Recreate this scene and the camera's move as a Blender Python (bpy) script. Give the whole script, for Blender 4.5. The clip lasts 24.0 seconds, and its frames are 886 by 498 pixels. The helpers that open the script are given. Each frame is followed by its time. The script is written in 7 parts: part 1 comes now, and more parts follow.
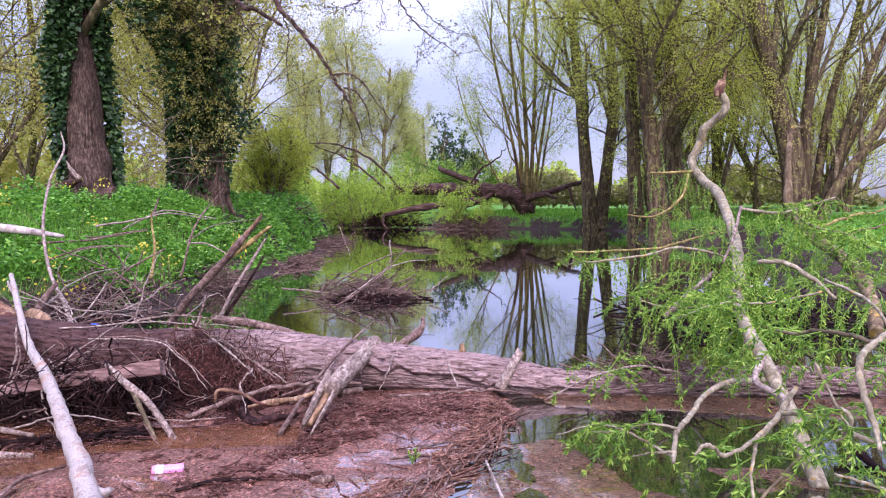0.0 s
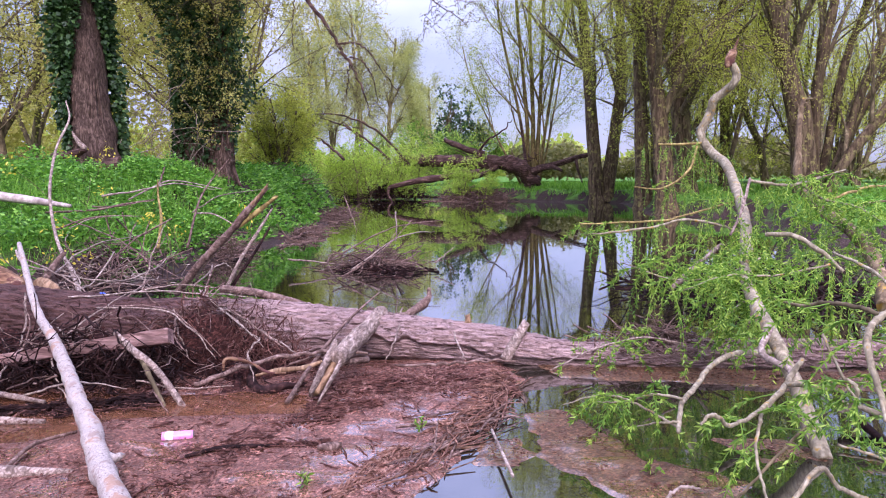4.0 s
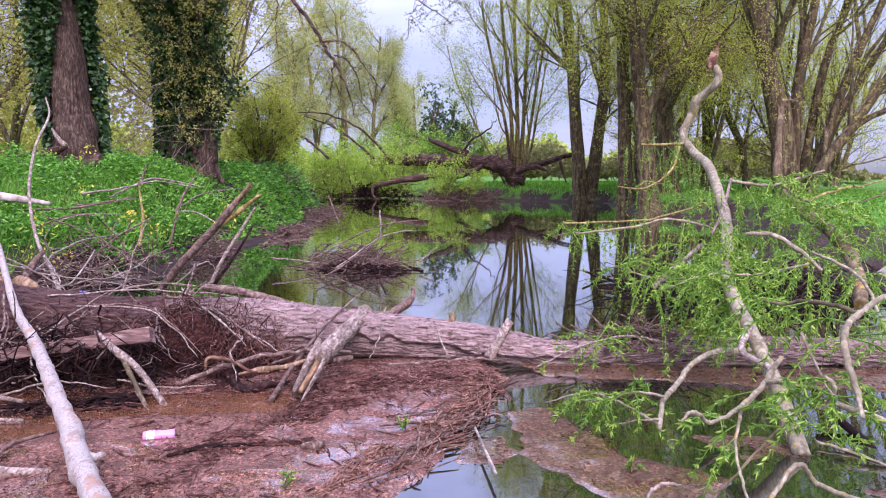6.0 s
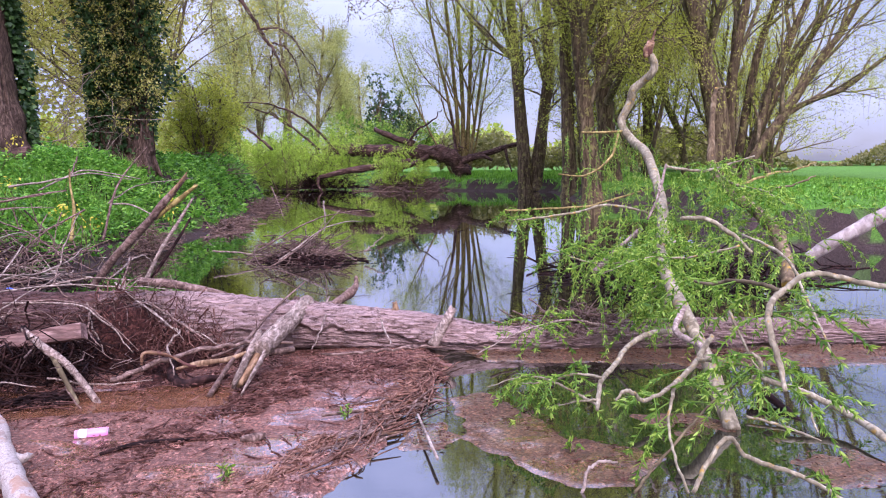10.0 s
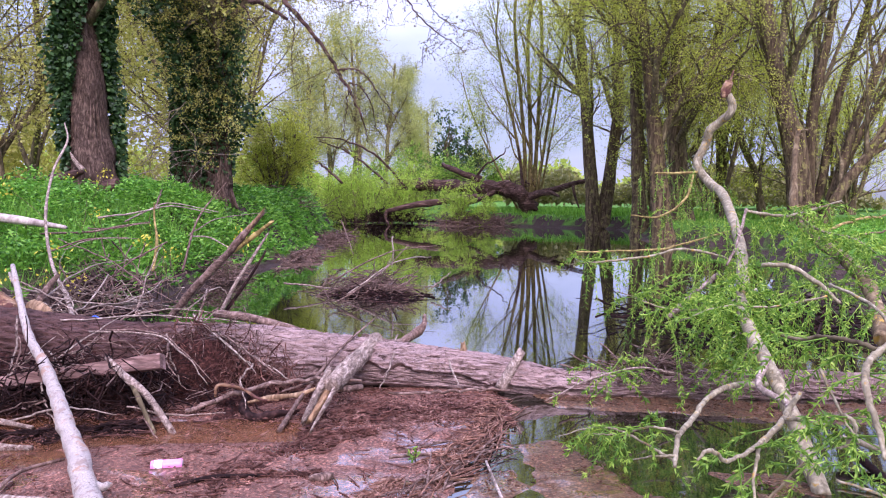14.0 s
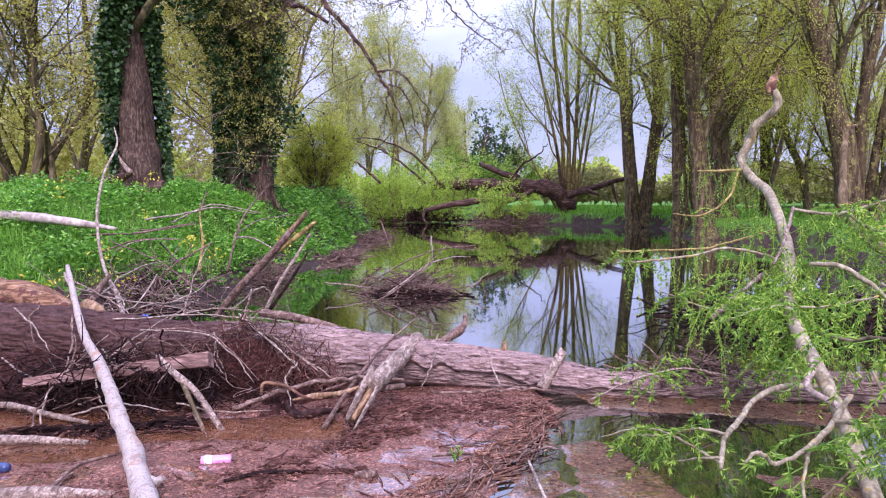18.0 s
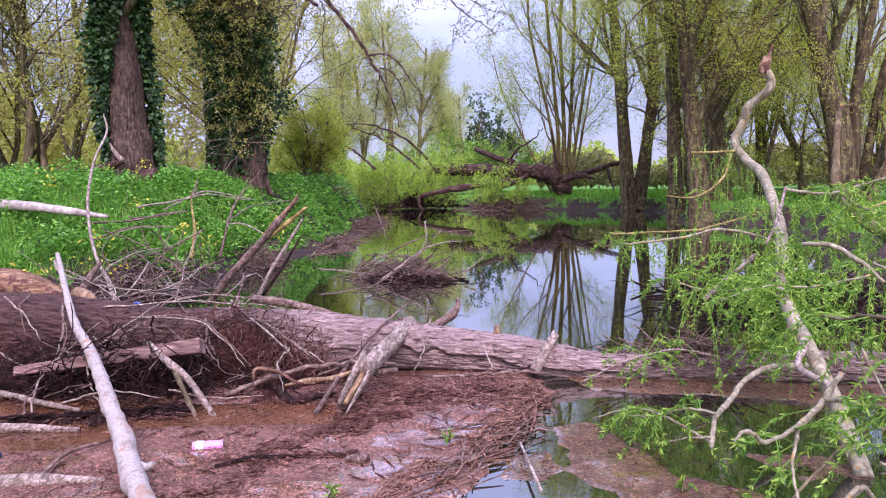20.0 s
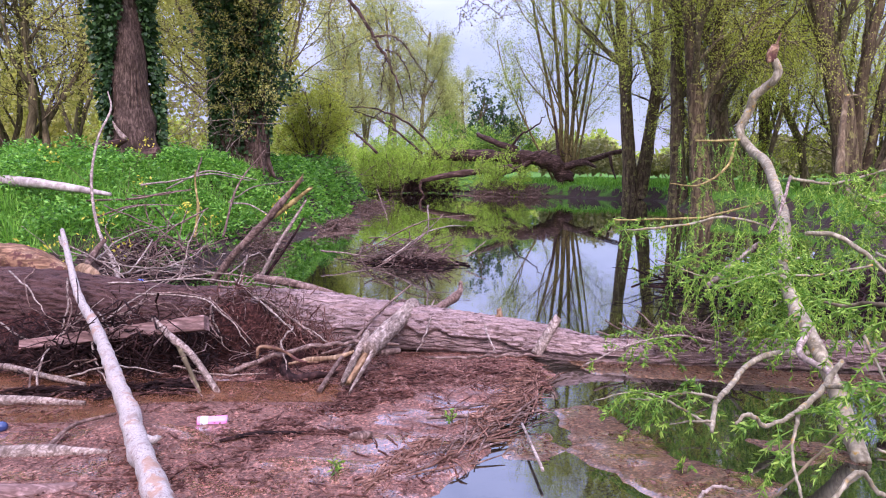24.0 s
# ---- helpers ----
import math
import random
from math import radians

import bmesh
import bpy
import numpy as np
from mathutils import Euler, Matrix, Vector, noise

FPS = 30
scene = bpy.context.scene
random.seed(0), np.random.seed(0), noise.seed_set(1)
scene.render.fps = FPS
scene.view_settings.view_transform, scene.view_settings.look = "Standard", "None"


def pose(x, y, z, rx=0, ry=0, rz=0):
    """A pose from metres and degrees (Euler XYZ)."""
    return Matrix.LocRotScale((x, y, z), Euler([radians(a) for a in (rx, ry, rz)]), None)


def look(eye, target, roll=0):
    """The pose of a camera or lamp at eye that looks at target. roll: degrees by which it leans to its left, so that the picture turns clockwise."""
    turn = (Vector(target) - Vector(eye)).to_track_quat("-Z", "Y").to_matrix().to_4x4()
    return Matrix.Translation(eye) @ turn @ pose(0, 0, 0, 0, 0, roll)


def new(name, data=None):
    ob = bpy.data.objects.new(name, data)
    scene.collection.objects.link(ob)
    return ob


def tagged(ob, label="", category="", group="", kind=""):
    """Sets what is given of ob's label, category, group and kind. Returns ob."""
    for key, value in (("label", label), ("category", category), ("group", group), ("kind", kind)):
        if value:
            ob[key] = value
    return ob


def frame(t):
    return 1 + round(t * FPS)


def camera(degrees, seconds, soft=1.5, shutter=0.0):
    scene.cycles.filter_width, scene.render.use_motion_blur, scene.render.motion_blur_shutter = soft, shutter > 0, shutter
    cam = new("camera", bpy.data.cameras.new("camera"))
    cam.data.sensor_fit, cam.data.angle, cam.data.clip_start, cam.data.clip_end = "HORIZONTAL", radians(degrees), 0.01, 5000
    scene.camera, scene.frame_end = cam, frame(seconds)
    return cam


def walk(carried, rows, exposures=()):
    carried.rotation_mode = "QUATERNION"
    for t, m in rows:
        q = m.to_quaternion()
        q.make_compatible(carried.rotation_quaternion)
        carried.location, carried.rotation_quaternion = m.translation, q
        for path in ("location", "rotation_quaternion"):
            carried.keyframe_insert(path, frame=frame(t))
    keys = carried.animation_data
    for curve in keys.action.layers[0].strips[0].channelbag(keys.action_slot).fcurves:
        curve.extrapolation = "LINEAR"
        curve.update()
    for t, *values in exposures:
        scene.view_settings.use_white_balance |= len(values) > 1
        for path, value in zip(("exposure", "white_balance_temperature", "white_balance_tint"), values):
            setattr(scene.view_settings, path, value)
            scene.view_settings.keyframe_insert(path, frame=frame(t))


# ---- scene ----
cam = camera(64.9, 24.0, soft=1.1)
PATH = [
    (0, (0.011, 0.154, 1.157), (-0.001, 2.149, 1.026), -0.4),
    (0.5, (0.009, 0.158, 1.155), (-0.02, 2.153, 1.014), -0.6),
    (1, (-0.006, 0.155, 1.154), (-0.06, 2.148, 0.999), -0.8),
    (1.5, (-0.01, 0.147, 1.155), (-0.087, 2.138, 0.988), -0.9),
    (2, (-0.003, 0.142, 1.155), (-0.089, 2.133, 0.977), -0.8),
    (2.5, (-0.001, 0.146, 1.158), (-0.082, 2.136, 0.971), -0.7),
    (4.5, (0.002, 0.16, 1.146), (-0.005, 2.149, 0.931), -0.0),
    (5, (0.0, 0.158, 1.146), (0.008, 2.146, 0.929), 0.1),
    (5.5, (0.003, 0.155, 1.146), (0.019, 2.143, 0.93), 0.1),
    (6, (0.004, 0.154, 1.145), (0.022, 2.142, 0.933), 0.1),
    (6.5, (0.003, 0.156, 1.146), (0.014, 2.145, 0.936), 0.0),
    (7, (0.002, 0.159, 1.148), (0.002, 2.148, 0.938), -0.5),
    (7.5, (0.009, 0.164, 1.15), (0.002, 2.153, 0.939), -1.2),
    (8, (0.011, 0.169, 1.143), (0.011, 2.158, 0.928), -1.3),
    (8.5, (0.013, 0.168, 1.142), (0.038, 2.155, 0.921), -0.8),
    (9, (0.02, 0.166, 1.137), (0.104, 2.152, 0.911), -0.4),
    (9.5, (0.05, 0.162, 1.129), (0.215, 2.141, 0.897), -0.4),
    (11.5, (0.003, 0.135, 1.138), (0.166, 2.112, 0.885), -0.3),
    (12, (0.008, 0.139, 1.143), (0.129, 2.123, 0.918), -0.3),
    (12.5, (0.017, 0.155, 1.144), (0.083, 2.143, 0.938), -0.4),
    (13, (0.02, 0.166, 1.153), (0.041, 2.157, 0.966), -0.2),
    (13.5, (0.021, 0.173, 1.16), (0.017, 2.166, 0.998), 0.3),
    (14, (0.006, 0.174, 1.166), (-0.012, 2.169, 1.024), 0.5),
    (14.5, (0.002, 0.179, 1.167), (-0.039, 2.174, 1.025), 0.4),
    (15, (-0.014, 0.17, 1.173), (-0.089, 2.163, 1.027), 0.6),
    (15.5, (-0.013, 0.161, 1.177), (-0.127, 2.153, 1.042), 0.8),
    (16, (-0.003, 0.161, 1.181), (-0.139, 2.153, 1.065), 0.7),
    (16.5, (-0.007, 0.16, 1.18), (-0.14, 2.152, 1.072), 0.6),
    (17, (-0.009, 0.157, 1.179), (-0.135, 2.15, 1.065), 0.5),
    (17.5, (-0.017, 0.151, 1.177), (-0.138, 2.143, 1.048), 0.3),
    (18, (-0.014, 0.152, 1.173), (-0.139, 2.143, 1.028), 0.1),
    (18.5, (-0.014, 0.155, 1.168), (-0.149, 2.144, 1.009), -0.3),
    (20.5, (0.02, 0.174, 1.153), (-0.08, 2.161, 0.952), -0.3),
    (21, (0.011, 0.175, 1.149), (-0.059, 2.161, 0.925), 0.3),
    (21.5, (0.003, 0.176, 1.15), (-0.028, 2.161, 0.907), 1.2),
    (22, (-0.016, 0.162, 1.138), (-0.045, 2.145, 0.881), 1.5),
    (22.5, (-0.005, 0.144, 1.152), (-0.061, 2.127, 0.901), 0.9),
    (23, (-0.003, 0.148, 1.151), (-0.09, 2.132, 0.911), 0.5),
    (23.5, (-0.008, 0.149, 1.146), (-0.113, 2.133, 0.913), 0.5),
    (24, (-0.011, 0.154, 1.14), (-0.125, 2.138, 0.914), 0.6),
]
walk(cam, [(t, look(eye, target, roll)) for t, eye, target, roll in PATH],
     [(0.0, 0.56, 5900, 40), (24.0, 0.56, 5900, 40)])

# ---- world, sun, exposure ----
world = bpy.data.worlds.new("sky")
scene.world = world
world.use_nodes = True
wn, wl = world.node_tree.nodes, world.node_tree.links
wn.clear()
sky = wn.new("ShaderNodeTexSky")
sky.sky_type, sky.sun_disc = "NISHITA", False
sky.sun_elevation, sky.sun_rotation = radians(40), radians(171)
sky.air_density, sky.dust_density, sky.ozone_density = 1.0, 1.5, 1.5
coord = wn.new("ShaderNodeTexCoord")
cmap = wn.new("ShaderNodeMapping")
cmap.inputs["Scale"].default_value = (1.0, 1.0, 2.6)
cloud = wn.new("ShaderNodeTexNoise")
cloud.inputs["Scale"].default_value = 2.1
cloud.inputs["Detail"].default_value = 7.0
cloud.inputs["Roughness"].default_value = 0.55
cramp = wn.new("ShaderNodeValToRGB")
cramp.color_ramp.elements[0].position, cramp.color_ramp.elements[1].position = 0.30, 0.62
cramp.color_ramp.elements[0].color = (0.12, 0.12, 0.12, 1)
cmix = wn.new("ShaderNodeMixRGB")
cmix.inputs[2].default_value = (6.6, 7.7, 9.9, 1)
bg = wn.new("ShaderNodeBackground")
bg.inputs["Strength"].default_value = 0.12
wout = wn.new("ShaderNodeOutputWorld")
wl.new(coord.outputs["Generated"], cmap.inputs["Vector"])
wl.new(cmap.outputs["Vector"], cloud.inputs["Vector"])
wl.new(cloud.outputs["Fac"], cramp.inputs["Fac"])
wl.new(cramp.outputs["Color"], cmix.inputs[0])
wl.new(sky.outputs["Color"], cmix.inputs[1])
# an overcast sky is about three times as bright overhead as at the horizon
up_axis = wn.new("ShaderNodeSeparateXYZ")
rise = wn.new("ShaderNodeMapRange")
rise.inputs["From Min"].default_value, rise.inputs["From Max"].default_value = 0.16, 1.0
rise.inputs["To Min"].default_value, rise.inputs["To Max"].default_value = 0.64, 3.2
lift = wn.new("ShaderNodeMixRGB")
lift.blend_type = "MULTIPLY"
lift.inputs[0].default_value = 1.0
wl.new(coord.outputs["Generated"], up_axis.inputs[0])
wl.new(up_axis.outputs["Z"], rise.inputs["Value"])
wl.new(cmix.outputs[0], lift.inputs[1])
wl.new(rise.outputs[0], lift.inputs[2])
wl.new(lift.outputs[0], bg.inputs["Color"])
wl.new(bg.outputs[0], wout.inputs["Surface"])

sun = new("sun", bpy.data.lights.new("sun", "SUN"))
sun.data.energy, sun.data.angle, sun.data.color = 2.7, radians(25), (1.0, 0.955, 0.90)
sun.matrix_world = look((3, -12, 17), (0, 8, 0))


# ---- materials ----
def ramp(nt, fac, stops):
    n = nt.nodes.new("ShaderNodeValToRGB")
    while len(n.color_ramp.elements) < len(stops):
        n.color_ramp.elements.new(0.5)
    for e, (p, c) in zip(n.color_ramp.elements, stops):
        e.position, e.color = p, (*c, 1)
    nt.links.new(fac, n.inputs["Fac"])
    return n.outputs["Color"]


def noise_node(nt, vec, scale, detail=4.0, rough=0.55, dist=0.0):
    n = nt.nodes.new("ShaderNodeTexNoise")
    n.inputs["Scale"].default_value, n.inputs["Detail"].default_value = scale, detail
    n.inputs["Roughness"].default_value, n.inputs["Distortion"].default_value = rough, dist
    nt.links.new(vec, n.inputs["Vector"])
    return n.outputs["Fac"]


def mapped(nt, stretch):
    c = nt.nodes.new("ShaderNodeTexCoord")
    m = nt.nodes.new("ShaderNodeMapping")
    m.inputs["Scale"].default_value = stretch
    nt.links.new(c.outputs["Object"], m.inputs["Vector"])
    return m.outputs["Vector"]


def mixed(nt, fac, a, b, mode="MIX"):
    n = nt.nodes.new("ShaderNodeMixRGB")
    n.blend_type = mode
    for i, v in enumerate((fac, a, b)):
        if isinstance(v, (int, float)):
            n.inputs[i].default_value = v
        elif isinstance(v, tuple):
            n.inputs[i].default_value = (*v, 1)
        else:
            nt.links.new(v, n.inputs[i])
    return n.outputs[0]


def bumped(nt, height, strength, distance):
    b = nt.nodes.new("ShaderNodeBump")
    b.inputs["Strength"].default_value, b.inputs["Distance"].default_value = strength, distance
    nt.links.new(height, b.inputs["Height"])
    return b.outputs["Normal"]


def begin(name):
    m = bpy.data.materials.new(name)
    m.use_nodes = True
    return m, m.node_tree, m.node_tree.nodes["Principled BSDF"]


def bark_mat(name, dark, mid, light, stretch=(1, 1, 0.25), scale=14.0, patch=None, patch_cut=0.6, rough=0.85, bump=0.6, depth=0.012, fissure=0.6):
    """Bark or bare wood: grain along one axis, broad stains, optional lichen or moss patches."""
    m, nt, p = begin(name)
    v, w = mapped(nt, stretch), mapped(nt, (1, 1, 1))
    grain = noise_node(nt, v, scale, 6, 0.65, 0.4)
    broad = noise_node(nt, w, scale * 0.16, 3, 0.6)
    col = ramp(nt, grain, [(0.28, dark), (0.5, mid), (0.72, light)])
    col = mixed(nt, 0.55, col, ramp(nt, broad, [(0.3, (0.35, 0.35, 0.35)), (0.7, (1.25, 1.25, 1.25))]), "MULTIPLY")
    crack = noise_node(nt, v, scale * 0.55, 3, 0.55, 1.2)
    lines = ramp(nt, crack, [(0.40, (1, 1, 1)), (0.47, (0.25, 0.22, 0.21)), (0.53, (0.25, 0.22, 0.21)), (0.60, (1, 1, 1))])
    col = mixed(nt, fissure, col, lines, "MULTIPLY")
    isl = nt.nodes.new("ShaderNodeNewGeometry")
    col = mixed(nt, 0.35, col, ramp(nt, isl.outputs["Random Per Island"], [(0, (0.6, 0.6, 0.6)), (1, (1.3, 1.3, 1.3))]), "MULTIPLY")
    if patch:
        spots = noise_node(nt, w, scale * 0.5, 5, 0.7)
        cut = ramp(nt, spots, [(patch_cut, (0, 0, 0)), (patch_cut + 0.08, (1, 1, 1))])
        col = mixed(nt, cut, col, patch)
    nt.links.new(col, p.inputs["Base Color"])
    p.inputs["Roughness"].default_value = rough
    p.inputs["Specular IOR Level"].default_value = 0.12
    nt.links.new(bumped(nt, mixed(nt, 0.5 * fissure, grain, lines), bump, depth), p.inputs["Normal"])
    return m


def leaf_mat(name, a, b, c, clear=0.45):
    """Thin leaves: light passes through, the tone differs from leaf to leaf and from bough to bough."""
    m, nt, p = begin(name)
    geo = nt.nodes.new("ShaderNodeNewGeometry")
    col = ramp(nt, geo.outputs["Random Per Island"], [(0.0, a), (0.55, b), (1.0, c)])
    broad = noise_node(nt, mapped(nt, (1, 1, 1)), 0.9, 3, 0.6)
    col = mixed(nt, 0.5, col, ramp(nt, broad, [(0.3, (0.6, 0.65, 0.55)), (0.7, (1.3, 1.2, 1.2))]), "MULTIPLY")
    nt.links.new(col, p.inputs["Base Color"])
    p.inputs["Roughness"].default_value = 0.5
    p.inputs["Specular IOR Level"].default_value = 0.3
    tr = nt.nodes.new("ShaderNodeBsdfTranslucent")
    nt.links.new(mixed(nt, 1.0, col, (1.15, 1.25, 0.6), "MULTIPLY"), tr.inputs["Color"])
    mx = nt.nodes.new("ShaderNodeMixShader")
    mx.inputs[0].default_value = clear
    nt.links.new(p.outputs[0], mx.inputs[1])
    nt.links.new(tr.outputs[0], mx.inputs[2])
    nt.links.new(mx.outputs[0], nt.nodes["Material Output"].inputs["Surface"])
    return m


def plain_mat(name, color, rough=0.6, vary=0.25, scale=20.0):
    m, nt, p = begin(name)
    n = noise_node(nt, mapped(nt, (1, 1, 1)), scale, 4)
    lo, hi = tuple(c * (1 - vary) for c in color), tuple(min(1, c * (1 + vary)) for c in color)
    nt.links.new(ramp(nt, n, [(0.3, lo), (0.7, hi)]), p.inputs["Base Color"])
    p.inputs["Roughness"].default_value = rough
    return m


def mud_mat(name, dark, mid, light, wet_lo=0.42, wet_hi=0.58):
    """Floating silt and leaf litter, matted in places and under a film of water in others."""
    m, nt, p = begin(name)
    v = mapped(nt, (1, 1, 1))
    fine = noise_node(nt, v, 95, 5, 0.75)
    mid_n = noise_node(nt, v, 9, 5, 0.6, 0.6)
    col = ramp(nt, fine, [(0.3, dark), (0.52, mid), (0.75, light)])
    col = mixed(nt, 0.6, col, ramp(nt, mid_n, [(0.3, (0.55, 0.5, 0.48)), (0.65, (1.2, 1.15, 1.1))]), "MULTIPLY")
    vor = nt.nodes.new("ShaderNodeTexVoronoi")
    vor.inputs["Scale"].default_value = 85
    nt.links.new(v, vor.inputs["Vector"])
    col = mixed(nt, 0.7, col, ramp(nt, vor.outputs["Color"], [(0.15, (0.45, 0.4, 0.4)), (0.6, (1.0, 0.95, 0.92)), (0.95, (2.3, 2.0, 1.9))]), "MULTIPLY")
    nt.links.new(col, p.inputs["Base Color"])
    wet = noise_node(nt, mapped(nt, (1.0, 1.6, 1)), 2.9, 6, 0.62, 0.7)
    rr = ramp(nt, wet, [(wet_lo, (0.62, 0.62, 0.62)), (wet_hi, (0.06, 0.06, 0.06))])
    nt.links.new(rr, p.inputs["Roughness"])
    p.inputs["Specular IOR Level"].default_value = 0.2
    film = ramp(nt, wet, [(wet_lo, (0, 0, 0)), (wet_hi, (1, 1, 1))])
    nt.links.new(film, p.inputs["Coat Weight"])
    p.inputs["Coat Roughness"].default_value = 0.04
    p.inputs["Coat IOR"].default_value = 1.8
    hb = mixed(nt, 0.5, fine, vor.outputs["Distance"])
    bm_ = nt.nodes.new("ShaderNodeBump")
    bm_.inputs["Distance"].default_value = 0.012
    nt.links.new(hb, bm_.inputs["Height"])
    nt.links.new(ramp(nt, wet, [(wet_lo, (0.9, 0.9, 0.9)), (wet_hi, (0.05, 0.05, 0.05))]), bm_.inputs["Strength"])
    nt.links.new(bm_.outputs["Normal"], p.inputs["Normal"])
    return m


def water_mat():
    m, nt, p = begin("pond_water")
    v = mapped(nt, (1, 1, 1))
    murk = noise_node(nt, v, 0.7, 4)
    nt.links.new(ramp(nt, murk, [(0.3, (0.005, 0.006, 0.003)), (0.7, (0.014, 0.013, 0.007))]), p.inputs["Base Color"])
    p.inputs["Roughness"].default_value = 0.012
    p.inputs["IOR"].default_value = 2.2
    p.inputs["Specular IOR Level"].default_value = 0.5
    p.inputs["Coat Weight"].default_value, p.inputs["Coat IOR"].default_value, p.inputs["Coat Roughness"].default_value = 1.0, 1.45, 0.01
    swell = mixed(nt, 0.3, noise_node(nt, v, 1.3, 2), noise_node(nt, mapped(nt, (1.0, 2.2, 1)), 7.0, 3))
    nt.links.new(bumped(nt, swell, 0.035, 0.05), p.inputs["Normal"])
    return m


def ground_mat():
    m, nt, p = begin("soil_and_turf")
    v = mapped(nt, (1, 1, 1))
    fine, broad = noise_node(nt, v, 30, 6, 0.7), noise_node(nt, v, 0.8, 5, 0.6)
    turf = ramp(nt, fine, [(0.3, (0.03, 0.075, 0.012)), (0.55, (0.075, 0.19, 0.02)), (0.8, (0.14, 0.30, 0.04))])
    turf = mixed(nt, 0.5, turf, ramp(nt, broad, [(0.3, (0.7, 0.75, 0.6)), (0.7, (1.25, 1.2, 1.0))]), "MULTIPLY")
    soil = ramp(nt, fine, [(0.3, (0.018, 0.011, 0.010)), (0.6, (0.055, 0.036, 0.030)), (0.8, (0.11, 0.075, 0.06))])
    geo = nt.nodes.new("ShaderNodeNewGeometry")
    sep = nt.nodes.new("ShaderNodeSeparateXYZ")
    nt.links.new(geo.outputs["True Normal"], sep.inputs[0])
    pos = nt.nodes.new("ShaderNodeSeparateXYZ")
    nt.links.new(geo.outputs["Position"], pos.inputs[0])
    flat = ramp(nt, sep.outputs["Z"], [(0.62, (0, 0, 0)), (0.80, (1, 1, 1))])
    high = ramp(nt, pos.outputs["Z"], [(0.06, (0, 0, 0)), (0.14, (1, 1, 1))])
    nt.links.new(mixed(nt, mixed(nt, 1.0, flat, high, "MULTIPLY"), soil, turf), p.inputs["Base Color"])
    p.inputs["Roughness"].default_value = 0.9
    p.inputs["Specular IOR Level"].default_value = 0.15
    nt.links.new(bumped(nt, fine, 0.8, 0.03), p.inputs["Normal"])
    return m


def log_mat():
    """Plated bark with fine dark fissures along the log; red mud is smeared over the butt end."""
    m, nt, p = begin("furrowed_log_bark")
    v, w = mapped(nt, (0.10, 1, 1)), mapped(nt, (1, 1, 1))
    grain = noise_node(nt, mapped(nt, (0.22, 1, 1)), 120, 5, 0.65, 0.3)
    col = ramp(nt, grain, [(0.25, (0.20, 0.13, 0.115)), (0.5, (0.32, 0.22, 0.195)), (0.75, (0.44, 0.32, 0.285))])
    crack = noise_node(nt, v, 62, 5, 0.7, 0.5)
    lines = ramp(nt, crack, [(0.37, (0.12, 0.085, 0.075)), (0.435, (1, 1, 1)), (0.49, (1, 1, 1)), (0.505, (0.15, 0.11, 0.10)), (0.525, (1, 1, 1))])
    col = mixed(nt, 0.9, col, lines, "MULTIPLY")
    broad = noise_node(nt, mapped(nt, (0.4, 1, 1)), 4.0, 4, 0.6)
    col = mixed(nt, 0.5, col, ramp(nt, broad, [(0.3, (0.62, 0.58, 0.56)), (0.7, (1.15, 1.12, 1.1))]), "MULTIPLY")
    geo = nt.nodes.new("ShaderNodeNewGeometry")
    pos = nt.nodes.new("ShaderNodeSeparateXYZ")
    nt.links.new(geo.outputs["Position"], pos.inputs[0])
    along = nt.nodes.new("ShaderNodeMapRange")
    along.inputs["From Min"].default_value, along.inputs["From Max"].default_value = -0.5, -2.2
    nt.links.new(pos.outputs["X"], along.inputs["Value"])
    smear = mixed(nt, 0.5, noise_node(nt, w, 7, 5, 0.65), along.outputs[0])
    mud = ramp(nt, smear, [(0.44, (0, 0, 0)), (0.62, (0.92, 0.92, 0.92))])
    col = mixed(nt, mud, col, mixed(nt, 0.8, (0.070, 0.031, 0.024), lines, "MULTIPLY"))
    nt.links.new(col, p.inputs["Base Color"])
    p.inputs["Roughness"].default_value = 0.85
    p.inputs["Specular IOR Level"].default_value = 0.2
    nt.links.new(bumped(nt, mixed(nt, 0.6, grain, lines), 0.8, 0.012), p.inputs["Normal"])
    return m


M_WATER, M_GROUND = water_mat(), ground_mat()
M_POOL = plain_mat("rusty_shallow_water", (0.115, 0.048, 0.022), 0.05, 0.3, 5)
M_MUD = mud_mat("matted_silt", (0.040, 0.017, 0.012), (0.170, 0.081, 0.057), (0.52, 0.32, 0.245), 0.45, 0.58)
M_SCUM = mud_mat("floating_scum", (0.035, 0.019, 0.009), (0.115, 0.064, 0.033), (0.30, 0.19, 0.11), 0.42, 0.60)
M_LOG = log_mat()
M_BIRCH = bark_mat("pale_peeling_bark", (0.19, 0.135, 0.11), (0.40, 0.325, 0.28), (0.59, 0.51, 0.45), (1, 1, 0.6), 16, (0.10, 0.055, 0.045), 0.58, 0.7, 0.35, fissure=0.25)


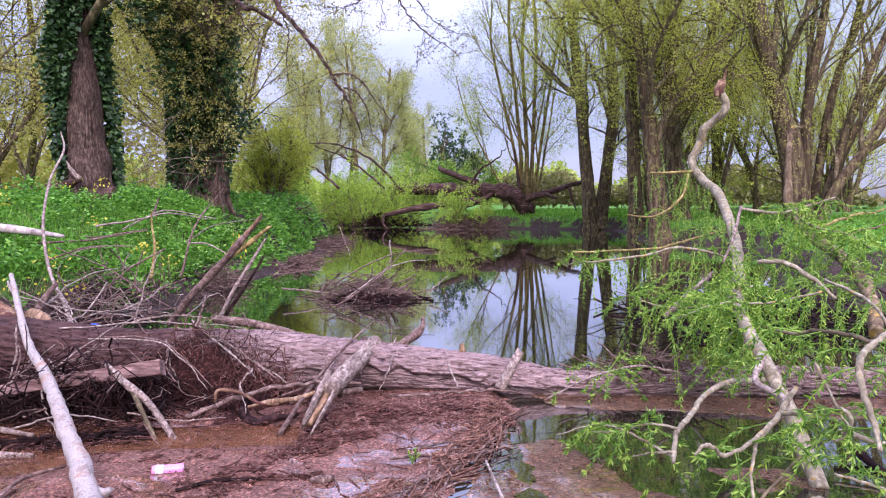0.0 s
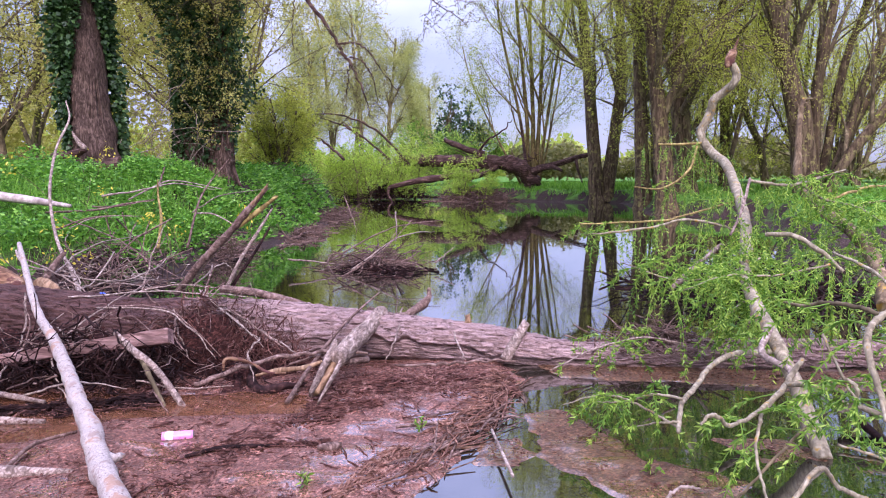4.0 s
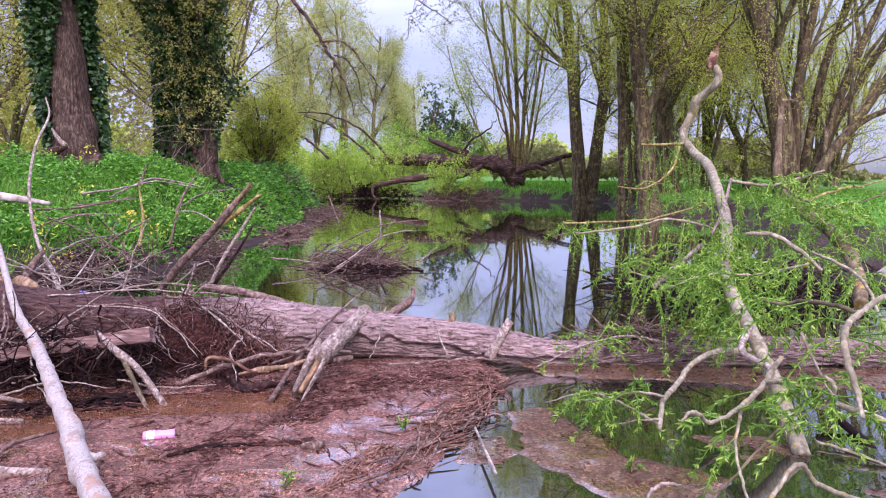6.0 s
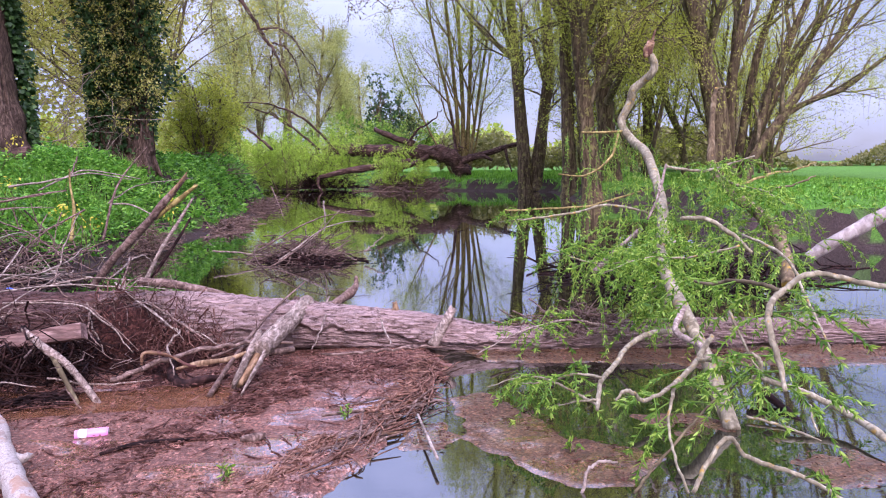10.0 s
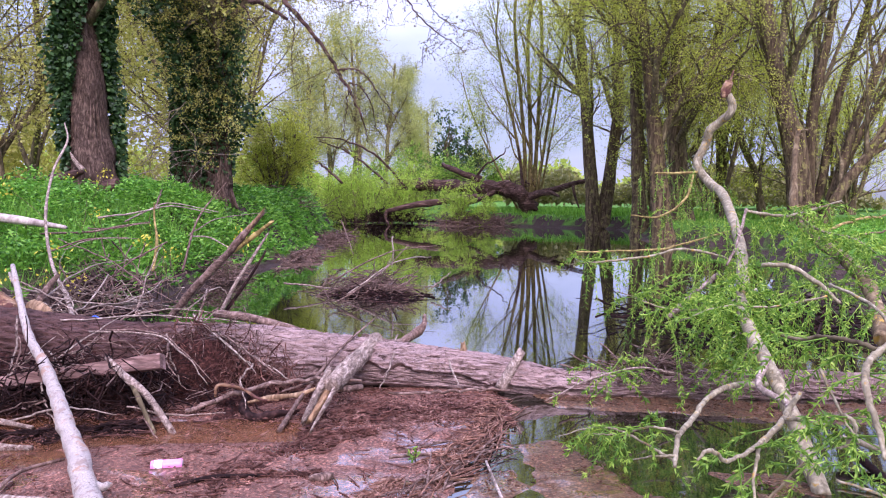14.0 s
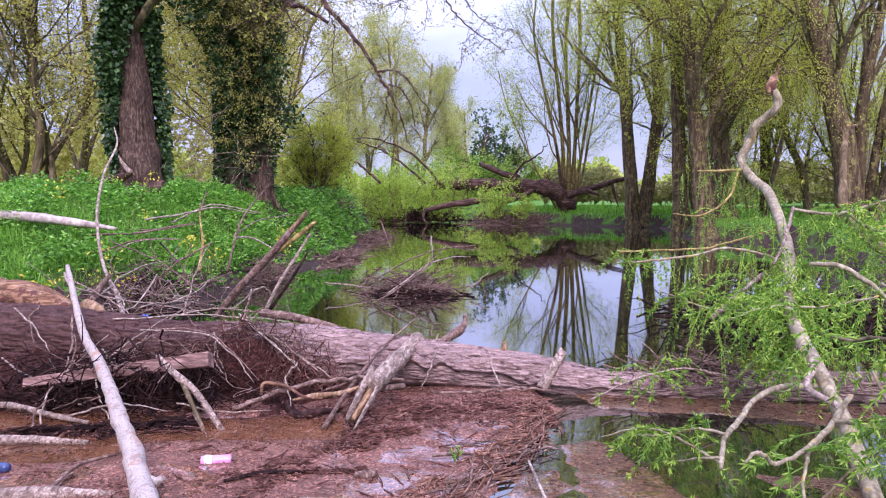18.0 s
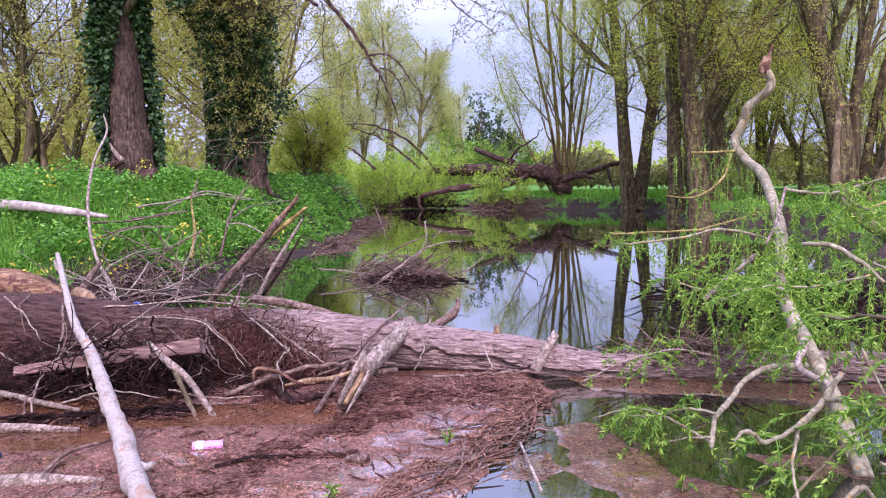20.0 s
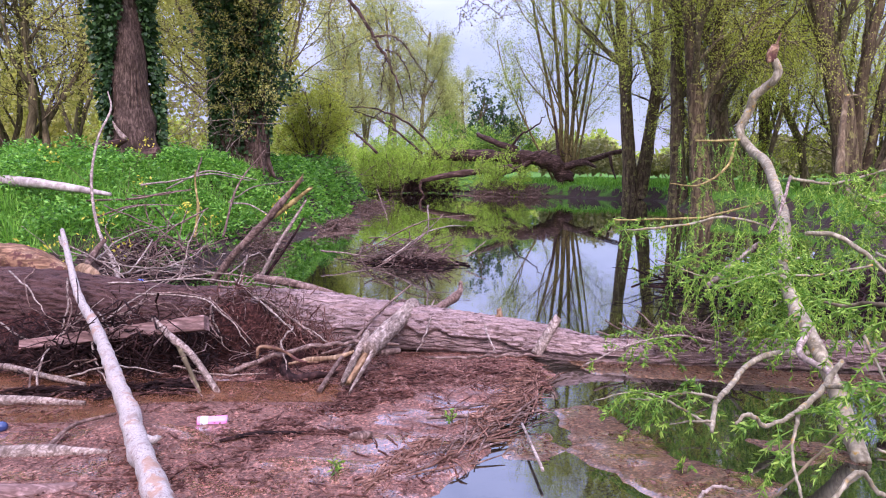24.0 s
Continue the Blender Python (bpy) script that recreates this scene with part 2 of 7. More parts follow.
def pole_mat():
    """Pale thin bark: grey skin with fine dark flecks, tan scars where it has peeled."""
    m, nt, p = begin("pale_flecked_bark")
    v, w = mapped(nt, (1, 1, 1)), mapped(nt, (1.0, 0.55, 1.0))
    fine = noise_node(nt, v, 150, 5, 0.7)
    col = ramp(nt, fine, [(0.25, (0.17, 0.135, 0.11)), (0.5, (0.32, 0.27, 0.23)), (0.75, (0.47, 0.42, 0.375))])
    blot = noise_node(nt, w, 26, 5, 0.65, 0.6)
    col = mixed(nt, ramp(nt, blot, [(0.55, (0, 0, 0)), (0.66, (0.8, 0.8, 0.8))]), col, (0.22, 0.15, 0.115))
    fleck = noise_node(nt, w, 95, 5, 0.7, 0.3)
    dark = ramp(nt, fleck, [(0.58, (0, 0, 0)), (0.63, (0.9, 0.9, 0.9))])
    col = mixed(nt, dark, col, (0.13, 0.092, 0.074))
    scar = noise_node(nt, v, 7.5, 4, 0.65, 0.4)
    col = mixed(nt, ramp(nt, scar, [(0.56, (0, 0, 0)), (0.60, (0.75, 0.75, 0.75))]), col, (0.30, 0.17, 0.105))
    nt.links.new(col, p.inputs["Base Color"])
    p.inputs["Roughness"].default_value = 0.75
    p.inputs["Specular IOR Level"].default_value = 0.15
    nt.links.new(bumped(nt, mixed(nt, 0.6, fine, mixed(nt, 0.5, dark, blot)), 0.7, 0.006), p.inputs["Normal"])
    return m


M_POLE = pole_mat()
M_DRIFT = bark_mat("bleached_driftwood", (0.09, 0.055, 0.040), (0.31, 0.225, 0.172), (0.54, 0.44, 0.36), (1, 0.22, 1), 60, depth=0.008, fissure=0.6)
M_TWIG = bark_mat("dead_twig", (0.06, 0.034, 0.026), (0.20, 0.125, 0.095), (0.40, 0.285, 0.23), (1, 1, 1), 34, rough=0.8, depth=0.006)
M_TWIG_PALE = bark_mat("pale_dry_twig", (0.19, 0.135, 0.10), (0.37, 0.285, 0.225), (0.54, 0.445, 0.365), (1, 1, 1), 30, depth=0.006)
# dark wood, its albedo lowered further so root heaps pass for shaded voids
M_ROOT = bark_mat("shade_darkened_root_wood", (0.006, 0.003, 0.002), (0.024, 0.010, 0.008), (0.10, 0.047, 0.038), (1, 1, 1), 18)
M_SPLIT = bark_mat("split_heartwood", (0.16, 0.085, 0.045), (0.36, 0.22, 0.12), (0.52, 0.36, 0.22), (1, 0.3, 0.5), 30)
M_ORANGE = bark_mat("fresh_orange_wood", (0.12, 0.055, 0.035), (0.30, 0.165, 0.09), (0.52, 0.35, 0.22), (0.25, 1, 1), 22, (0.09, 0.038, 0.03), 0.50, fissure=0.7)
M_PLANK = bark_mat("weathered_timber", (0.13, 0.068, 0.055), (0.28, 0.165, 0.135), (0.46, 0.31, 0.265), (0.12, 1, 1), 40, bump=0.5, depth=0.005, fissure=0.6)
M_WILLOW = bark_mat("smooth_willow_bark", (0.15, 0.12, 0.07), (0.30, 0.25, 0.155), (0.46, 0.405, 0.28), (1, 1, 0.5), 34, (0.34, 0.20, 0.04), 0.585, 0.7, 0.5, 0.006, fissure=0.45)
M_LICHEN = bark_mat("yellow_lichen_twig", (0.20, 0.14, 0.05), (0.36, 0.27, 0.09), (0.46, 0.36, 0.14), (1, 1, 1), 22)
M_TRUNK = bark_mat("willow_trunk_bark", (0.032, 0.022, 0.013), (0.120, 0.082, 0.046), (0.24, 0.178, 0.10), (1, 1, 0.16), 13, (0.19, 0.17, 0.055), 0.54, depth=0.04)
M_OCHRE = bark_mat("rotting_ochre_bark", (0.07, 0.045, 0.028), (0.20, 0.14, 0.075), (0.36, 0.27, 0.16), (1, 1, 0.5), 20, (0.36, 0.22, 0.04), 0.60, fissure=0.5)
M_TRUNK_RED = bark_mat("red_brown_trunk_bark", (0.040, 0.024, 0.017), (0.125, 0.080, 0.058), (0.23, 0.155, 0.115), (1, 1, 0.3), 30, depth=0.04, fissure=0.7)
M_LIMB = bark_mat("limb_bark", (0.075, 0.055, 0.028), (0.18, 0.138, 0.075), (0.30, 0.24, 0.135), (1, 1, 0.3), 10)
M_LIMB_GOLD = bark_mat("golden_willow_bark", (0.10, 0.075, 0.025), (0.24, 0.18, 0.065), (0.38, 0.30, 0.13), (1, 1, 0.3), 10)
M_FALLEN = bark_mat("rotting_trunk", (0.018, 0.009, 0.007), (0.088, 0.048, 0.037), (0.26, 0.165, 0.13), (0.14, 1, 1), 16, depth=0.04)
M_LEAF_WILLOW = leaf_mat("willow_leaf", (0.045, 0.13, 0.013), (0.155, 0.30, 0.032), (0.41, 0.55, 0.10))
# leaf colour lightened to imitate haze over the far alders
M_LEAF_HAZE = leaf_mat("haze_lightened_foliage", (0.27, 0.285, 0.10), (0.40, 0.405, 0.155), (0.53, 0.52, 0.24), 0.55)
M_LEAF_FAR = leaf_mat("young_willow_foliage", (0.22, 0.28, 0.05), (0.37, 0.43, 0.09), (0.52, 0.55, 0.17), 0.55)
M_LEAF_GOLD = leaf_mat("golden_spring_foliage", (0.29, 0.265, 0.075), (0.43, 0.39, 0.115), (0.57, 0.52, 0.20), 0.55)
M_LEAF_BANK = leaf_mat("bank_willow_foliage", (0.31, 0.34, 0.05), (0.45, 0.48, 0.08), (0.62, 0.62, 0.16), 0.6)
M_LEAF_BUSH = leaf_mat("bright_bush_foliage", (0.22, 0.36, 0.035), (0.34, 0.50, 0.065), (0.50, 0.62, 0.13), 0.5)
M_IVY = leaf_mat("ivy_leaf", (0.012, 0.035, 0.010), (0.028, 0.070, 0.018), (0.065, 0.13, 0.035), 0.15)
M_HERB = leaf_mat("bank_herb", (0.030, 0.11, 0.012), (0.10, 0.29, 0.03), (0.24, 0.47, 0.07), 0.35)
M_GRASS = leaf_mat("grass_blade", (0.07, 0.19, 0.018), (0.13, 0.32, 0.03), (0.24, 0.45, 0.07), 0.35)
M_YELLOW = leaf_mat("yellow_sprig", (0.42, 0.36, 0.03), (0.60, 0.50, 0.05), (0.70, 0.62, 0.12), 0.4)
M_THICKET = leaf_mat("olive_thicket", (0.14, 0.14, 0.05), (0.22, 0.21, 0.08), (0.32, 0.28, 0.12), 0.4)
M_BUD = leaf_mat("bud_and_leaflet", (0.10, 0.08, 0.05), (0.16, 0.14, 0.06), (0.24, 0.24, 0.10), 0.3)
M_ROOT_LITTER = bark_mat("clotted_litter", (0.035, 0.014, 0.010), (0.125, 0.053, 0.038), (0.30, 0.16, 0.12), (1, 1, 1), 22)
M_REED = bark_mat("dead_reed", (0.085, 0.035, 0.022), (0.24, 0.118, 0.078), (0.44, 0.265, 0.185), (1, 1, 1), 24)
M_LITTER = bark_mat("litter", (0.045, 0.016, 0.012), (0.15, 0.066, 0.048), (0.38, 0.22, 0.17), (1, 1, 1), 20)


# ---- geometry helpers ----
def vnoise(p, seed=0):
    """Smooth value noise in -1..1 at points (n, 3)."""
    p = np.asarray(p, float)
    i = np.floor(p).astype(np.int64)
    f = p - i
    f = f * f * (3 - 2 * f)
    out = np.zeros(len(p))
    for dx in (0, 1):
        for dy in (0, 1):
            for dz in (0, 1):
                h = (i[:, 0] + dx) * 374761393 + (i[:, 1] + dy) * 668265263 + (i[:, 2] + dz) * 2147483647 + seed * 974711
                h = (h ^ (h >> 13)) * 1274126177 & 0xFFFFFFFF
                h = (h ^ (h >> 16)) & 0xFFFF
                w = (f[:, 0] if dx else 1 - f[:, 0]) * (f[:, 1] if dy else 1 - f[:, 1]) * (f[:, 2] if dz else 1 - f[:, 2])
                out += w * (h / 32767.5 - 1)
    return out


def fbm(p, seed=0, octaves=4):
    p = np.asarray(p, float)
    return sum(vnoise(p * 2.03**k, seed + k) * 0.5**k for k in range(octaves))


class Buf:
    """Collects vertices, quads and triangles of one mesh."""

    def __init__(self):
        self.v, self.q, self.t, self.n = [], [], [], 0

    def add(self, v, q=None, t=None):
        if q is not None and len(q):
            self.q.append(np.asarray(q, np.int64) + self.n)
        if t is not None and len(t):
            self.t.append(np.asarray(t, np.int64) + self.n)
        self.v.append(np.asarray(v, float))
        self.n += len(v)
        return self

    def mesh(self, name, origin=(0, 0, 0), smooth=True):
        me = bpy.data.meshes.new(name)
        v = np.concatenate(self.v) - np.asarray(origin, float)
        q = np.concatenate(self.q) if self.q else np.zeros((0, 4), np.int64)
        t = np.concatenate(self.t) if self.t else np.zeros((0, 3), np.int64)
        me.vertices.add(len(v))
        me.vertices.foreach_set("co", v.astype(np.float32).ravel())
        me.loops.add(q.size + t.size)
        me.loops.foreach_set("vertex_index", np.concatenate([q.ravel(), t.ravel()]).astype(np.int32))
        me.polygons.add(len(q) + len(t))
        starts = np.concatenate([np.arange(len(q)) * 4, q.size + np.arange(len(t)) * 3]).astype(np.int32)
        me.polygons.foreach_set("loop_start", starts)
        me.polygons.foreach_set("use_smooth", np.full(len(starts), smooth))
        me.update(calc_edges=True)
        me.validate()
        return me


def curve_points(pts, n):
    """Catmull-Rom through the points, n samples."""
    p = np.asarray(pts, float)
    if len(p) == 2:
        s = np.linspace(0, 1, n)[:, None]
        return p[0] * (1 - s) + p[1] * s
    p = np.vstack([2 * p[0] - p[1], p, 2 * p[-1] - p[-2]])
    u = np.linspace(0, len(p) - 3 - 1e-6, n)
    i = u.astype(int)
    f = (u - i)[:, None]
    a, b, c, d = p[i], p[i + 1], p[i + 2], p[i + 3]
    return 0.5 * (2 * b + (c - a) * f + (2 * a - 5 * b + 4 * c - d) * f**2 + (3 * b - a - 3 * c + d) * f**3)


def tube(buf, pts, r, sides=7, n=None, rough=0.0, freq=6.0, seed=0, wobble=0.0, squash=1.0, ragged=0.0):
    """A tapered limb along the points. r: radii, one per point or two for the ends."""
    n = n or max(4, 4 * len(pts))
    c = curve_points(pts, n)
    rr = np.interp(np.linspace(0, 1, n), np.linspace(0, 1, len(r)), r)
    if wobble:
        k = np.arange(n)
        c = c + wobble * np.stack([vnoise(np.stack([k * 0.7, k * 0 + seed, k * 0 + a], 1), seed + a) for a in (1, 2, 3)], 1)
    t = np.gradient(c, axis=0)
    t /= np.linalg.norm(t, axis=1)[:, None] + 1e-9
    ref = np.eye(3)[np.argmin(np.abs(t).max(0))]
    u = np.cross(t, ref)
    u /= np.linalg.norm(u, axis=1)[:, None] + 1e-9
    w = np.cross(t, u)
    a = np.arange(sides) * 2 * np.pi / sides
    ring = np.cos(a)[None, :, None] * u[:, None] + squash * np.sin(a)[None, :, None] * w[:, None]
    rad = np.repeat(rr[:, None], sides, 1)
    if rough:
        base = (c[:, None] + ring * rr[:, None, None]).reshape(-1, 3)
        rad = rad * (1 + rough * fbm(base * freq, seed, 3).reshape(n, sides))
    v = c[:, None] + ring * rad[:, :, None]
    if ragged:
        rg = np.random.RandomState(seed + 77)
        v[-1] += t[-1] * (rg.rand(sides, 1) ** 2) * ragged
    v = v.reshape(-1, 3)
    j, k = np.meshgrid(np.arange(n - 1), np.arange(sides), indexing="ij")
    k2 = (k + 1) % sides
    q = np.stack([j * sides + k, j * sides + k2, (j + 1) * sides + k2, (j + 1) * sides + k], -1).reshape(-1, 4)
    ends = np.vstack([c[:1], c[-1:] - t[-1:] * (0.4 * rr[-1] if ragged else 0)])
    s = np.arange(sides)
    s2, last = (s + 1) % sides, (n - 1) * sides
    tri = np.vstack([np.stack([s2, s, s * 0 + n * sides], 1), np.stack([last + s, last + s2, s * 0 + n * sides + 1], 1)])
    buf.add(np.vstack([v, ends]), q, tri)
    return c, rr


def twigs(buf, pts, radii, sides=3):
    """Many thin limbs with equally many points each: pts (m, n, 3), radii (m, n)."""
    m, n = pts.shape[:2]
    t = unit(np.gradient(pts, axis=1))
    u = unit(np.cross(t, np.array([0.31, 0.87, 0.38])))
    w = np.cross(t, u)
    a = np.arange(sides) * 2 * np.pi / sides
    v = pts[:, :, None] + radii[:, :, None, None] * (np.cos(a)[:, None] * u[:, :, None] + np.sin(a)[:, None] * w[:, :, None])
    i, j, k = np.meshgrid(np.arange(m), np.arange(n - 1), np.arange(sides), indexing="ij")
    k2, o = (k + 1) % sides, i * n * sides
    q = np.stack([o + j * sides + k, o + j * sides + k2, o + (j + 1) * sides + k2, o + (j + 1) * sides + k], -1).reshape(-1, 4)
    buf.add(v.reshape(-1, 3), q)


def unit(v):
    return v / (np.linalg.norm(v, axis=-1, keepdims=True) + 1e-9)


def leaves(buf, at, along, length, width, rng, fold=0.25, slim=False):
    """Folded leaf blades at points, along directions. slim: lance-shaped with six corners."""
    n = len(at)
    along = unit(along)
    side = unit(np.cross(along, unit(rng.normal(size=(n, 3)))))
    up = np.cross(side, along)
    length = np.broadcast_to(np.asarray(length, float), (n,))[:, None]
    width = np.broadcast_to(np.asarray(width, float), (n,))[:, None] / 2
    lift = up * width * fold
    if slim:
        v = np.stack([at, at + along * length * 0.3 + side * width + lift, at + along * length * 0.68 + side * width * 0.7 + lift * 0.5 - up * length * 0.04,
                      at + along * length - up * length * 0.12, at + along * length * 0.68 - side * width * 0.7 + lift * 0.5 - up * length * 0.04, at + along * length * 0.3 - side * width + lift], 1)
        k = np.arange(n)[:, None] * 6
        buf.add(v.reshape(-1, 3), np.concatenate([k + [0, 1, 2, 5], k + [5, 2, 3, 4]]))
    else:
        v = np.stack([at, at + along * length * 0.45 + side * width + lift, at + along * length, at + along * length * 0.45 - side * width + lift], 1)
        buf.add(v.reshape(-1, 3), np.arange(n)[:, None] * 4 + np.arange(4))


BASE = {}


def thing(name, at, label, category, group="", kind=""):
    ob = new(name)
    ob.empty_display_size = 0.2
    ob.location = at
    BASE[ob.name] = np.asarray(at, float)
    return tagged(ob, label, category, group, kind)


def part(name, buf, material, parent, label="", smooth=True):
    base = BASE[parent.name]
    ob = new(name, buf.mesh(name, base, smooth))
    ob.data.materials.append(material)
    ob.parent = parent
    BASE[ob.name] = base
    if label:
        tagged(ob, label)
    return ob


def solo(name, buf, material, label, category, group="", kind="", smooth=True):
    v = np.concatenate(buf.v)
    at = v.mean(0) if not kind else np.zeros(3)
    if not kind:
        at[2] = v[:, 2].min()
    ob = new(name, buf.mesh(name, at, smooth))
    ob.location = at
    ob.data.materials.append(material)
    BASE[ob.name] = at
    return tagged(ob, label, category, group, kind)


def inside_distance(x, y, poly):
    """Distance to a polygon's edge, positive outside."""
    px, py = np.asarray(poly, float).T
    d, ins = np.full(x.shape, 1e9), np.zeros(x.shape, bool)
    for i in range(len(px)):
        ax, ay, bx, by = px[i - 1], py[i - 1], px[i], py[i]
        ex, ey = bx - ax, by - ay
        s = np.clip(((x - ax) * ex + (y - ay) * ey) / (ex * ex + ey * ey), 0, 1)
        d = np.minimum(d, np.hypot(x - ax - s * ex, y - ay - s * ey))
        hit = ((ay > y) != (by > y)) & (x < ex * (y - ay) / (ey if abs(ey) > 1e-9 else 1e-9) + ax)
        ins ^= hit
    return np.where(ins, -d, d)


def step(x, a, b):
    s = np.clip((x - a) / (b - a), 0, 1)
    return s * s * (3 - 2 * s)


# ---- ground and water ----
POND = [(-7, 2.6), (-5.2, 4.7), (-4.3, 5.6), (-3.8, 6.8), (-3.2, 7.4), (-3.05, 8.7), (-3.15, 11.3), (-3.0, 13.4), (-3.3, 18.4), (-4.0, 25),
        (-5.6, 28), (-9, 36), (-5, 41), (-1.5, 37), (0.5, 34), (2, 31.6), (7, 28.8), (6.4, 23.5), (5.9, 20.6), (7.8, 18.6), (6.3, 13),
        (4.6, 10), (4.5, 9.0), (6.5, 8.8), (9, 7), (10, 3), (7, 0.6), (-7, 0.6)]


def ground_height(x, y):
    d = inside_distance(x, y, POND)
    p = np.stack([x, y, x * 0], -1).reshape(-1, 3)
    n1, n2 = fbm(p * 1.7, 3).reshape(x.shape), fbm(p * 0.35, 9).reshape(x.shape)
    d = d + 0.18 * n1
    left = step(-x, -1.0, 3.0) * step(-y, -34, -26)
    near = step(-y, -2.5, -0.8)
    lip = 0.40 + 0.05 * n2 - 0.3 * near + 0.10 * step(x, 3, 4.5) * step(-y, -16, -11)
    rise = left * (0.58 * step(d, 0.0, 0.5 + 2.2 * step(-y, -12, -7)) + 0.10 * step(d, 0.1, 1.6 + 2.4 * step(-y, -12, -7))) + (1 - left) * (0.12 + 0.012 * np.clip(d, 0, 40))
    rise = rise * (1 - near)
    z = np.where(d > 0, lip * step(d, 0.0, 0.38 - 0.14 * step(x, 3, 4.5) + 0.4 * step(y, 12, 16)) + rise * step(d, 0.1, 1.0) + 0.035 * n1, -0.45 * step(-d, 0, 0.8) + 0.02)
    far = np.hypot(x, y)
    return z + np.where(far > 60, 0.8 * step(far, 60, 400), 0)


def span(lo, hi, fine, far):
    inner = np.arange(lo, hi + fine / 2, fine)
    return np.concatenate([lo - np.array(far[::-1], float), inner, hi + np.array(far, float)])


FAR = [0.6, 1.5, 3, 6, 11, 20, 40, 90, 250, 700, 2500]
gx, gy = np.meshgrid(span(-13, 13, 0.17, FAR), span(0, 43, 0.19, FAR), indexing="ij")
gv = np.stack([gx, gy, ground_height(gx, gy)], -1)


def sheet(v, keep=None):
    a, b = v.shape[:2]
    i, j = np.meshgrid(np.arange(a - 1), np.arange(b - 1), indexing="ij")
    q = np.stack([i * b + j, (i + 1) * b + j, (i + 1) * b + j + 1, i * b + j + 1], -1).reshape(-1, 4)
    if keep is not None:
        q = q[keep[:-1, :-1].ravel()]
    return Buf().add(v.reshape(-1, 3), q)


solo("ground", sheet(gv), M_GROUND, "grassy pond banks with bare dark soil edges", "ground", kind="structure")
wx, wy = np.meshgrid(np.linspace(-14, 14, 3), np.linspace(-1, 46, 3), indexing="ij")
solo("water", sheet(np.stack([wx, wy, wx * 0], -1)), M_WATER, "still dark pond water reflecting trees and sky", "water", kind="structure")


def ground_at(x, y):
    return ground_height(np.atleast_1d(np.asarray(x, float)), np.atleast_1d(np.asarray(y, float)))


MUD = [(-6.5, 1.3), (-0.45, 1.3), (-0.22, 2.3), (-0.12, 2.6), (0.10, 3.05), (0.20, 3.35), (0.27, 3.6), (0.36, 4.05), (0.3, 4.5), (-1.0, 4.5), (-4.6, 4.7), (-6.5, 3.5)]
SCUM = [(0.36, 3.42), (0.53, 3.45), (0.73, 3.25), (0.79, 2.92), (1.08, 2.66), (0.90, 2.42), (0.69, 2.46), (0.54, 2.65), (0.37, 2.92)]
STRIP = [(0.5, 4.3), (3.1, 4.15), (3.3, 3.78), (2.66, 3.74), (1.85, 3.80), (1.26, 3.95), (0.62, 4.06)]
SCUM_SMALL = [(1.15, 3.1), (1.5, 3.12), (1.55, 2.85), (1.2, 2.8)]
SCUM_ISLET = [(0.12, 3.05), (0.28, 3.1), (0.33, 2.92), (0.26, 2.78), (0.10, 2.82)]
SCUM_EDGE = [(1.5, 2.62), (1.9, 2.66), (2.0, 2.35), (1.55, 2.3)]


def silt(name, poly, pad, fine, seed, material, label, top=0.016, pits=()):
    """A mat of silt that rises out of the water inside the outline."""
    px, py = np.array(poly).T
    x, y = np.meshgrid(np.arange(px.min() - pad, px.max() + pad, fine), np.arange(py.min() - pad, py.max() + pad, fine), indexing="ij")
    p = np.stack([x, y, x * 0 + seed], -1).reshape(-1, 3)
    big, small = fbm(p * 2.2, seed, 3).reshape(x.shape), fbm(p * 14, seed + 5, 3).reshape(x.shape)
    d = -inside_distance(x, y, poly) + 0.05 * big + 0.02 * small
    z = np.clip(d * 0.35, -0.05, top) + 0.006 * big + 0.0014 * small
    ridge = np.clip(fbm(p * (1.3, 3.0, 1), seed + 11, 4).reshape(x.shape) - 0.42, 0, 1)
    z += 0.035 * ridge * step(d, 0.0, 0.2)
    for cx, cy, rx, ry, depth in pits:
        z -= depth * np.exp(-(((x - cx) / rx) ** 2 + ((y - cy) / ry) ** 2))
    return solo(name, sheet(np.stack([x, y, z], -1), z > -0.04), material, label, "mud", kind="structure")


silt("mud_flat", MUD, 0.1, 0.025, 4, M_MUD, "wet red-brown silt flat with matted litter", 0.014,
     [(-1.75, 3.55, 0.45, 0.16, 0.06), (-2.6, 3.5, 0.5, 0.2, 0.06), (-1.15, 3.56, 0.36, 0.13, 0.045), (-2.2, 3.15, 0.4, 0.10, 0.035)])
solo("mud_pool", sheet(np.stack([*np.meshgrid(np.linspace(-2.7, -0.62, 3), np.linspace(2.98, 3.84, 3), indexing="ij"), np.full((3, 3), 0.004)], -1)), M_POOL, "shallow rust-brown pool on the silt", "puddle", kind="structure")
silt("scum_mat", SCUM, 0.08, 0.02, 8, M_SCUM, "floating brown scum on dark water", 0.0045)
silt("scum_strip", STRIP, 0.08, 0.025, 12, M_SCUM, "brown scum gathered along the fallen log", 0.0045)
silt("scum_patch", SCUM_SMALL, 0.06, 0.02, 15, M_SCUM, "small brown scum patch round a willow limb", 0.0045)
silt("scum_islet", SCUM_ISLET, 0.05, 0.02, 18, M_SCUM, "thin grey scum raft beside the mud", 0.005)
silt("scum_edge", SCUM_EDGE, 0.06, 0.02, 21, M_SCUM, "torn scum raft among willow twigs", 0.005)


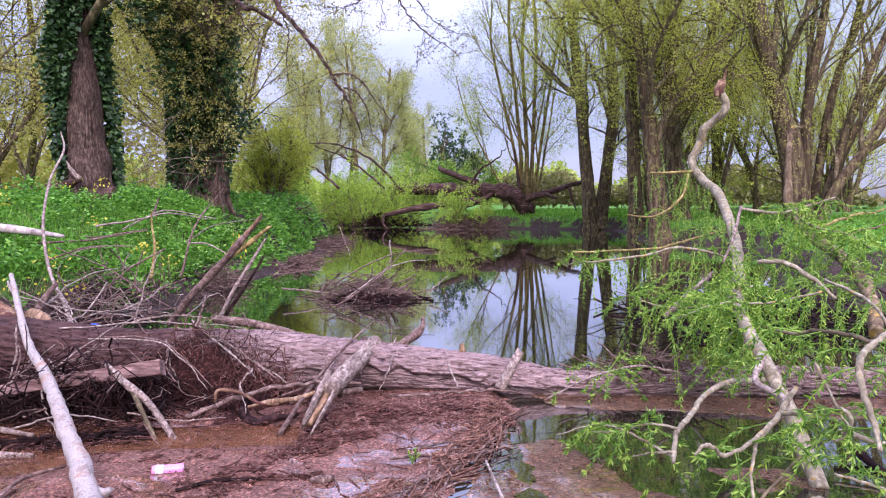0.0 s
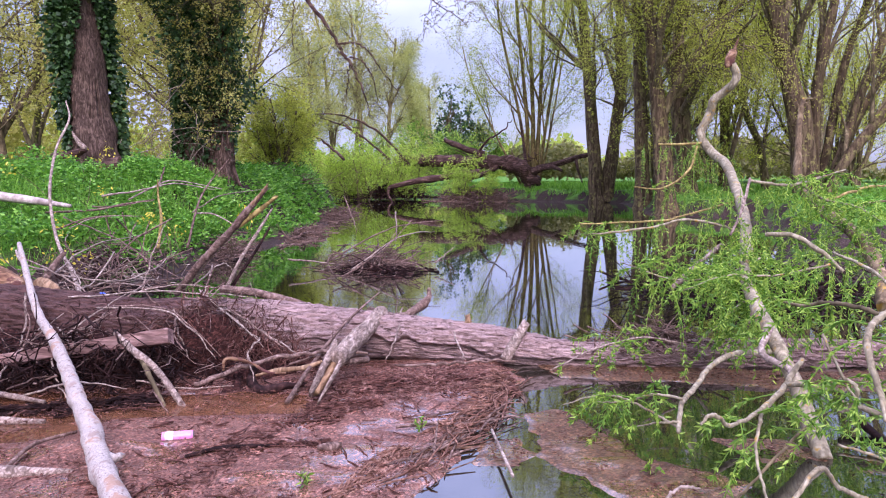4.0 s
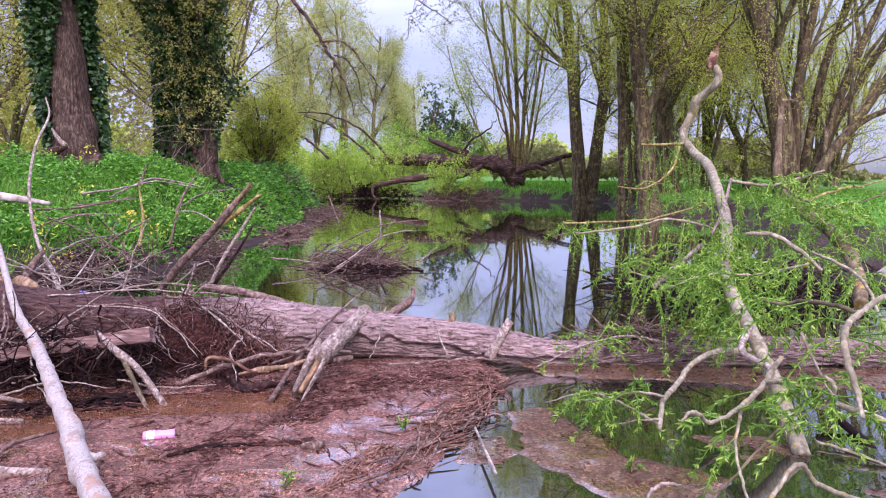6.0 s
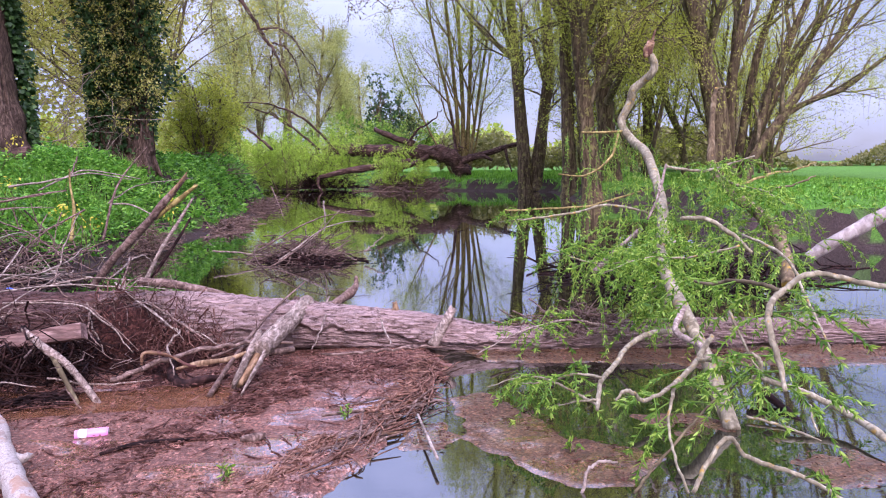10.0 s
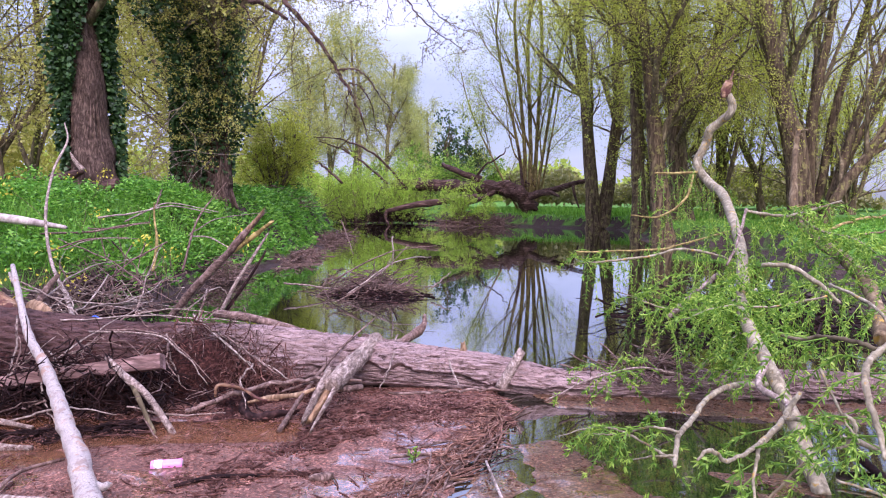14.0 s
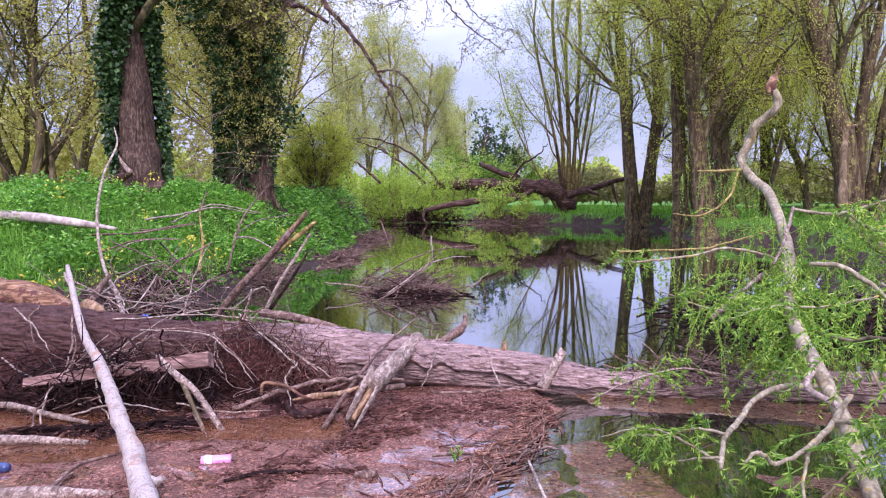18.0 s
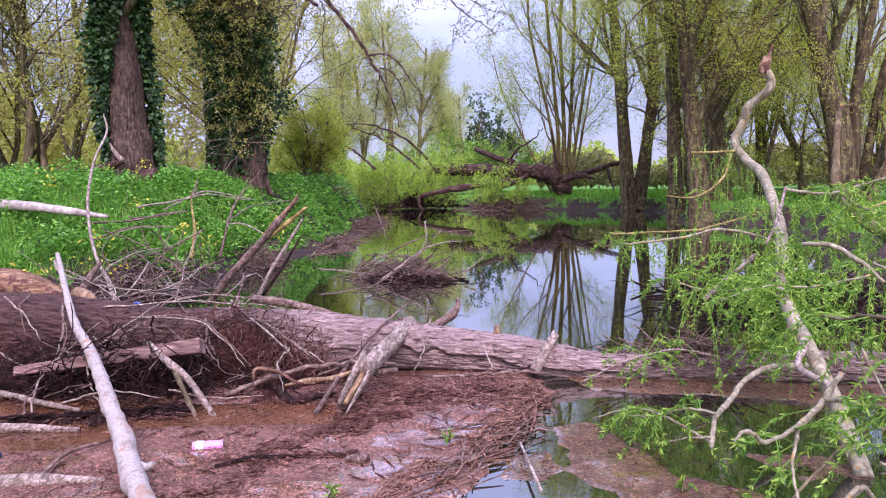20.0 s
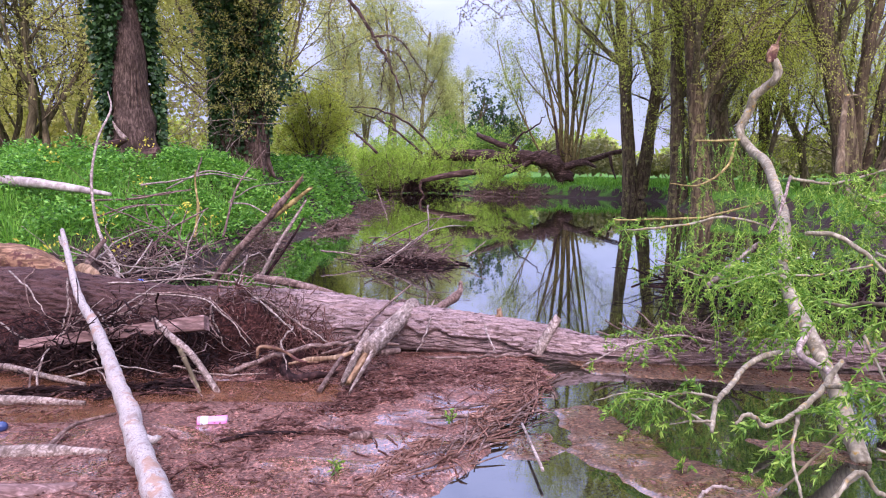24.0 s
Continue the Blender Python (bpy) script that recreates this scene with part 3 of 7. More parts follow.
# ---- trees ----
def grow(rng, p, d, length, r, spec, k=0, out=None, way=None):
    """Branches as (level, points, radii). spec, level by level: children, gnarl, pull upward, child length, angle, first child."""
    out = [] if out is None else out
    kids, gnarl, pull, ratio, angle, first = spec[k]
    n = 9 if k == 0 else (6 if k == 1 else 4)
    pts, d = [np.asarray(p, float)], unit(np.asarray(d, float))
    for _ in range(n):
        d = unit(d + rng.normal(size=3) * gnarl + np.array([0, 0, pull]))
        pts.append(pts[-1] + d * length / n)
    pts = np.array(pts)
    if way is not None:
        # a stem that follows a given way and then grows on
        w = np.asarray(way, float)
        ahead = unit(w[-1] - w[-2]) + np.array([0, 0, 0.25])
        left = max(length - np.linalg.norm(np.diff(w, axis=0), axis=1).sum(), 0.5)
        pts = curve_points(np.vstack([w, w[-1] + unit(ahead) * left * 0.5 + rng.normal(size=3) * 0.2, w[-1] + unit(ahead) * left + rng.normal(size=3) * 0.4]), n + 1)
    end = 0.35 if k == 0 else 0.22
    radii = r * (1 - (1 - end) * np.linspace(0, 1, n + 1) ** 0.9)
    out.append((k, pts, radii))
    if k + 1 < len(spec):
        for c in range(kids):
            s = first + (1 - first) * (c + rng.rand()) / kids
            i = min(int(s * n), n - 1)
            f = s * n - i
            at = pts[i] * (1 - f) + pts[i + 1] * f
            t = unit(pts[i + 1] - pts[i])
            side = unit(np.cross(t, rng.normal(size=3)))
            a = radians(rng.uniform(*angle))
            here = radii[i]
            grow(rng, at, t * math.cos(a) + side * math.sin(a), length * rng.uniform(*ratio) * (1.15 - 0.5 * s), max(here * rng.uniform(0.4, 0.62), 0.004), spec, k + 1, out)
    return out


def crown_leaves(buf, branches, level, count, size, slim, spread, droop, rng):
    """Leaves scattered along the branches of a level and finer ones."""
    paths = [b for b in branches if b[0] >= level]
    lens = np.array([np.linalg.norm(np.diff(b[1], axis=0), axis=1).sum() for b in paths])
    tufts = rng.choice(len(paths), count // 9 + 1, p=lens / lens.sum())
    member = rng.randint(len(tufts), size=count)
    pick = tufts[member]
    u = (rng.rand(len(tufts)) ** 0.8)[member]
    heart = (rng.normal(size=(len(tufts), 3)) * spread)[member]
    at, along = np.zeros((count, 3)), np.zeros((count, 3))
    for i, (_, pts, _) in enumerate(paths):
        m = pick == i
        if m.any():
            s = u[m] * (len(pts) - 1)
            j = np.minimum(s.astype(int), len(pts) - 2)
            f = (s - j)[:, None]
            at[m] = pts[j] * (1 - f) + pts[j + 1] * f
            along[m] = pts[j + 1] - pts[j]
    along = unit(along) + rng.normal(size=(count, 3)) * 0.8 - np.array([0, 0, droop])
    at = at + heart + rng.normal(size=(count, 3)) * spread * 0.45
    leaves(buf, at, along, size * rng.uniform(0.6, 1.3, count), size * slim * rng.uniform(0.7, 1.2, count), rng)


def tree(name, stems, spec, label, bark, foliage, count, size, slim=0.4, spread=0.12, droop=0.4, level=2, seed=1, flare=1.5, limb=None, group="", category="tree", fine=True, strands=0, reach=(0.8, 2.4)):
    """stems: (x, y, direction, length, radius). Each stem is a part, its limbs another, and the crown one."""
    rng = np.random.RandomState(seed)
    x0, y0 = stems[0][0], stems[0][1]
    root = thing(name, (x0, y0, float(ground_at(x0, y0)[0]) - 0.05), label, category, group)
    crown, limbs = Buf(), Buf()
    for i, (x, y, d, length, r, *way) in enumerate(stems):
        z = float(ground_at(x, y)[0]) - 0.12
        br = grow(rng, (x, y, z), d, length, r, spec, way=[(x, y, z), *way[0]] if way else None)
        b = Buf()
        _, pts, radii = br[0]
        low = pts[0] + (pts[1] - pts[0]) * 0.25
        pts2, rad2 = np.vstack([pts[:1], low, pts[1:]]), np.r_[radii[0] * flare, radii[0] * (1 + 0.3 * (flare - 1)), radii[1:]]
        tube(b, pts2, rad2, 14, 36, rough=0.16, freq=2.2 / max(r, 0.12) * 0.35, seed=seed + i)
        part("trunk" if len(stems) == 1 else "stem", b, bark, root)
        sets = []
        for rec in br[1:]:
            sets.append([rec]) if rec[0] == 1 else sets[-1].append(rec)
        for some in sets:
            if fine:
                limbs = Buf()
            tube(limbs, some[0][1], some[0][2], 7, 2 * len(some[0][1]), rough=0.08)
            for k in (2, 3):
                mine = [s for s in some if s[0] == k]
                if mine:
                    twigs(limbs, np.array([s[1] for s in mine]), np.array([s[2] for s in mine]))
            if fine:
                part("limb", limbs, limb or M_LIMB, root)
        crown_leaves(crown, br, level, count // len(stems), size, slim, spread, droop, rng)
        if strands:
            # withies that hang from the limbs
            hosts = [s for s in br if s[0] in (1, 2)]
            m = strands // len(stems)
            top = np.array([hosts[h][1][rng.randint(1, len(hosts[h][1]))] for h in rng.randint(len(hosts), size=m)])
            ln = rng.uniform(reach[0], reach[1], m)
            ln = np.minimum(ln, np.maximum(top[:, 2] - z - 1.0, 0.3))
            out = rng.normal(size=(m, 2)) * 0.22
            s = np.linspace(0, 1, 6)
            path = top[:, None] + np.stack([out[:, :1] * s, out[:, 1:] * s, -ln[:, None] * s**1.1], -1) + rng.normal(size=(m, 6, 3)) * 0.04
            hang = Buf()
            twigs(hang, path, np.full((m, 6), 0.006) * np.linspace(1, 0.4, 6))
            tagged(part("withy_curtain", hang, limb or M_LIMB, root), kind="stuff")
            crown_leaves(crown, [(9, p_, None) for p_ in path], 9, int(m * 42), size, slim, 0.05, 0.9, rng)
    if not fine:
        part("branchwork", limbs, limb or M_LIMB, root)
    part("crown", crown, foliage, root)
    return root


WILLOW = [(13, 0.04, 0.03, (0.26, 0.46), (25, 60), 0.24), (9, 0.10, 0.02, (0.35, 0.6), (20, 50), 0.12), (7, 0.14, -0.12, (0.4, 0.7), (20, 50), 0.1), (0, 0.14, -0.22, (0, 0), (0, 0), 0)]
SLIM = [(12, 0.035, 0.03, (0.22, 0.38), (20, 48), 0.16), (8, 0.10, 0.02, (0.35, 0.6), (20, 45), 0.15), (6, 0.14, -0.06, (0.4, 0.7), (20, 50), 0.12), (0, 0.16, -0.12, (0, 0), (0, 0), 0)]
OPEN_FAN = [(8, 0.075, 0.05, (0.26, 0.44), (14, 40), 0.2), (7, 0.09, 0.05, (0.35, 0.6), (15, 38), 0.15), (5, 0.12, 0.0, (0.4, 0.7), (20, 45), 0.15), (0, 0.15, -0.05, (0, 0), (0, 0), 0)]
SPIRE = [(10, 0.05, 0.05, (0.20, 0.34), (16, 40), 0.18), (8, 0.09, 0.05, (0.35, 0.6), (15, 38), 0.15), (5, 0.12, 0.0, (0.4, 0.7), (20, 45), 0.15), (0, 0.15, -0.05, (0, 0), (0, 0), 0)]
SHRUB = [(8, 0.10, 0.05, (0.4, 0.6), (20, 45), 0.12), (7, 0.13, 0.03, (0.4, 0.6), (25, 50), 0.1), (4, 0.16, 0.0, (0.4, 0.7), (25, 55), 0.1), (0, 0.2, 0.0, (0, 0), (0, 0), 0)]

# far bank: a pair of willows, the cluster by the water, the many-stemmed willow
tree("willow_tree", [(6.08, 29.5, (0, 0, 1), 14, 0.29, [(5.74, 29.5, 3.9), (5.3, 29.5, 8.0)]), (6.44, 29.6, (0, 0, 1), 14, 0.29, [(6.77, 29.6, 2.8), (6.97, 29.6, 5.3), (6.86, 29.6, 8.0)])], SLIM,
     "twin-trunked willow with thin spring leaves on the far bank", M_TRUNK, M_LEAF_BANK, 60000, 0.07, 0.42, 0.28, 0.6, strands=200, seed=11, flare=1.35)
tree("willow_tree", [(6.25, 20.5, (0, 0, 1), 14, 0.29, [(6.04, 20.5, 1.95), (5.84, 20.5, 3.55), (5.54, 20.5, 5.9)])], WILLOW, "stout willow standing at the water's edge", M_TRUNK, M_LEAF_BANK, 76000, 0.055, 0.42, 0.26, 0.7, strands=200, seed=12, flare=1.5)
tree("willow_tree", [(6.52, 24.0, (0, 0, 1), 14, 0.27, [(6.39, 24, 2.1), (6.24, 24, 4.9), (6.11, 24, 6.75)])], WILLOW, "tall willow with dark furrowed trunk", M_TRUNK, M_LEAF_BANK, 60000, 0.06, 0.42, 0.26, 0.7, strands=160, seed=13)
tree("willow_tree", [(7.25, 22.0, (0, 0, 1), 15, 0.32, [(7.1, 22, 2.35), (6.88, 22, 4.25), (7.0, 22, 6.3)])], WILLOW, "thick-trunked willow behind the water's edge", M_TRUNK, M_LEAF_BANK, 76000, 0.055, 0.42, 0.26, 0.7, strands=160, seed=14)
tree("willow_tree", [(10.44, 27.0, (0, 0, 1), 13, 0.24, [(10.32, 27, 3.25), (10.07, 27, 7.5)])], SLIM, "slender willow behind the bank trees", M_TRUNK, M_LEAF_BANK, 24000, 0.095, 0.36, 0.24, 0.7, strands=220, seed=15)
tree("willow_tree", [(11.12, 25.0, (0, 0, 1), 11, 0.15, [(10.8, 25, 2.1), (10.12, 25, 3.7), (9.91, 25, 5.8)]), (9.2, 24.0, (0.1, 0, 1), 10, 0.09)], SLIM, "bent young willow between old trunks", M_LIMB, M_LEAF_BANK, 24000, 0.085, 0.36, 0.22, 0.7, strands=240, seed=18, flare=1.2)
tree("willow_tree", [(9.26, 18.5, (0, 0, 1), 13, 0.33, [(8.95, 18.5, 2.6), (8.51, 18.5, 4.05), (8.18, 18.5, 5.5)]), (9.42, 18.6, (0, 0, 1), 12, 0.17, [(9.41, 18.6, 3.3), (9.75, 18.6, 5.5)]), (9.75, 18.5, (0, 0, 1), 12, 0.13, [(10.35, 18.5, 2.7), (11.01, 18.5, 4.6), (11.41, 18.5, 5.5)]),
      (9.55, 18.0, (0, 0, 1), 11, 0.14, [(9.75, 18, 1.2), (10.54, 18, 2.3), (11.49, 18, 3.8), (12.15, 18, 4.7)]), (9.6, 18.0, (0, 0, 1), 9, 0.11, [(9.75, 18, 1.25), (10.39, 18, 2.17), (11.26, 18, 2.75), (12.26, 18, 3.1)]),
      (9.8, 19.0, (0, 0, 1), 12, 0.13, [(10.26, 19, 3.8), (10.79, 19, 5.6)]), (9.95, 19.0, (0, 0, 1), 12, 0.12, [(10.79, 19, 2.76), (11.65, 19, 4.26), (12.35, 19, 5.6)]), (9.5, 18.9, (0, 0, 1), 12, 0.10, [(9.7, 19.2, 2.6), (10.0, 19.6, 5.6)])], OPEN_FAN,
     "many-stemmed willow leaning out over the meadow edge", M_TRUNK, M_LEAF_BANK, 84000, 0.048, 0.45, 0.24, 0.4, strands=60, seed=16, flare=1.5)
tree("willow_tree", [(3.45, 33.0, (0, 0, 1), 10, 0.09, [(3.3, 33, 3.0), (2.3, 33, 7.5)]), (3.55, 33.1, (0, 0, 1), 12, 0.11, [(3.45, 33, 4.0), (2.95, 33, 8.8)]), (3.75, 33.0, (0, 0, 1), 13, 0.12, [(3.75, 33, 4.0), (3.55, 33, 8.8)]), (3.9, 33.2, (0, 0, 1), 13, 0.11, [(4.05, 33, 4.0), (4.2, 33, 8.8)]), (4.0, 33.0, (0, 0, 1), 12, 0.09, [(4.3, 33, 3.0), (5.2, 33, 8.5)]),
      (3.4, 33.4, (-0.5, 0.1, 1), 7.5, 0.06), (4.0, 33.4, (0.35, 0.1, 1), 9, 0.06)], SPIRE, "pale many-stemmed willow with golden new leaves", M_LIMB_GOLD, M_LEAF_FAR, 50000, 0.075, 0.45, 0.24, 0.3, seed=17, flare=1.2, limb=M_LIMB_GOLD)

for i, (x, y, h, c) in enumerate([(12.2, 24, 6, 1), (14.5, 27, 6, 1), (9.0, 31, 8, 1), (12.5, 34, 7, 1), (17, 30, 6, 1), (8.3, 25.8, 6, 1)]):
    tree("young_willow", [(x, y, (0.12, 0, 1), h, 0.11), (x + 0.3, y + 0.2, (-0.22, 0, 1), h * 0.9, 0.09), (x - 0.2, y + 0.3, (0.35, 0.1, 1), h * 0.85, 0.08), (x, y, (-0.45, 0, 1), h * 0.7, 0.07)], SHRUB,
         "young willow thicket in thin fresh leaf", M_LIMB, M_LEAF_BANK if c else M_LEAF_GOLD, 11000, 0.085, 0.40, 0.2, 0.4, seed=120 + i, group="young willows", fine=False)

# distant clump of alders, distance haze painted into their pale leaf colour
for i, (x, y, h) in enumerate([(-8.5, 50, 12.5), (-6.5, 51, 12.0), (-4.6, 50, 10.5), (-2.9, 51, 8.8), (-11, 52, 11), (-1.6, 56, 7.5), (-7.5, 54, 13), (-9.6, 48, 10)]):
    tree("alder_tree", [(x, y, (0.02, 0, 1), h, 0.2)], SLIM, "distant slender tree with thin yellow-green spring leaves", M_LIMB, M_LEAF_HAZE, 22000, 0.095, 0.5, 0.26, 0.2, seed=30 + i, group="distant trees", fine=False)
tree("ivy_stump", [(0.3, 46, (0.03, 0, 1), 4.6, 0.3), (1.0, 46.2, (0.3, 0, 1), 3.6, 0.2)], SHRUB, "ivy-clad broken tree beyond the fallen trunk", M_TRUNK, M_IVY, 3500, 0.2, 0.8, 0.25, 0.4, level=1, seed=41)

# left bank
tree("hazel_bush", [(-5.02, 20.1, (-0.34, 0, 1), 1.7, 0.05), (-4.98, 20.2, (-0.2, 0, 1), 2.1, 0.06), (-4.96, 20.1, (-0.06, -0.1, 1), 2.4, 0.06), (-4.92, 20.2, (0.06, 0.1, 1), 2.4, 0.06), (-4.88, 20.1, (0.2, 0, 1), 2.1, 0.055), (-4.86, 20.2, (0.34, 0.1, 1), 1.7, 0.05),
      (-4.93, 20.4, (0.0, 0.25, 1), 2.0, 0.06)], SHRUB, "many-stemmed rounded bush in fresh yellow-green leaf", M_LIMB, M_LEAF_BANK, 25000, 0.06, 0.5, 0.10, 0.2, seed=51, category="bush")
for i, (x, y, h, m) in enumerate([(-10.6, 15, 7, 0), (-9.0, 13.5, 6, 1), (-6.6, 19, 9, 1), (-8.2, 22, 11, 1), (-12, 20, 10, 1), (-11.5, 12.5, 6, 0)]):
    tree("thicket_tree", [(x, y, (0.1, 0, 1), h, 0.10), (x + 0.3, y + 0.2, (-0.25, 0, 1), h * 0.85, 0.08), (x - 0.2, y + 0.3, (0.3, 0.1, 1), h * 0.8, 0.07)], SHRUB,
         "tangled slim tree with golden-green spring foliage" if m else "tangled bare-stemmed tree with sparse leaves", M_LIMB, M_LEAF_GOLD if m else M_THICKET, 20000 if m else 26000, 0.08 if m else 0.06, 0.5, 0.18, 0.2, seed=60 + i, group="thicket trees", fine=False)
for i, (x, y) in enumerate([(-1.9, 40), (-3.4, 36.5), (-5.6, 38), (-0.2, 42), (-7.5, 33), (2.2, 43)]):
    tree("willow_bush", [(x, y, (-0.3, 0, 1), 2.6, 0.06), (x + 0.2, y, (0.3, 0, 1), 2.5, 0.06), (x, y + 0.3, (0, 0.3, 1), 2.8, 0.06)], SHRUB, "low bright green willow bush by the water", M_LIMB, M_LEAF_WILLOW, 6000, 0.14, 0.4, 0.14, 0.2, seed=80 + i, group="willow bushes", category="bush", fine=False)


for i, (x, y, h) in enumerate([(-4.4, 32.5, 2.9), (-3.2, 33.2, 2.9), (-5.6, 33.2, 2.6), (0.35, 31.2, 2.0), (-1.9, 34.4, 3.0), (-6.4, 32.0, 2.4)]):
    tree("fallen_willow_spray", [(x, y, (-0.6, 0, 1), h, 0.04), (x + 0.2, y, (0.6, 0, 1), h * 0.9, 0.04), (x, y + 0.2, (0.1, -0.4, 1), h, 0.04), (x + 0.1, y + 0.2, (-0.2, 0.4, 1), h * 0.8, 0.03)], SHRUB, "light green willow spray sprouting from the water", M_LIMB, M_LEAF_BUSH, 9000, 0.085, 0.4, 0.12, 0.2, seed=90 + i, group="willow sprays", category="bush", fine=False)


def ivy_tree(x, y, lean, r, height, seed, label, ivy_low, gold, count, arms=4, bare=None):
    """A big trunk wrapped in ivy, bare where nothing climbs."""
    rng = np.random.RandomState(seed)
    z = float(ground_at(x, y)[0]) - 0.1
    root = thing("ivy_tree", (x, y, z), label, "tree")
    base = np.array([x, y, z])
    axis = np.array([[0, 0, 0], [lean[0] * 0.3, lean[1] * 0.3, 1.2], [lean[0] * 0.7, lean[1] * 0.7, 3], [lean[0] * 1.4, lean[1] * 1.4, height * 0.6], [lean[0] * 1.8, lean[1] * 1.8, height]]) + base
    b = Buf()
    tube(b, axis, [r * 1.75, r * 1.15, r * 0.86, r * 0.7, r * 0.35] if bare else [r * 1.45, r * 1.0, r * 0.82, r * 0.7, r * 0.35], 28, 80, rough=0.14, freq=3.2, seed=seed)
    for a in np.linspace(0, 2 * np.pi, 8)[:-1]:
        o = np.array([math.cos(a), math.sin(a), 0])
        tube(b, [base + o * r * 0.7 + (0, 0, 0.9), base + o * r * 1.15 + (0, 0, 0.35), base + o * r * (1.8 + 0.4 * rng.rand()) + (0, 0, 0.02)], [r * 0.28, r * 0.34, r * 0.16], 9, 12, rough=0.2, seed=seed)
    ivy_trunk = part("trunk", b, M_TRUNK_RED, root)
    limbs = Buf()
    recs = []
    for k in range(arms):
        s = 0.30 + 0.6 * k / arms
        at = base + np.array([lean[0] * 1.6 * s, lean[1] * 1.6 * s, height * s])
        a = rng.rand() * 6.28
        recs += grow(rng, at, (math.cos(a), math.sin(a), 0.9), height * 0.4, r * 0.3, SHRUB)
    for k, pts, radii in recs:
        tube(limbs, pts, radii, 5, len(pts))
    if recs:
        part("branchwork", limbs, M_LIMB, root)
    # ivy hugging the trunk
    n = count
    s = ivy_low + (1 - ivy_low) * rng.rand(n)
    a = rng.rand(n) * 2 * np.pi
    rr = np.interp(s * height, [0, 1.2, 3, height * 0.6, height], [r * 1.3, r, r * 0.84, r * 0.7, r * 0.4])
    p3 = np.stack([np.cos(a) * 1.5, np.sin(a) * 1.5, s * height * 0.8], 1)
    patch = fbm(p3, seed, 3)
    thick = np.clip(patch * 1.7 + 0.30 + 0.4 * s, 0.02, 2.2) * (0.25 + 0.75 * step(s, 0.03, 0.2) if bare else 0.06 + 0.94 * step(s, 0.10, 0.30))
    if bare:
        # climbers leave the side that faces the pond bare up to a height
        off = np.abs((a - bare[0] + np.pi) % (2 * np.pi) - np.pi)
        keep = off > bare[1] * (1 - 0.3 * patch) * np.clip((bare[2] - s * height) / 2.0, 0, 1)
    else:
        keep = (patch > -0.75) & (s * height > 1.7 * np.sqrt(rng.rand(n)) + 0.4 * patch)
        thick *= np.clip(0.75 + 1.3 * fbm(np.stack([np.cos(a) * 0.8, np.sin(a) * 0.8, s * height * 0.55], 1), seed + 9, 2), 0.15, 2.0)
    ax = np.stack([np.interp(s * height, [0, 1.2, 3, height * 0.6, height], axis[:, c]) for c in range(3)], 1)
    at = ax + np.stack([np.cos(a), np.sin(a), a * 0], 1) * (rr + 0.04 + 0.45 * thick * rng.rand(n) * (0.45 if bare else 0.9))[:, None]
    out = np.stack([np.cos(a), np.sin(a), -0.7 + 0 * a], 1) + rng.normal(size=(n, 3)) * 0.5
    iv = Buf()
    leaves(iv, at[keep], out[keep], 0.085 * rng.uniform(0.6, 1.3, keep.sum()), 0.075 * rng.uniform(0.7, 1.2, keep.sum()), rng)
    part("ivy", iv, M_IVY, root, "glossy dark green ivy")
    if not bare:
        # young sprays that grow out through the ivy
        sp, m = Buf(), 420
        hs, a0 = rng.uniform(0.13, 1.0, m) * height, rng.uniform(2.2, 6.0, m)
        d = np.stack([np.cos(a0), np.sin(a0), rng.uniform(-0.3, 0.7, m)], 1)
        foot = np.stack([np.interp(hs, [0, 1.2, 3, height * 0.6, height], axis[:, c]) for c in range(3)], 1) + d * r
        tip = foot + d * (rng.uniform(0.3, 0.75, m) * (0.6 + 0.9 * np.clip(fbm(np.stack([a0 * 1.2, hs * 0.7, hs * 0], 1), seed + 4, 2) + 0.4, 0, 1)))[:, None] + rng.normal(size=(m, 3)) * 0.12
        u = np.linspace(0, 1, 5)[:, None]
        path = foot[:, None] * (1 - u) + tip[:, None] * u + np.array([0, 0, -0.15]) * u**2
        twigs(sp, path, np.full((m, 5), 0.006) * np.linspace(1, 0.4, 5))
        part("spray_twig", sp, M_LIMB, root)
        lf = Buf()
        crown_leaves(lf, [(9, q, None) for q in path], 9, m * 40, 0.042, 0.6, 0.08, 0.3, rng)
        part("spray", lf, M_LEAF_GOLD, root, "yellow-green sprays over the ivy")
    for k in range(14):
        st = Buf()
        a0 = rng.rand() * 6.28
        hs = np.linspace(0.05, rng.uniform(0.4, 0.9), 7)
        path = [np.array([np.interp(h * height, axis[:, 2] - z, axis[:, 0]), np.interp(h * height, axis[:, 2] - z, axis[:, 1]), z + h * height])
                + np.interp(h * height, [0, 1.2, 3, height * 0.6, height], [r * 1.4, r * 1.02, r * 0.86, r * 0.72, r * 0.4]) * np.array([math.cos(a0 + 0.5 * math.sin(5 * h + k)), math.sin(a0 + 0.5 * math.sin(5 * h + k)), 0]) for h in hs]
        tube(st, path, [0.03, 0.012], 5, 20)
        part("ivy_stem", st, M_TRUNK_RED, ivy_trunk)
    cr = Buf()
    if recs:
        crown_leaves(cr, recs, 1, gold, 0.07, 0.6, 0.12, 0.3, rng)
        part("crown", cr, M_LEAF_GOLD, root, "yellow-green young leaves")
    return root


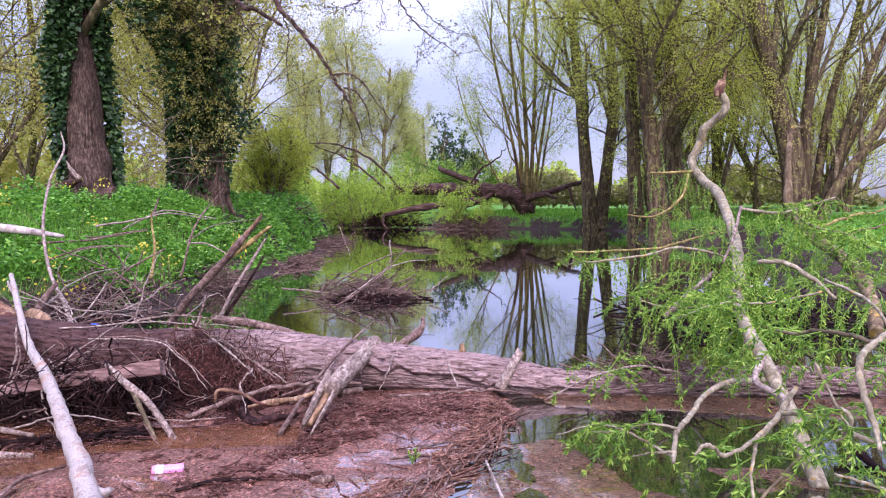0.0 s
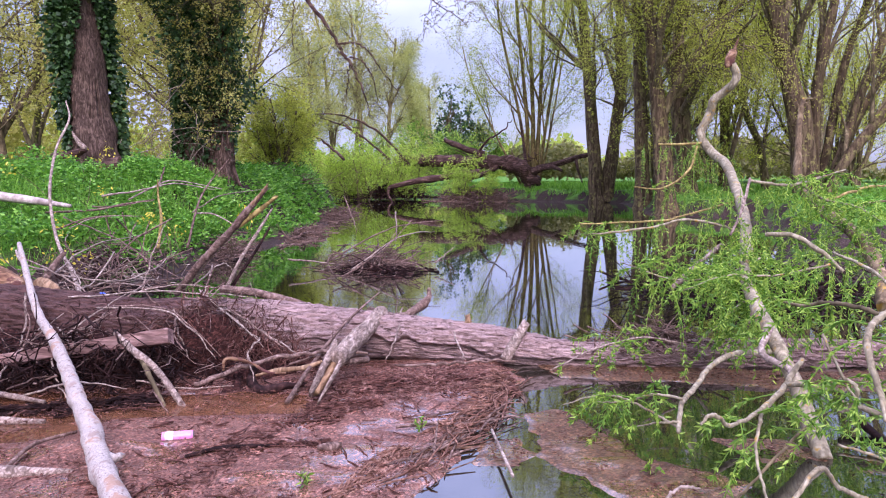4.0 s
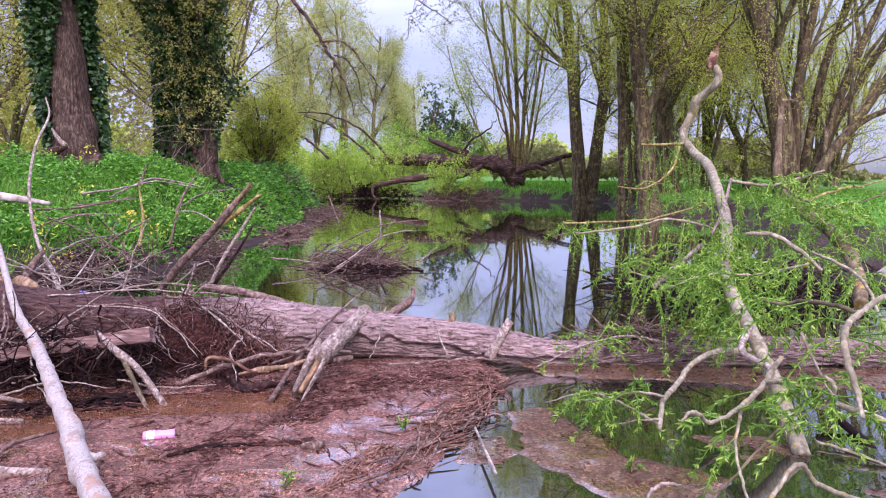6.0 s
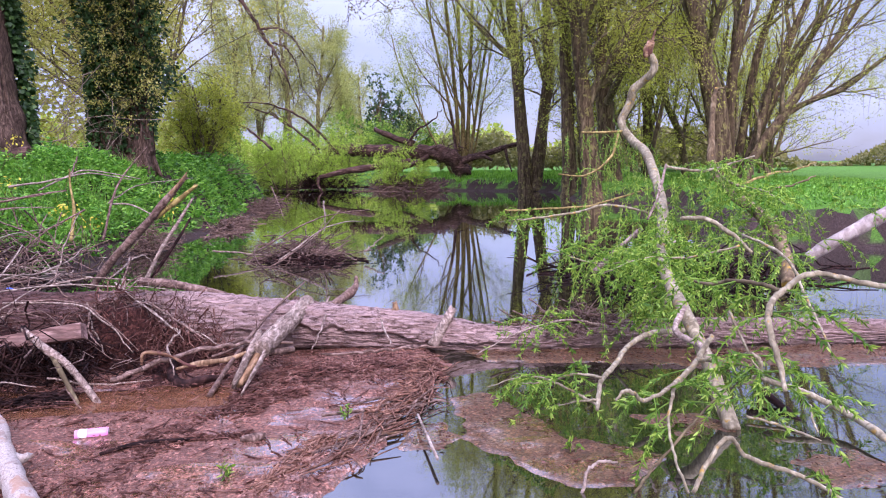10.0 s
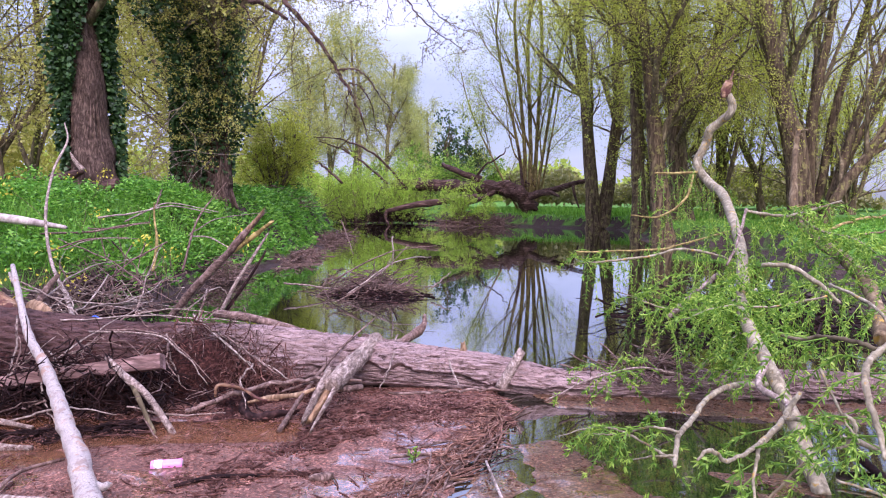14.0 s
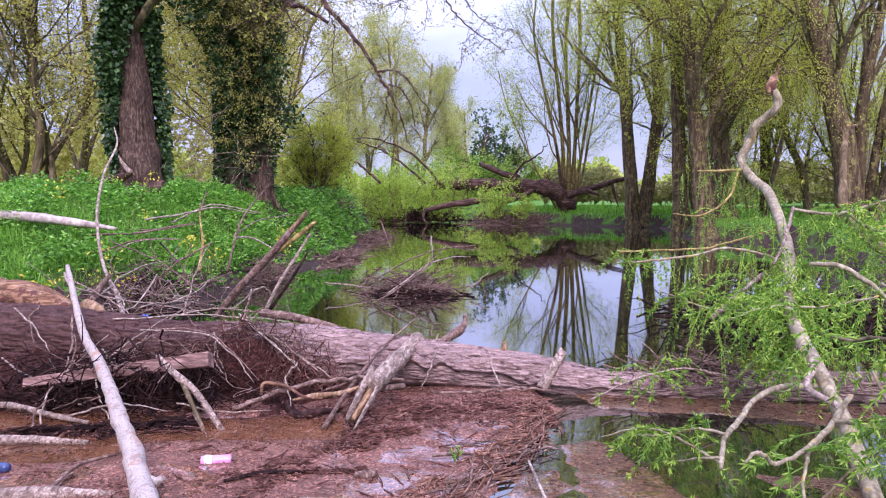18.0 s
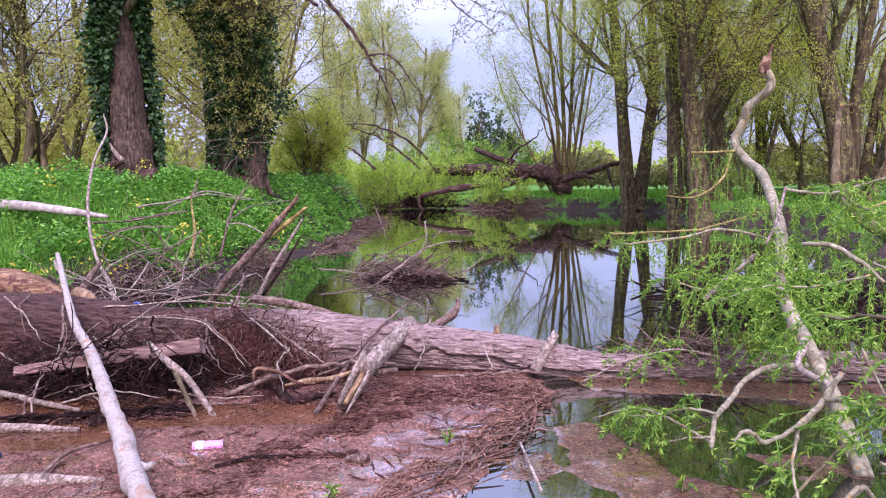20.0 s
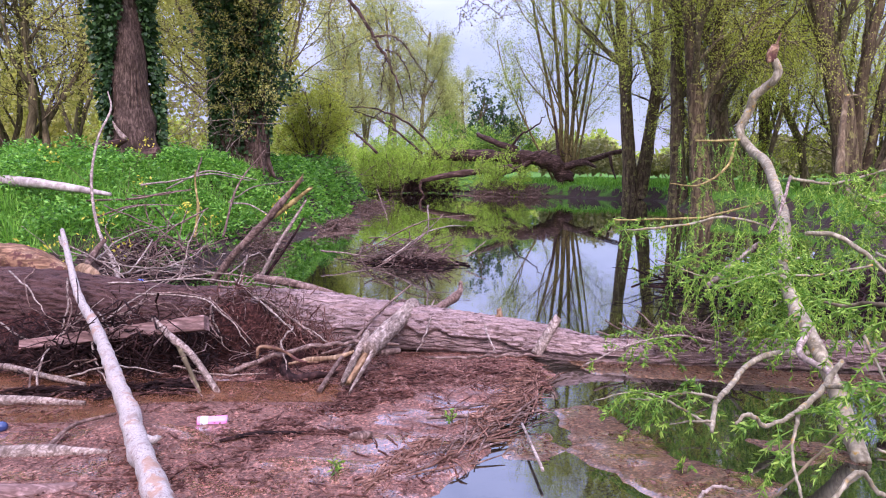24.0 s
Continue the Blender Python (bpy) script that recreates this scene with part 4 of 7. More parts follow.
ivy_tree(-5.62, 11.2, (-0.20, 0.0), 0.27, 9.0, 101, "big red-brown trunk clad in dark ivy", 0.03, 7000, 36000, 4, (-0.80, 1.25, 3.3))
ivy_tree(-4.68, 12.7, (-0.02, 0.0), 0.19, 8.0, 102, "ivy-smothered trunk with yellow-green sprays", 0.02, 9000, 52000, 9)
ivy_tree(-4.22, 12.9, (0.04, 0.0), 0.18, 8.0, 103, "ivy-covered stem leaning beside its neighbour", 0.05, 7000, 22000, 6)


# ---- the fallen tree on the far bank ----
ft = thing("fallen_tree", (2.4, 33.0, 0.3), "huge split fallen trunk with torn roots on the far bank", "fallen tree")
b = Buf()
tube(b, [(-2.77, 34.2, 1.87), (-0.83, 33.6, 1.84), (1.04, 33, 1.74), (2.85, 32.4, 1.61), (3.76, 32.4, 0.821)], [0.26, 0.28, 0.30, 0.36, 0.34], 26, 130, rough=0.24, freq=3.4, seed=5, ragged=0.3)
ft_trunk = part("trunk", b, M_FALLEN, ft)
b = Buf()
for pts, r in [([(2.98, 32.4, 1.53), (3.5, 32.4, 1.14), (3.63, 32.4, 0.483)], [0.22, 0.25, 0.32]), ([(3.37, 32.4, 1.79), (3.27, 32.64, 2.71), (3.15, 32.76, 3.63)], [0.09, 0.06, 0.03]),
               ([(2.07, 32.4, 1.54), (1.26, 31.92, 1.15), (0.233, 31.68, 0.854)], [0.14, 0.11, 0.07]), ([(3.62, 32.28, 1.34), (4.48, 31.92, 1.51), (4.95, 31.68, 1.33)], [0.2, 0.12, 0.05])]:
    tube(b, pts, r, 10, 18, rough=0.25, freq=2, seed=9)
part("root", b, M_FALLEN, ft)
b = Buf()
tube(b, [(3.89, 32.4, 1.45), (4.86, 31.92, 1.69), (5.57, 31.56, 1.93), (6.2, 31.44, 2.07)], [0.15, 0.14, 0.13, 0.12], 10, 24, rough=0.2, freq=2, seed=6, ragged=0.2)
tube(b, [(5.52, 31.56, 1.83), (5.6, 31.44, 1.37), (5.76, 31.2, 0.818)], [0.08, 0.06, 0.03], 6, 12, seed=7)
part("limb", b, M_FALLEN, ft)
b = Buf()
tube(b, [(1.43, 32.64, 2.07), (0.518, 33, 2.43), (-0.281, 33.6, 2.78)], [0.2, 0.17, 0.12], 9, 20, rough=0.35, freq=2, seed=8, ragged=0.5)
tube(b, [(1.17, 32.64, 2.15), (1.55, 32.4, 2.71), (2.32, 32.16, 3.21), (2.69, 32.04, 3.65)], [0.07, 0.05, 0.035, 0.015], 6, 16, seed=10, wobble=0.06)
part("broken_limb", b, M_FALLEN, ft)
rng = np.random.RandomState(7)
for i in range(40):
    b = Buf()
    s = rng.rand()
    p0 = np.array([1.2 + 2.8 * s, 32.6 + 0.25 * rng.randn(), 1.85 + 0.12 * rng.randn()])
    d = np.array([rng.normal() * 0.5, rng.normal() * 0.2, 0.15 * rng.randn()])
    tube(b, [p0, p0 + d * 0.5, p0 + d + (0, 0, rng.rand() * 0.12)], [0.035, 0.025, 0.008], 4, 5)
    part("splinter", b, M_TWIG if i % 3 == 0 else M_FALLEN, ft_trunk)
br = thing("fallen_branch", (-0.6, 32, 0.2), "dark fallen bough over the water", "branch")
b = Buf()
tube(b, [(1.27, 32.16, 1.28), (-0.537, 31.92, 1.04), (-1.81, 31.68, 0.869), (-2.82, 31.44, 0.626)], [0.18, 0.16, 0.14, 0.08], 9, 24, rough=0.2, freq=2, seed=16)
tube(b, [(-2.82, 31.44, 0.626), (-2.86, 31.32, 0.299), (-2.65, 31.2, -0.027)], [0.08, 0.06, 0.04], 6, 8, seed=17)
part("bough", b, M_FALLEN, br)
b = Buf()
for pts in ([(-1.98, 32.4, 1.57), (-3.42, 32.64, 3.15), (-5.02, 32.88, 3.88), (-6.38, 33.12, 4)], [(-2.89, 32.4, 1.83), (-4.5, 32.88, 3.17), (-6.12, 33.12, 3.81)], [(-4.61, 30, 1.8), (-5.67, 30.6, 2.68), (-6.53, 31.2, 2.96)]):
    tube(b, pts, [0.06, 0.045, 0.025], 6, 18, seed=3, wobble=0.05)
part("twig", b, M_FALLEN, br)


# ---- brush, sticks and twigs ----
def heap(name, at, size, count, length, r, seed, label, material, category="brushwood", lean=0.25, curl=0.10):
    """A loose heap of curved twigs, highest in the middle."""
    rng = np.random.RandomState(seed)
    uv = rng.normal(size=(count, 2)) * 0.42
    h = size[2] * np.exp(-1.6 * (uv**2).sum(1)) * rng.rand(count)
    c = np.array(at) + np.stack([uv[:, 0] * size[0], uv[:, 1] * size[1], h], 1)
    a = rng.rand(count) * 6.28
    d = np.stack([np.cos(a), np.sin(a), rng.normal(size=count) * lean], 1) * (length * rng.uniform(0.3, 1.3, count))[:, None]
    s = np.linspace(-0.5, 0.5, 7)
    bend = np.cumsum(rng.normal(size=(count, 7, 3)) * length * curl * 0.35, 1)
    path = c[:, None] + d[:, None] * s[:, None] + bend
    path[..., 2] = np.maximum(path[..., 2], at[2] + 0.004)
    rad = r * rng.uniform(0.45, 1.5, count)[:, None] * np.linspace(1, 0.35, 7)
    b = Buf()
    twigs(b, path, rad, 4)
    return solo(name, b, material, label, category, kind="stuff")


heap("brush_heap", (-0.95, 8.75, 0.0), (0.55, 0.5, 0.26), 250, 0.7, 0.0065, 21, "low islet of grey-brown twigs in the pond", M_TWIG)
heap("brush_heap", (-0.9, 8.5, 0.0), (0.5, 0.4, 0.05), 120, 0.5, 0.010, 22, "dark sodden sticks at the islet's foot", M_ROOT, lean=0.05)
heap("brush_heap", (1.2, 31.6, 0.0), (1.6, 1.0, 0.55), 800, 1.2, 0.018, 23, "wide heap of grey brushwood at the far waterline", M_TWIG)
heap("brush_heap", (-2.8, 13.4, 0.0), (0.2, 1.6, 0.16), 150, 0.7, 0.009, 24, "dead brush along the bank's edge", M_TWIG)
heap("brush_heap", (-3.2, 19.5, 0.0), (0.25, 3.2, 0.2), 170, 0.9, 0.011, 25, "tangled brush trailing into the water", M_TWIG)
heap("brush_heap", (-3.1, 9.7, 0.03), (0.22, 1.1, 0.28), 150, 0.6, 0.007, 26, "dead stems and roots under the grassy edge", M_TWIG)
# near-black root heaps: shade below bank and log is put into their colour
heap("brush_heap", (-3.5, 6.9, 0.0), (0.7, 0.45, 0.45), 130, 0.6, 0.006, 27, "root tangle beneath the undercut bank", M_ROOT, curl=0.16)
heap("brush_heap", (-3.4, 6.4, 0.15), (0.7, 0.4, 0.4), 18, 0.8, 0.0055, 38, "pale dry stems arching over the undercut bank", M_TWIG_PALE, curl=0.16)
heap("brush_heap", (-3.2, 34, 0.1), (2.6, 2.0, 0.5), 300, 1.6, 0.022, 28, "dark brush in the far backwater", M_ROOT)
heap("brush_heap", (-1.75, 4.0, 0.02), (0.6, 0.22, 0.24), 230, 0.30, 0.0042, 29, "mat of roots and twigs against the log, darkened as shade", M_ROOT, curl=0.2)
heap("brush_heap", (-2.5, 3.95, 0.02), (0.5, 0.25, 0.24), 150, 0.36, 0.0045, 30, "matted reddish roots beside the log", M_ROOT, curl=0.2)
heap("brush_heap", (-1.9, 3.95, 0.10), (0.65, 0.2, 0.24), 40, 0.5, 0.004, 39, "dry pale rootlets over the dark root mat", M_TWIG, curl=0.2)
heap("brush_heap", (-1.4, 4.35, 0.26), (0.45, 0.16, 0.16), 60, 0.38, 0.0038, 31, "fine dry twigs caught on the log", M_TWIG, curl=0.2)
heap("brush_heap", (-1.15, 4.12, 0.05), (0.4, 0.08, 0.2), 220, 0.2, 0.0035, 32, "roots hanging down the log's flank", M_LITTER, lean=1.2, curl=0.2)
heap("brush_heap", (-1.5, 4.28, 0.22), (0.4, 0.12, 0.16), 220, 0.22, 0.0034, 48, "red-brown rootlets tangled over the log", M_LITTER, lean=0.6, curl=0.22)
heap("brush_heap", (1.25, 4.35, 0.10), (0.35, 0.14, 0.12), 170, 0.4, 0.005, 33, "driftwood sticks lodged on the log among willow", M_TWIG)


def drift(name, line, width, tall, count, length, r, seed, label, material, stray=0.5, category="litter"):
    """Litter swept into a ridge along a line; the pieces lie more or less along it."""
    rng = np.random.RandomState(seed)
    c = curve_points([(*q, 0) for q in line], 60)
    t = unit(np.gradient(c, axis=0))
    k = rng.randint(60, size=count)
    off = rng.normal(size=count) * 0.5
    wide = width * (0.5 + 0.7 * np.abs(vnoise(np.stack([k * 0.13, k * 0, k * 0], 1), seed)))
    side = np.stack([-t[k, 1], t[k, 0]], 1)
    a = np.arctan2(t[k, 1], t[k, 0]) + rng.normal(size=count) * stray
    ln = length * rng.uniform(0.25, 1.3, count)
    mid = np.stack([c[k, 0] + side[:, 0] * off * wide, c[k, 1] + side[:, 1] * off * wide, 0.012 + tall * np.exp(-3 * off**2) * rng.rand(count)], 1)
    d = np.stack([np.cos(a), np.sin(a), rng.normal(size=count) * 0.06], 1) * ln[:, None]
    s = np.linspace(-0.5, 0.5, 5)
    path = mid[:, None] + d[:, None] * s[:, None] + np.cumsum(rng.normal(size=(count, 5, 3)) * (0.03 * ln)[:, None, None], 1)
    path[..., 2] = np.maximum(path[..., 2], 0.008)
    b = Buf()
    twigs(b, path, r * rng.uniform(0.4, 1.5, count)[:, None] * np.array([0.6, 1, 1, 0.9, 0.4]), 4)
    return solo(name, b, material, label, category, kind="stuff")


drift("reed_litter", [(-0.20, 2.62), (-0.02, 2.95), (0.12, 3.25), (0.25, 3.55), (0.30, 3.95)], 0.08, 0.04, 110, 0.24, 0.004, 34, "red-brown reeds piled along the mud's edge", M_REED, 0.42)
drift("reed_litter", [(-0.02, 3.1), (0.12, 3.4), (0.22, 3.8), (0.26, 4.05)], 0.13, 0.05, 420, 0.11, 0.0036, 35, "broken reed scraps behind the waterline", M_REED, 0.9)
drift("reed_litter", [(-0.18, 2.75), (0.02, 3.05), (0.2, 3.35)], 0.10, 0.05, 34, 0.36, 0.0045, 134, "straw-coloured dead reeds lying on the pile", M_TWIG, 0.3)
drift("litter_ridge", [(-1.35, 2.42), (-0.97, 2.62), (-0.90, 2.95), (-0.84, 3.15), (-0.70, 3.32), (-0.52, 3.36)], 0.12, 0.016, 480, 0.05, 0.0038, 36, "ridge of dark clotted leaf litter on the mud", M_ROOT_LITTER, 1.2)
drift("litter_ridge", [(-0.95, 3.02), (-0.75, 2.99), (-0.52, 3.02)], 0.03, 0.02, 200, 0.06, 0.004, 37, "short dark ridge of sodden litter", M_ROOT_LITTER, 0.8)
drift("litter_ridge", [(-0.70, 3.46), (-0.52, 3.50), (-0.36, 3.54)], 0.06, 0.03, 700, 0.05, 0.004, 46, "dark clotted litter by the driftwood", M_ROOT_LITTER, 1.0)
drift("litter_ridge", [(-0.75, 3.75), (-0.35, 3.86), (0.0, 3.92), (0.3, 3.98)], 0.24, 0.035, 2600, 0.06, 0.0038, 47, "leaf litter drifted along the log", M_LITTER, 1.3)
# rotten sticks coloured near black to deepen the shade by the pool
drift("litter_ridge", [(-2.6, 3.25), (-2.1, 3.42), (-1.75, 3.5), (-1.5, 3.58)], 0.10, 0.04, 520, 0.08, 0.0042, 147, "dark rotten sticks and leaves at the pool's edge, blackened further as shade", M_ROOT, 0.7)
drift("litter_ridge", [(-0.42, 2.5), (-0.30, 2.75), (-0.2, 2.95)], 0.10, 0.02, 500, 0.07, 0.0035, 148, "flattened litter at the waterline", M_REED, 0.6)
heap("bramble_thicket", (-5.05, 12.3, 0.95), (0.8, 0.4, 2.4), 80, 1.5, 0.006, 160, "pale arching bramble stems between the ivy trees", M_TWIG_PALE, "bramble", lean=0.5, curl=0.12)
heap("bramble_thicket", (-8.6, 13.6, 1.0), (2.4, 1.0, 0.5), 260, 1.1, 0.008, 161, "brown dead undergrowth behind the bank herbs", M_TWIG, "bramble", lean=0.4, curl=0.14)
heap("bramble_thicket", (-4.8, 18.6, 0.95), (1.6, 0.6, 0.3), 110, 1.2, 0.008, 162, "brown dead stems below the rounded bush", M_TWIG, "bramble", lean=0.35, curl=0.14)
heap("brush_heap", (-2.85, 6.0, 0.25), (0.6, 0.5, 0.45), 55, 0.8, 0.005, 150, "dry arching stems tangled under the bank", M_TWIG, lean=0.5, curl=0.22)
# these roots carry the shade of the hollow in their near-black colour
heap("brush_heap", (-2.0, 3.82, 0.03), (0.55, 0.12, 0.28), 150, 0.26, 0.0052, 152, "rotten roots under the log, blackened as the hollow's shade", M_ROOT, lean=0.6, curl=0.4)
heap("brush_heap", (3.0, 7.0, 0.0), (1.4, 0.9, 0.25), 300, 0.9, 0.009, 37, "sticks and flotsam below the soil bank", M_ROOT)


def stick(name, pts, r, material, label, sides=8, rough=0.12, freq=14, seed=0, ragged=0.0, wobble=0.0, category="stick", group="", n=None):
    b = Buf()
    tube(b, pts, r, sides, n or 8 * len(pts), rough, freq, seed, wobble, 1.0, ragged)
    return solo(name, b, material, label, category, group)


# ---- the fallen log across the pond ----
def bark_log(pts, radii, sides, n, seed, furrow):
    """A log with plates of bark between long furrows that meet and part."""
    c = curve_points(pts, n)
    r = np.interp(np.linspace(0, 1, n), np.linspace(0, 1, len(radii)), radii)
    t = unit(np.gradient(c, axis=0))
    u = unit(np.cross(t, np.array([0, 0, 1.0])))
    w = np.cross(u, t)
    a = np.arange(sides) * 2 * np.pi / sides
    ss = np.cumsum(np.r_[0, np.linalg.norm(np.diff(c, axis=0), axis=1)])
    A, S = np.meshgrid(a, ss)
    p = np.stack([np.cos(A) * 2.6, np.sin(A) * 2.6, S * 1.5], -1).reshape(-1, 3)
    warp = fbm(p * 1.4, seed, 3)
    p2 = np.stack([np.cos(A).ravel() * 7.5 + warp * 0.9, np.sin(A).ravel() * 7.5 + warp * 0.9, S.ravel() * 6.0], -1)
    ridge = 1 - np.abs(fbm(p2, seed + 3, 2)) * 2.2
    fine = fbm(np.stack([np.cos(A).ravel() * 16, np.sin(A).ravel() * 16, S.ravel() * 22], -1), seed + 8, 3)
    lump = fbm(np.stack([np.cos(A).ravel(), np.sin(A).ravel(), S.ravel() * 0.9], -1), seed + 21, 2)
    cut = np.clip(ridge, 0, 1) ** 1.4
    R = r[:, None] * (1 + (0.07 * lump).reshape(n, sides)) + (furrow * (0.35 * fine - cut)).reshape(n, sides)
    # rotted hollow along the foot
    edge = 0.15 + 0.30 * fbm(np.stack([S.ravel() * 5, S.ravel() * 0, S.ravel() * 0 + 3], -1), seed + 40, 3).reshape(n, sides)
    hollow = (np.cos(A) > -0.3) * step(-np.sin(A), -edge, -edge + 0.05) * step(c[:, :1], -1.0, -0.5) * step(-c[:, :1], -1.3, -0.9)
    R = R * (1 - 0.26 * hollow)
    v = c[:, None] + (np.cos(A)[..., None] * u[:, None] + np.sin(A)[..., None] * w[:, None]) * R[..., None]
    j, k = np.meshgrid(np.arange(n - 1), np.arange(sides), indexing="ij")
    k2 = (k + 1) % sides
    q = np.stack([j * sides + k, j * sides + k2, (j + 1) * sides + k2, (j + 1) * sides + k], -1).reshape(-1, 4)[:, ::-1]
    s = np.arange(sides)
    s2, last = (s + 1) % sides, (n - 1) * sides
    tri = np.vstack([np.stack([s, s2, s * 0 + n * sides], 1), np.stack([last + s2, last + s, s * 0 + n * sides + 1], 1)])
    return Buf().add(np.vstack([v.reshape(-1, 3), c[:1], c[-1:]]), q, tri)


log_thing = thing("fallen_log", (-0.5, 4.45, 0.0), "long fallen trunk with furrowed pinkish-grey bark lying in mud", "log")
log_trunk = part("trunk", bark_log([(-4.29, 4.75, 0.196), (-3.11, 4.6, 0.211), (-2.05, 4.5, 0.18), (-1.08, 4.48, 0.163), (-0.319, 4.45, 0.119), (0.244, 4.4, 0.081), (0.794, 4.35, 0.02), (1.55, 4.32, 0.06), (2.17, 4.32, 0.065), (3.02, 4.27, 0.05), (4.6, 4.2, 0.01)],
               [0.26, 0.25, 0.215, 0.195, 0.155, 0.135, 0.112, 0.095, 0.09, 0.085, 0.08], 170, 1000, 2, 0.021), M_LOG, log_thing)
b = Buf()
tube(b, [(0.077, 4.42, 0.205), (0.099, 4.42, 0.241), (0.095, 4.42, 0.283)], [0.025, 0.02, 0.012], 8, 8, 0.2, 20, 3, ragged=0.02)
part("stub", b, M_SPLIT, log_trunk, "short snapped branch stub")
b = Buf()
tube(b, [(0.317, 4.25, 0.044), (0.382, 4.3, 0.151), (0.452, 4.38, 0.24)], [0.035, 0.034, 0.026], 10, 14, 0.12, 18, 4, ragged=0.02)
part("stub", b, M_DRIFT, log_trunk, "blunt grey branch peg")

stick("split_log", [(-4.55, 5, 0.572), (-3.86, 4.95, 0.531), (-3.48, 4.9, 0.49), (-3.15, 4.85, 0.446), (-2.9, 4.8, 0.39)], [0.125, 0.12, 0.115, 0.105, 0.07], M_ORANGE, "peeled orange-brown log end on the fallen trunk", 20, 0.14, 7, 6, category="log", n=50)
stick("broken_end", [(-2.83, 4.85, 0.424), (-2.71, 4.8, 0.37), (-2.6, 4.75, 0.31)], [0.05, 0.05, 0.02], M_SPLIT, "pale broken wood end by the log", 10, 0.25, 10, 8, category="log")

# the pale pole
pole = thing("pale_pole", (-1.2, 2.6, 0.0), "pale peeling birch-like pole leaning on the fallen log", "log")
b = Buf()
tube(b, [(-2.94, 4.83, 0.695), (-2.42, 4.12, 0.392), (-2.12, 3.76, 0.295), (-1.9, 3.47, 0.233), (-1.69, 3.18, 0.173), (-1.52, 2.95, 0.127), (-1.37, 2.73, 0.09), (-1.2, 2.48, 0.066), (-1.0, 2.20, 0.045)],
     [0.016, 0.023, 0.027, 0.031, 0.036, 0.041, 0.041, 0.044, 0.045], 24, 220, 0.16, 16, 12)
pole_stem = part("stem", b, M_POLE, pole)
for pts, r in [([(-1.36, 2.72, 0.081), (-1.29, 2.7, 0.078), (-1.26, 2.7, 0.093)], [0.03, 0.018, 0.012]), ([(-2.81, 4.65, 0.592), (-2.84, 4.65, 0.63), (-2.85, 4.65, 0.668)], [0.013, 0.009, 0.006])]:
    b = Buf()
    tube(b, pts, r, 10, 10, 0.15, 20, 5, ragged=0.01)
    part("knot", b, M_POLE, pole_stem, "sawn-off knot")

# the weathered board
plank = Buf()
p0, p1 = np.array((-2.56, 3.8, 0.148)), np.array((-1.53, 3.86, 0.284))
ax = unit(p1 - p0)
wv = unit(np.cross(ax, (0, 0, 1.0)))
wv = unit(wv * 0.9 + np.array([0, 0, 0.30]))
up = np.cross(wv, ax) * -1
ns = 24
prof = np.array([(-1, -0.85), (-0.93, -1), (0.93, -1), (1, -0.85), (1, 0.85), (0.93, 1), (-0.93, 1), (-1, 0.85)])
ring = []
for i, s in enumerate(np.linspace(0, 1, ns)):
    taper = 0.62 + 0.38 * s
    ring.append(p0 + (p1 - p0) * s + prof[:, :1] * wv * 0.045 * taper + prof[:, 1:] * up * 0.040 * taper)
ring = np.array(ring)
ring += 0.003 * fbm(ring.reshape(-1, 3) * 20, 4).reshape(ns, 8, 1)
k = np.arange(8)
q = np.concatenate([np.stack([i * 8 + k, i * 8 + (k + 1) % 8, (i + 1) * 8 + (k + 1) % 8, (i + 1) * 8 + k], 1) for i in range(ns - 1)])
caps = np.array([[7, 6, 1, 0], [6, 5, 2, 1], [5, 4, 3, 2]])
plank.add(ring.reshape(-1, 3), np.concatenate([q, caps, caps[:, ::-1] + (ns - 1) * 8]))
solo("timber_plank", plank, M_PLANK, "weathered reddish timber board lying in twigs", "plank", smooth=False)

# the forked driftwood branch over the log
fork = thing("driftwood_branch", (-0.7, 3.55, 0.0), "bleached split branch lying over the log with hooked tip", "branch")
b = Buf()
tube(b, [(-0.609, 3.72, 0.189), (-0.569, 3.95, 0.207), (-0.519, 4.25, 0.228), (-0.453, 4.5, 0.281), (-0.435, 4.53, 0.297)], [0.046, 0.052, 0.050, 0.044, 0.03], 16, 50, 0.10, 14, 14)
fork_limb = part("limb", b, M_DRIFT, fork)
for pts, r, sq in [([(-0.629, 3.84, 0.236), (-0.659, 3.66, 0.174), (-0.679, 3.55, 0.124), (-0.694, 3.48, 0.087)], [0.036, 0.031, 0.027, 0.017], 0.55), ([(-0.574, 3.8, 0.2), (-0.596, 3.64, 0.15), (-0.622, 3.52, 0.105), (-0.647, 3.44, 0.06)], [0.022, 0.017, 0.014, 0.008], 0.6)]:
    b = Buf()
    tube(b, pts, r, 12, 30, 0.22, 22, 2, squash=sq, ragged=0.035)
    part("split_slat", b, M_DRIFT, fork_limb, "bleached split end")
b = Buf()
tube(b, [(-0.608, 3.86, 0.199), (-0.636, 3.7, 0.142), (-0.674, 3.52, 0.075)], [0.024, 0.02, 0.013], 9, 20, 0.35, 24, 4, ragged=0.02)
part("rotten_core", b, M_SPLIT, fork, "brown crumbling heartwood")
b = Buf()
tube(b, [(-0.529, 4.5, 0.29), (-0.412, 4.6, 0.238), (-0.319, 4.7, 0.224), (-0.238, 4.8, 0.252), (-0.167, 4.85, 0.306), (-0.158, 4.9, 0.369)], [0.034, 0.034, 0.026, 0.030, 0.026, 0.013], 11, 40, 0.28, 16, 15, ragged=0.02)
part("hook", b, M_TWIG, fork, "hooked lichen-spotted branch end")
b = Buf()
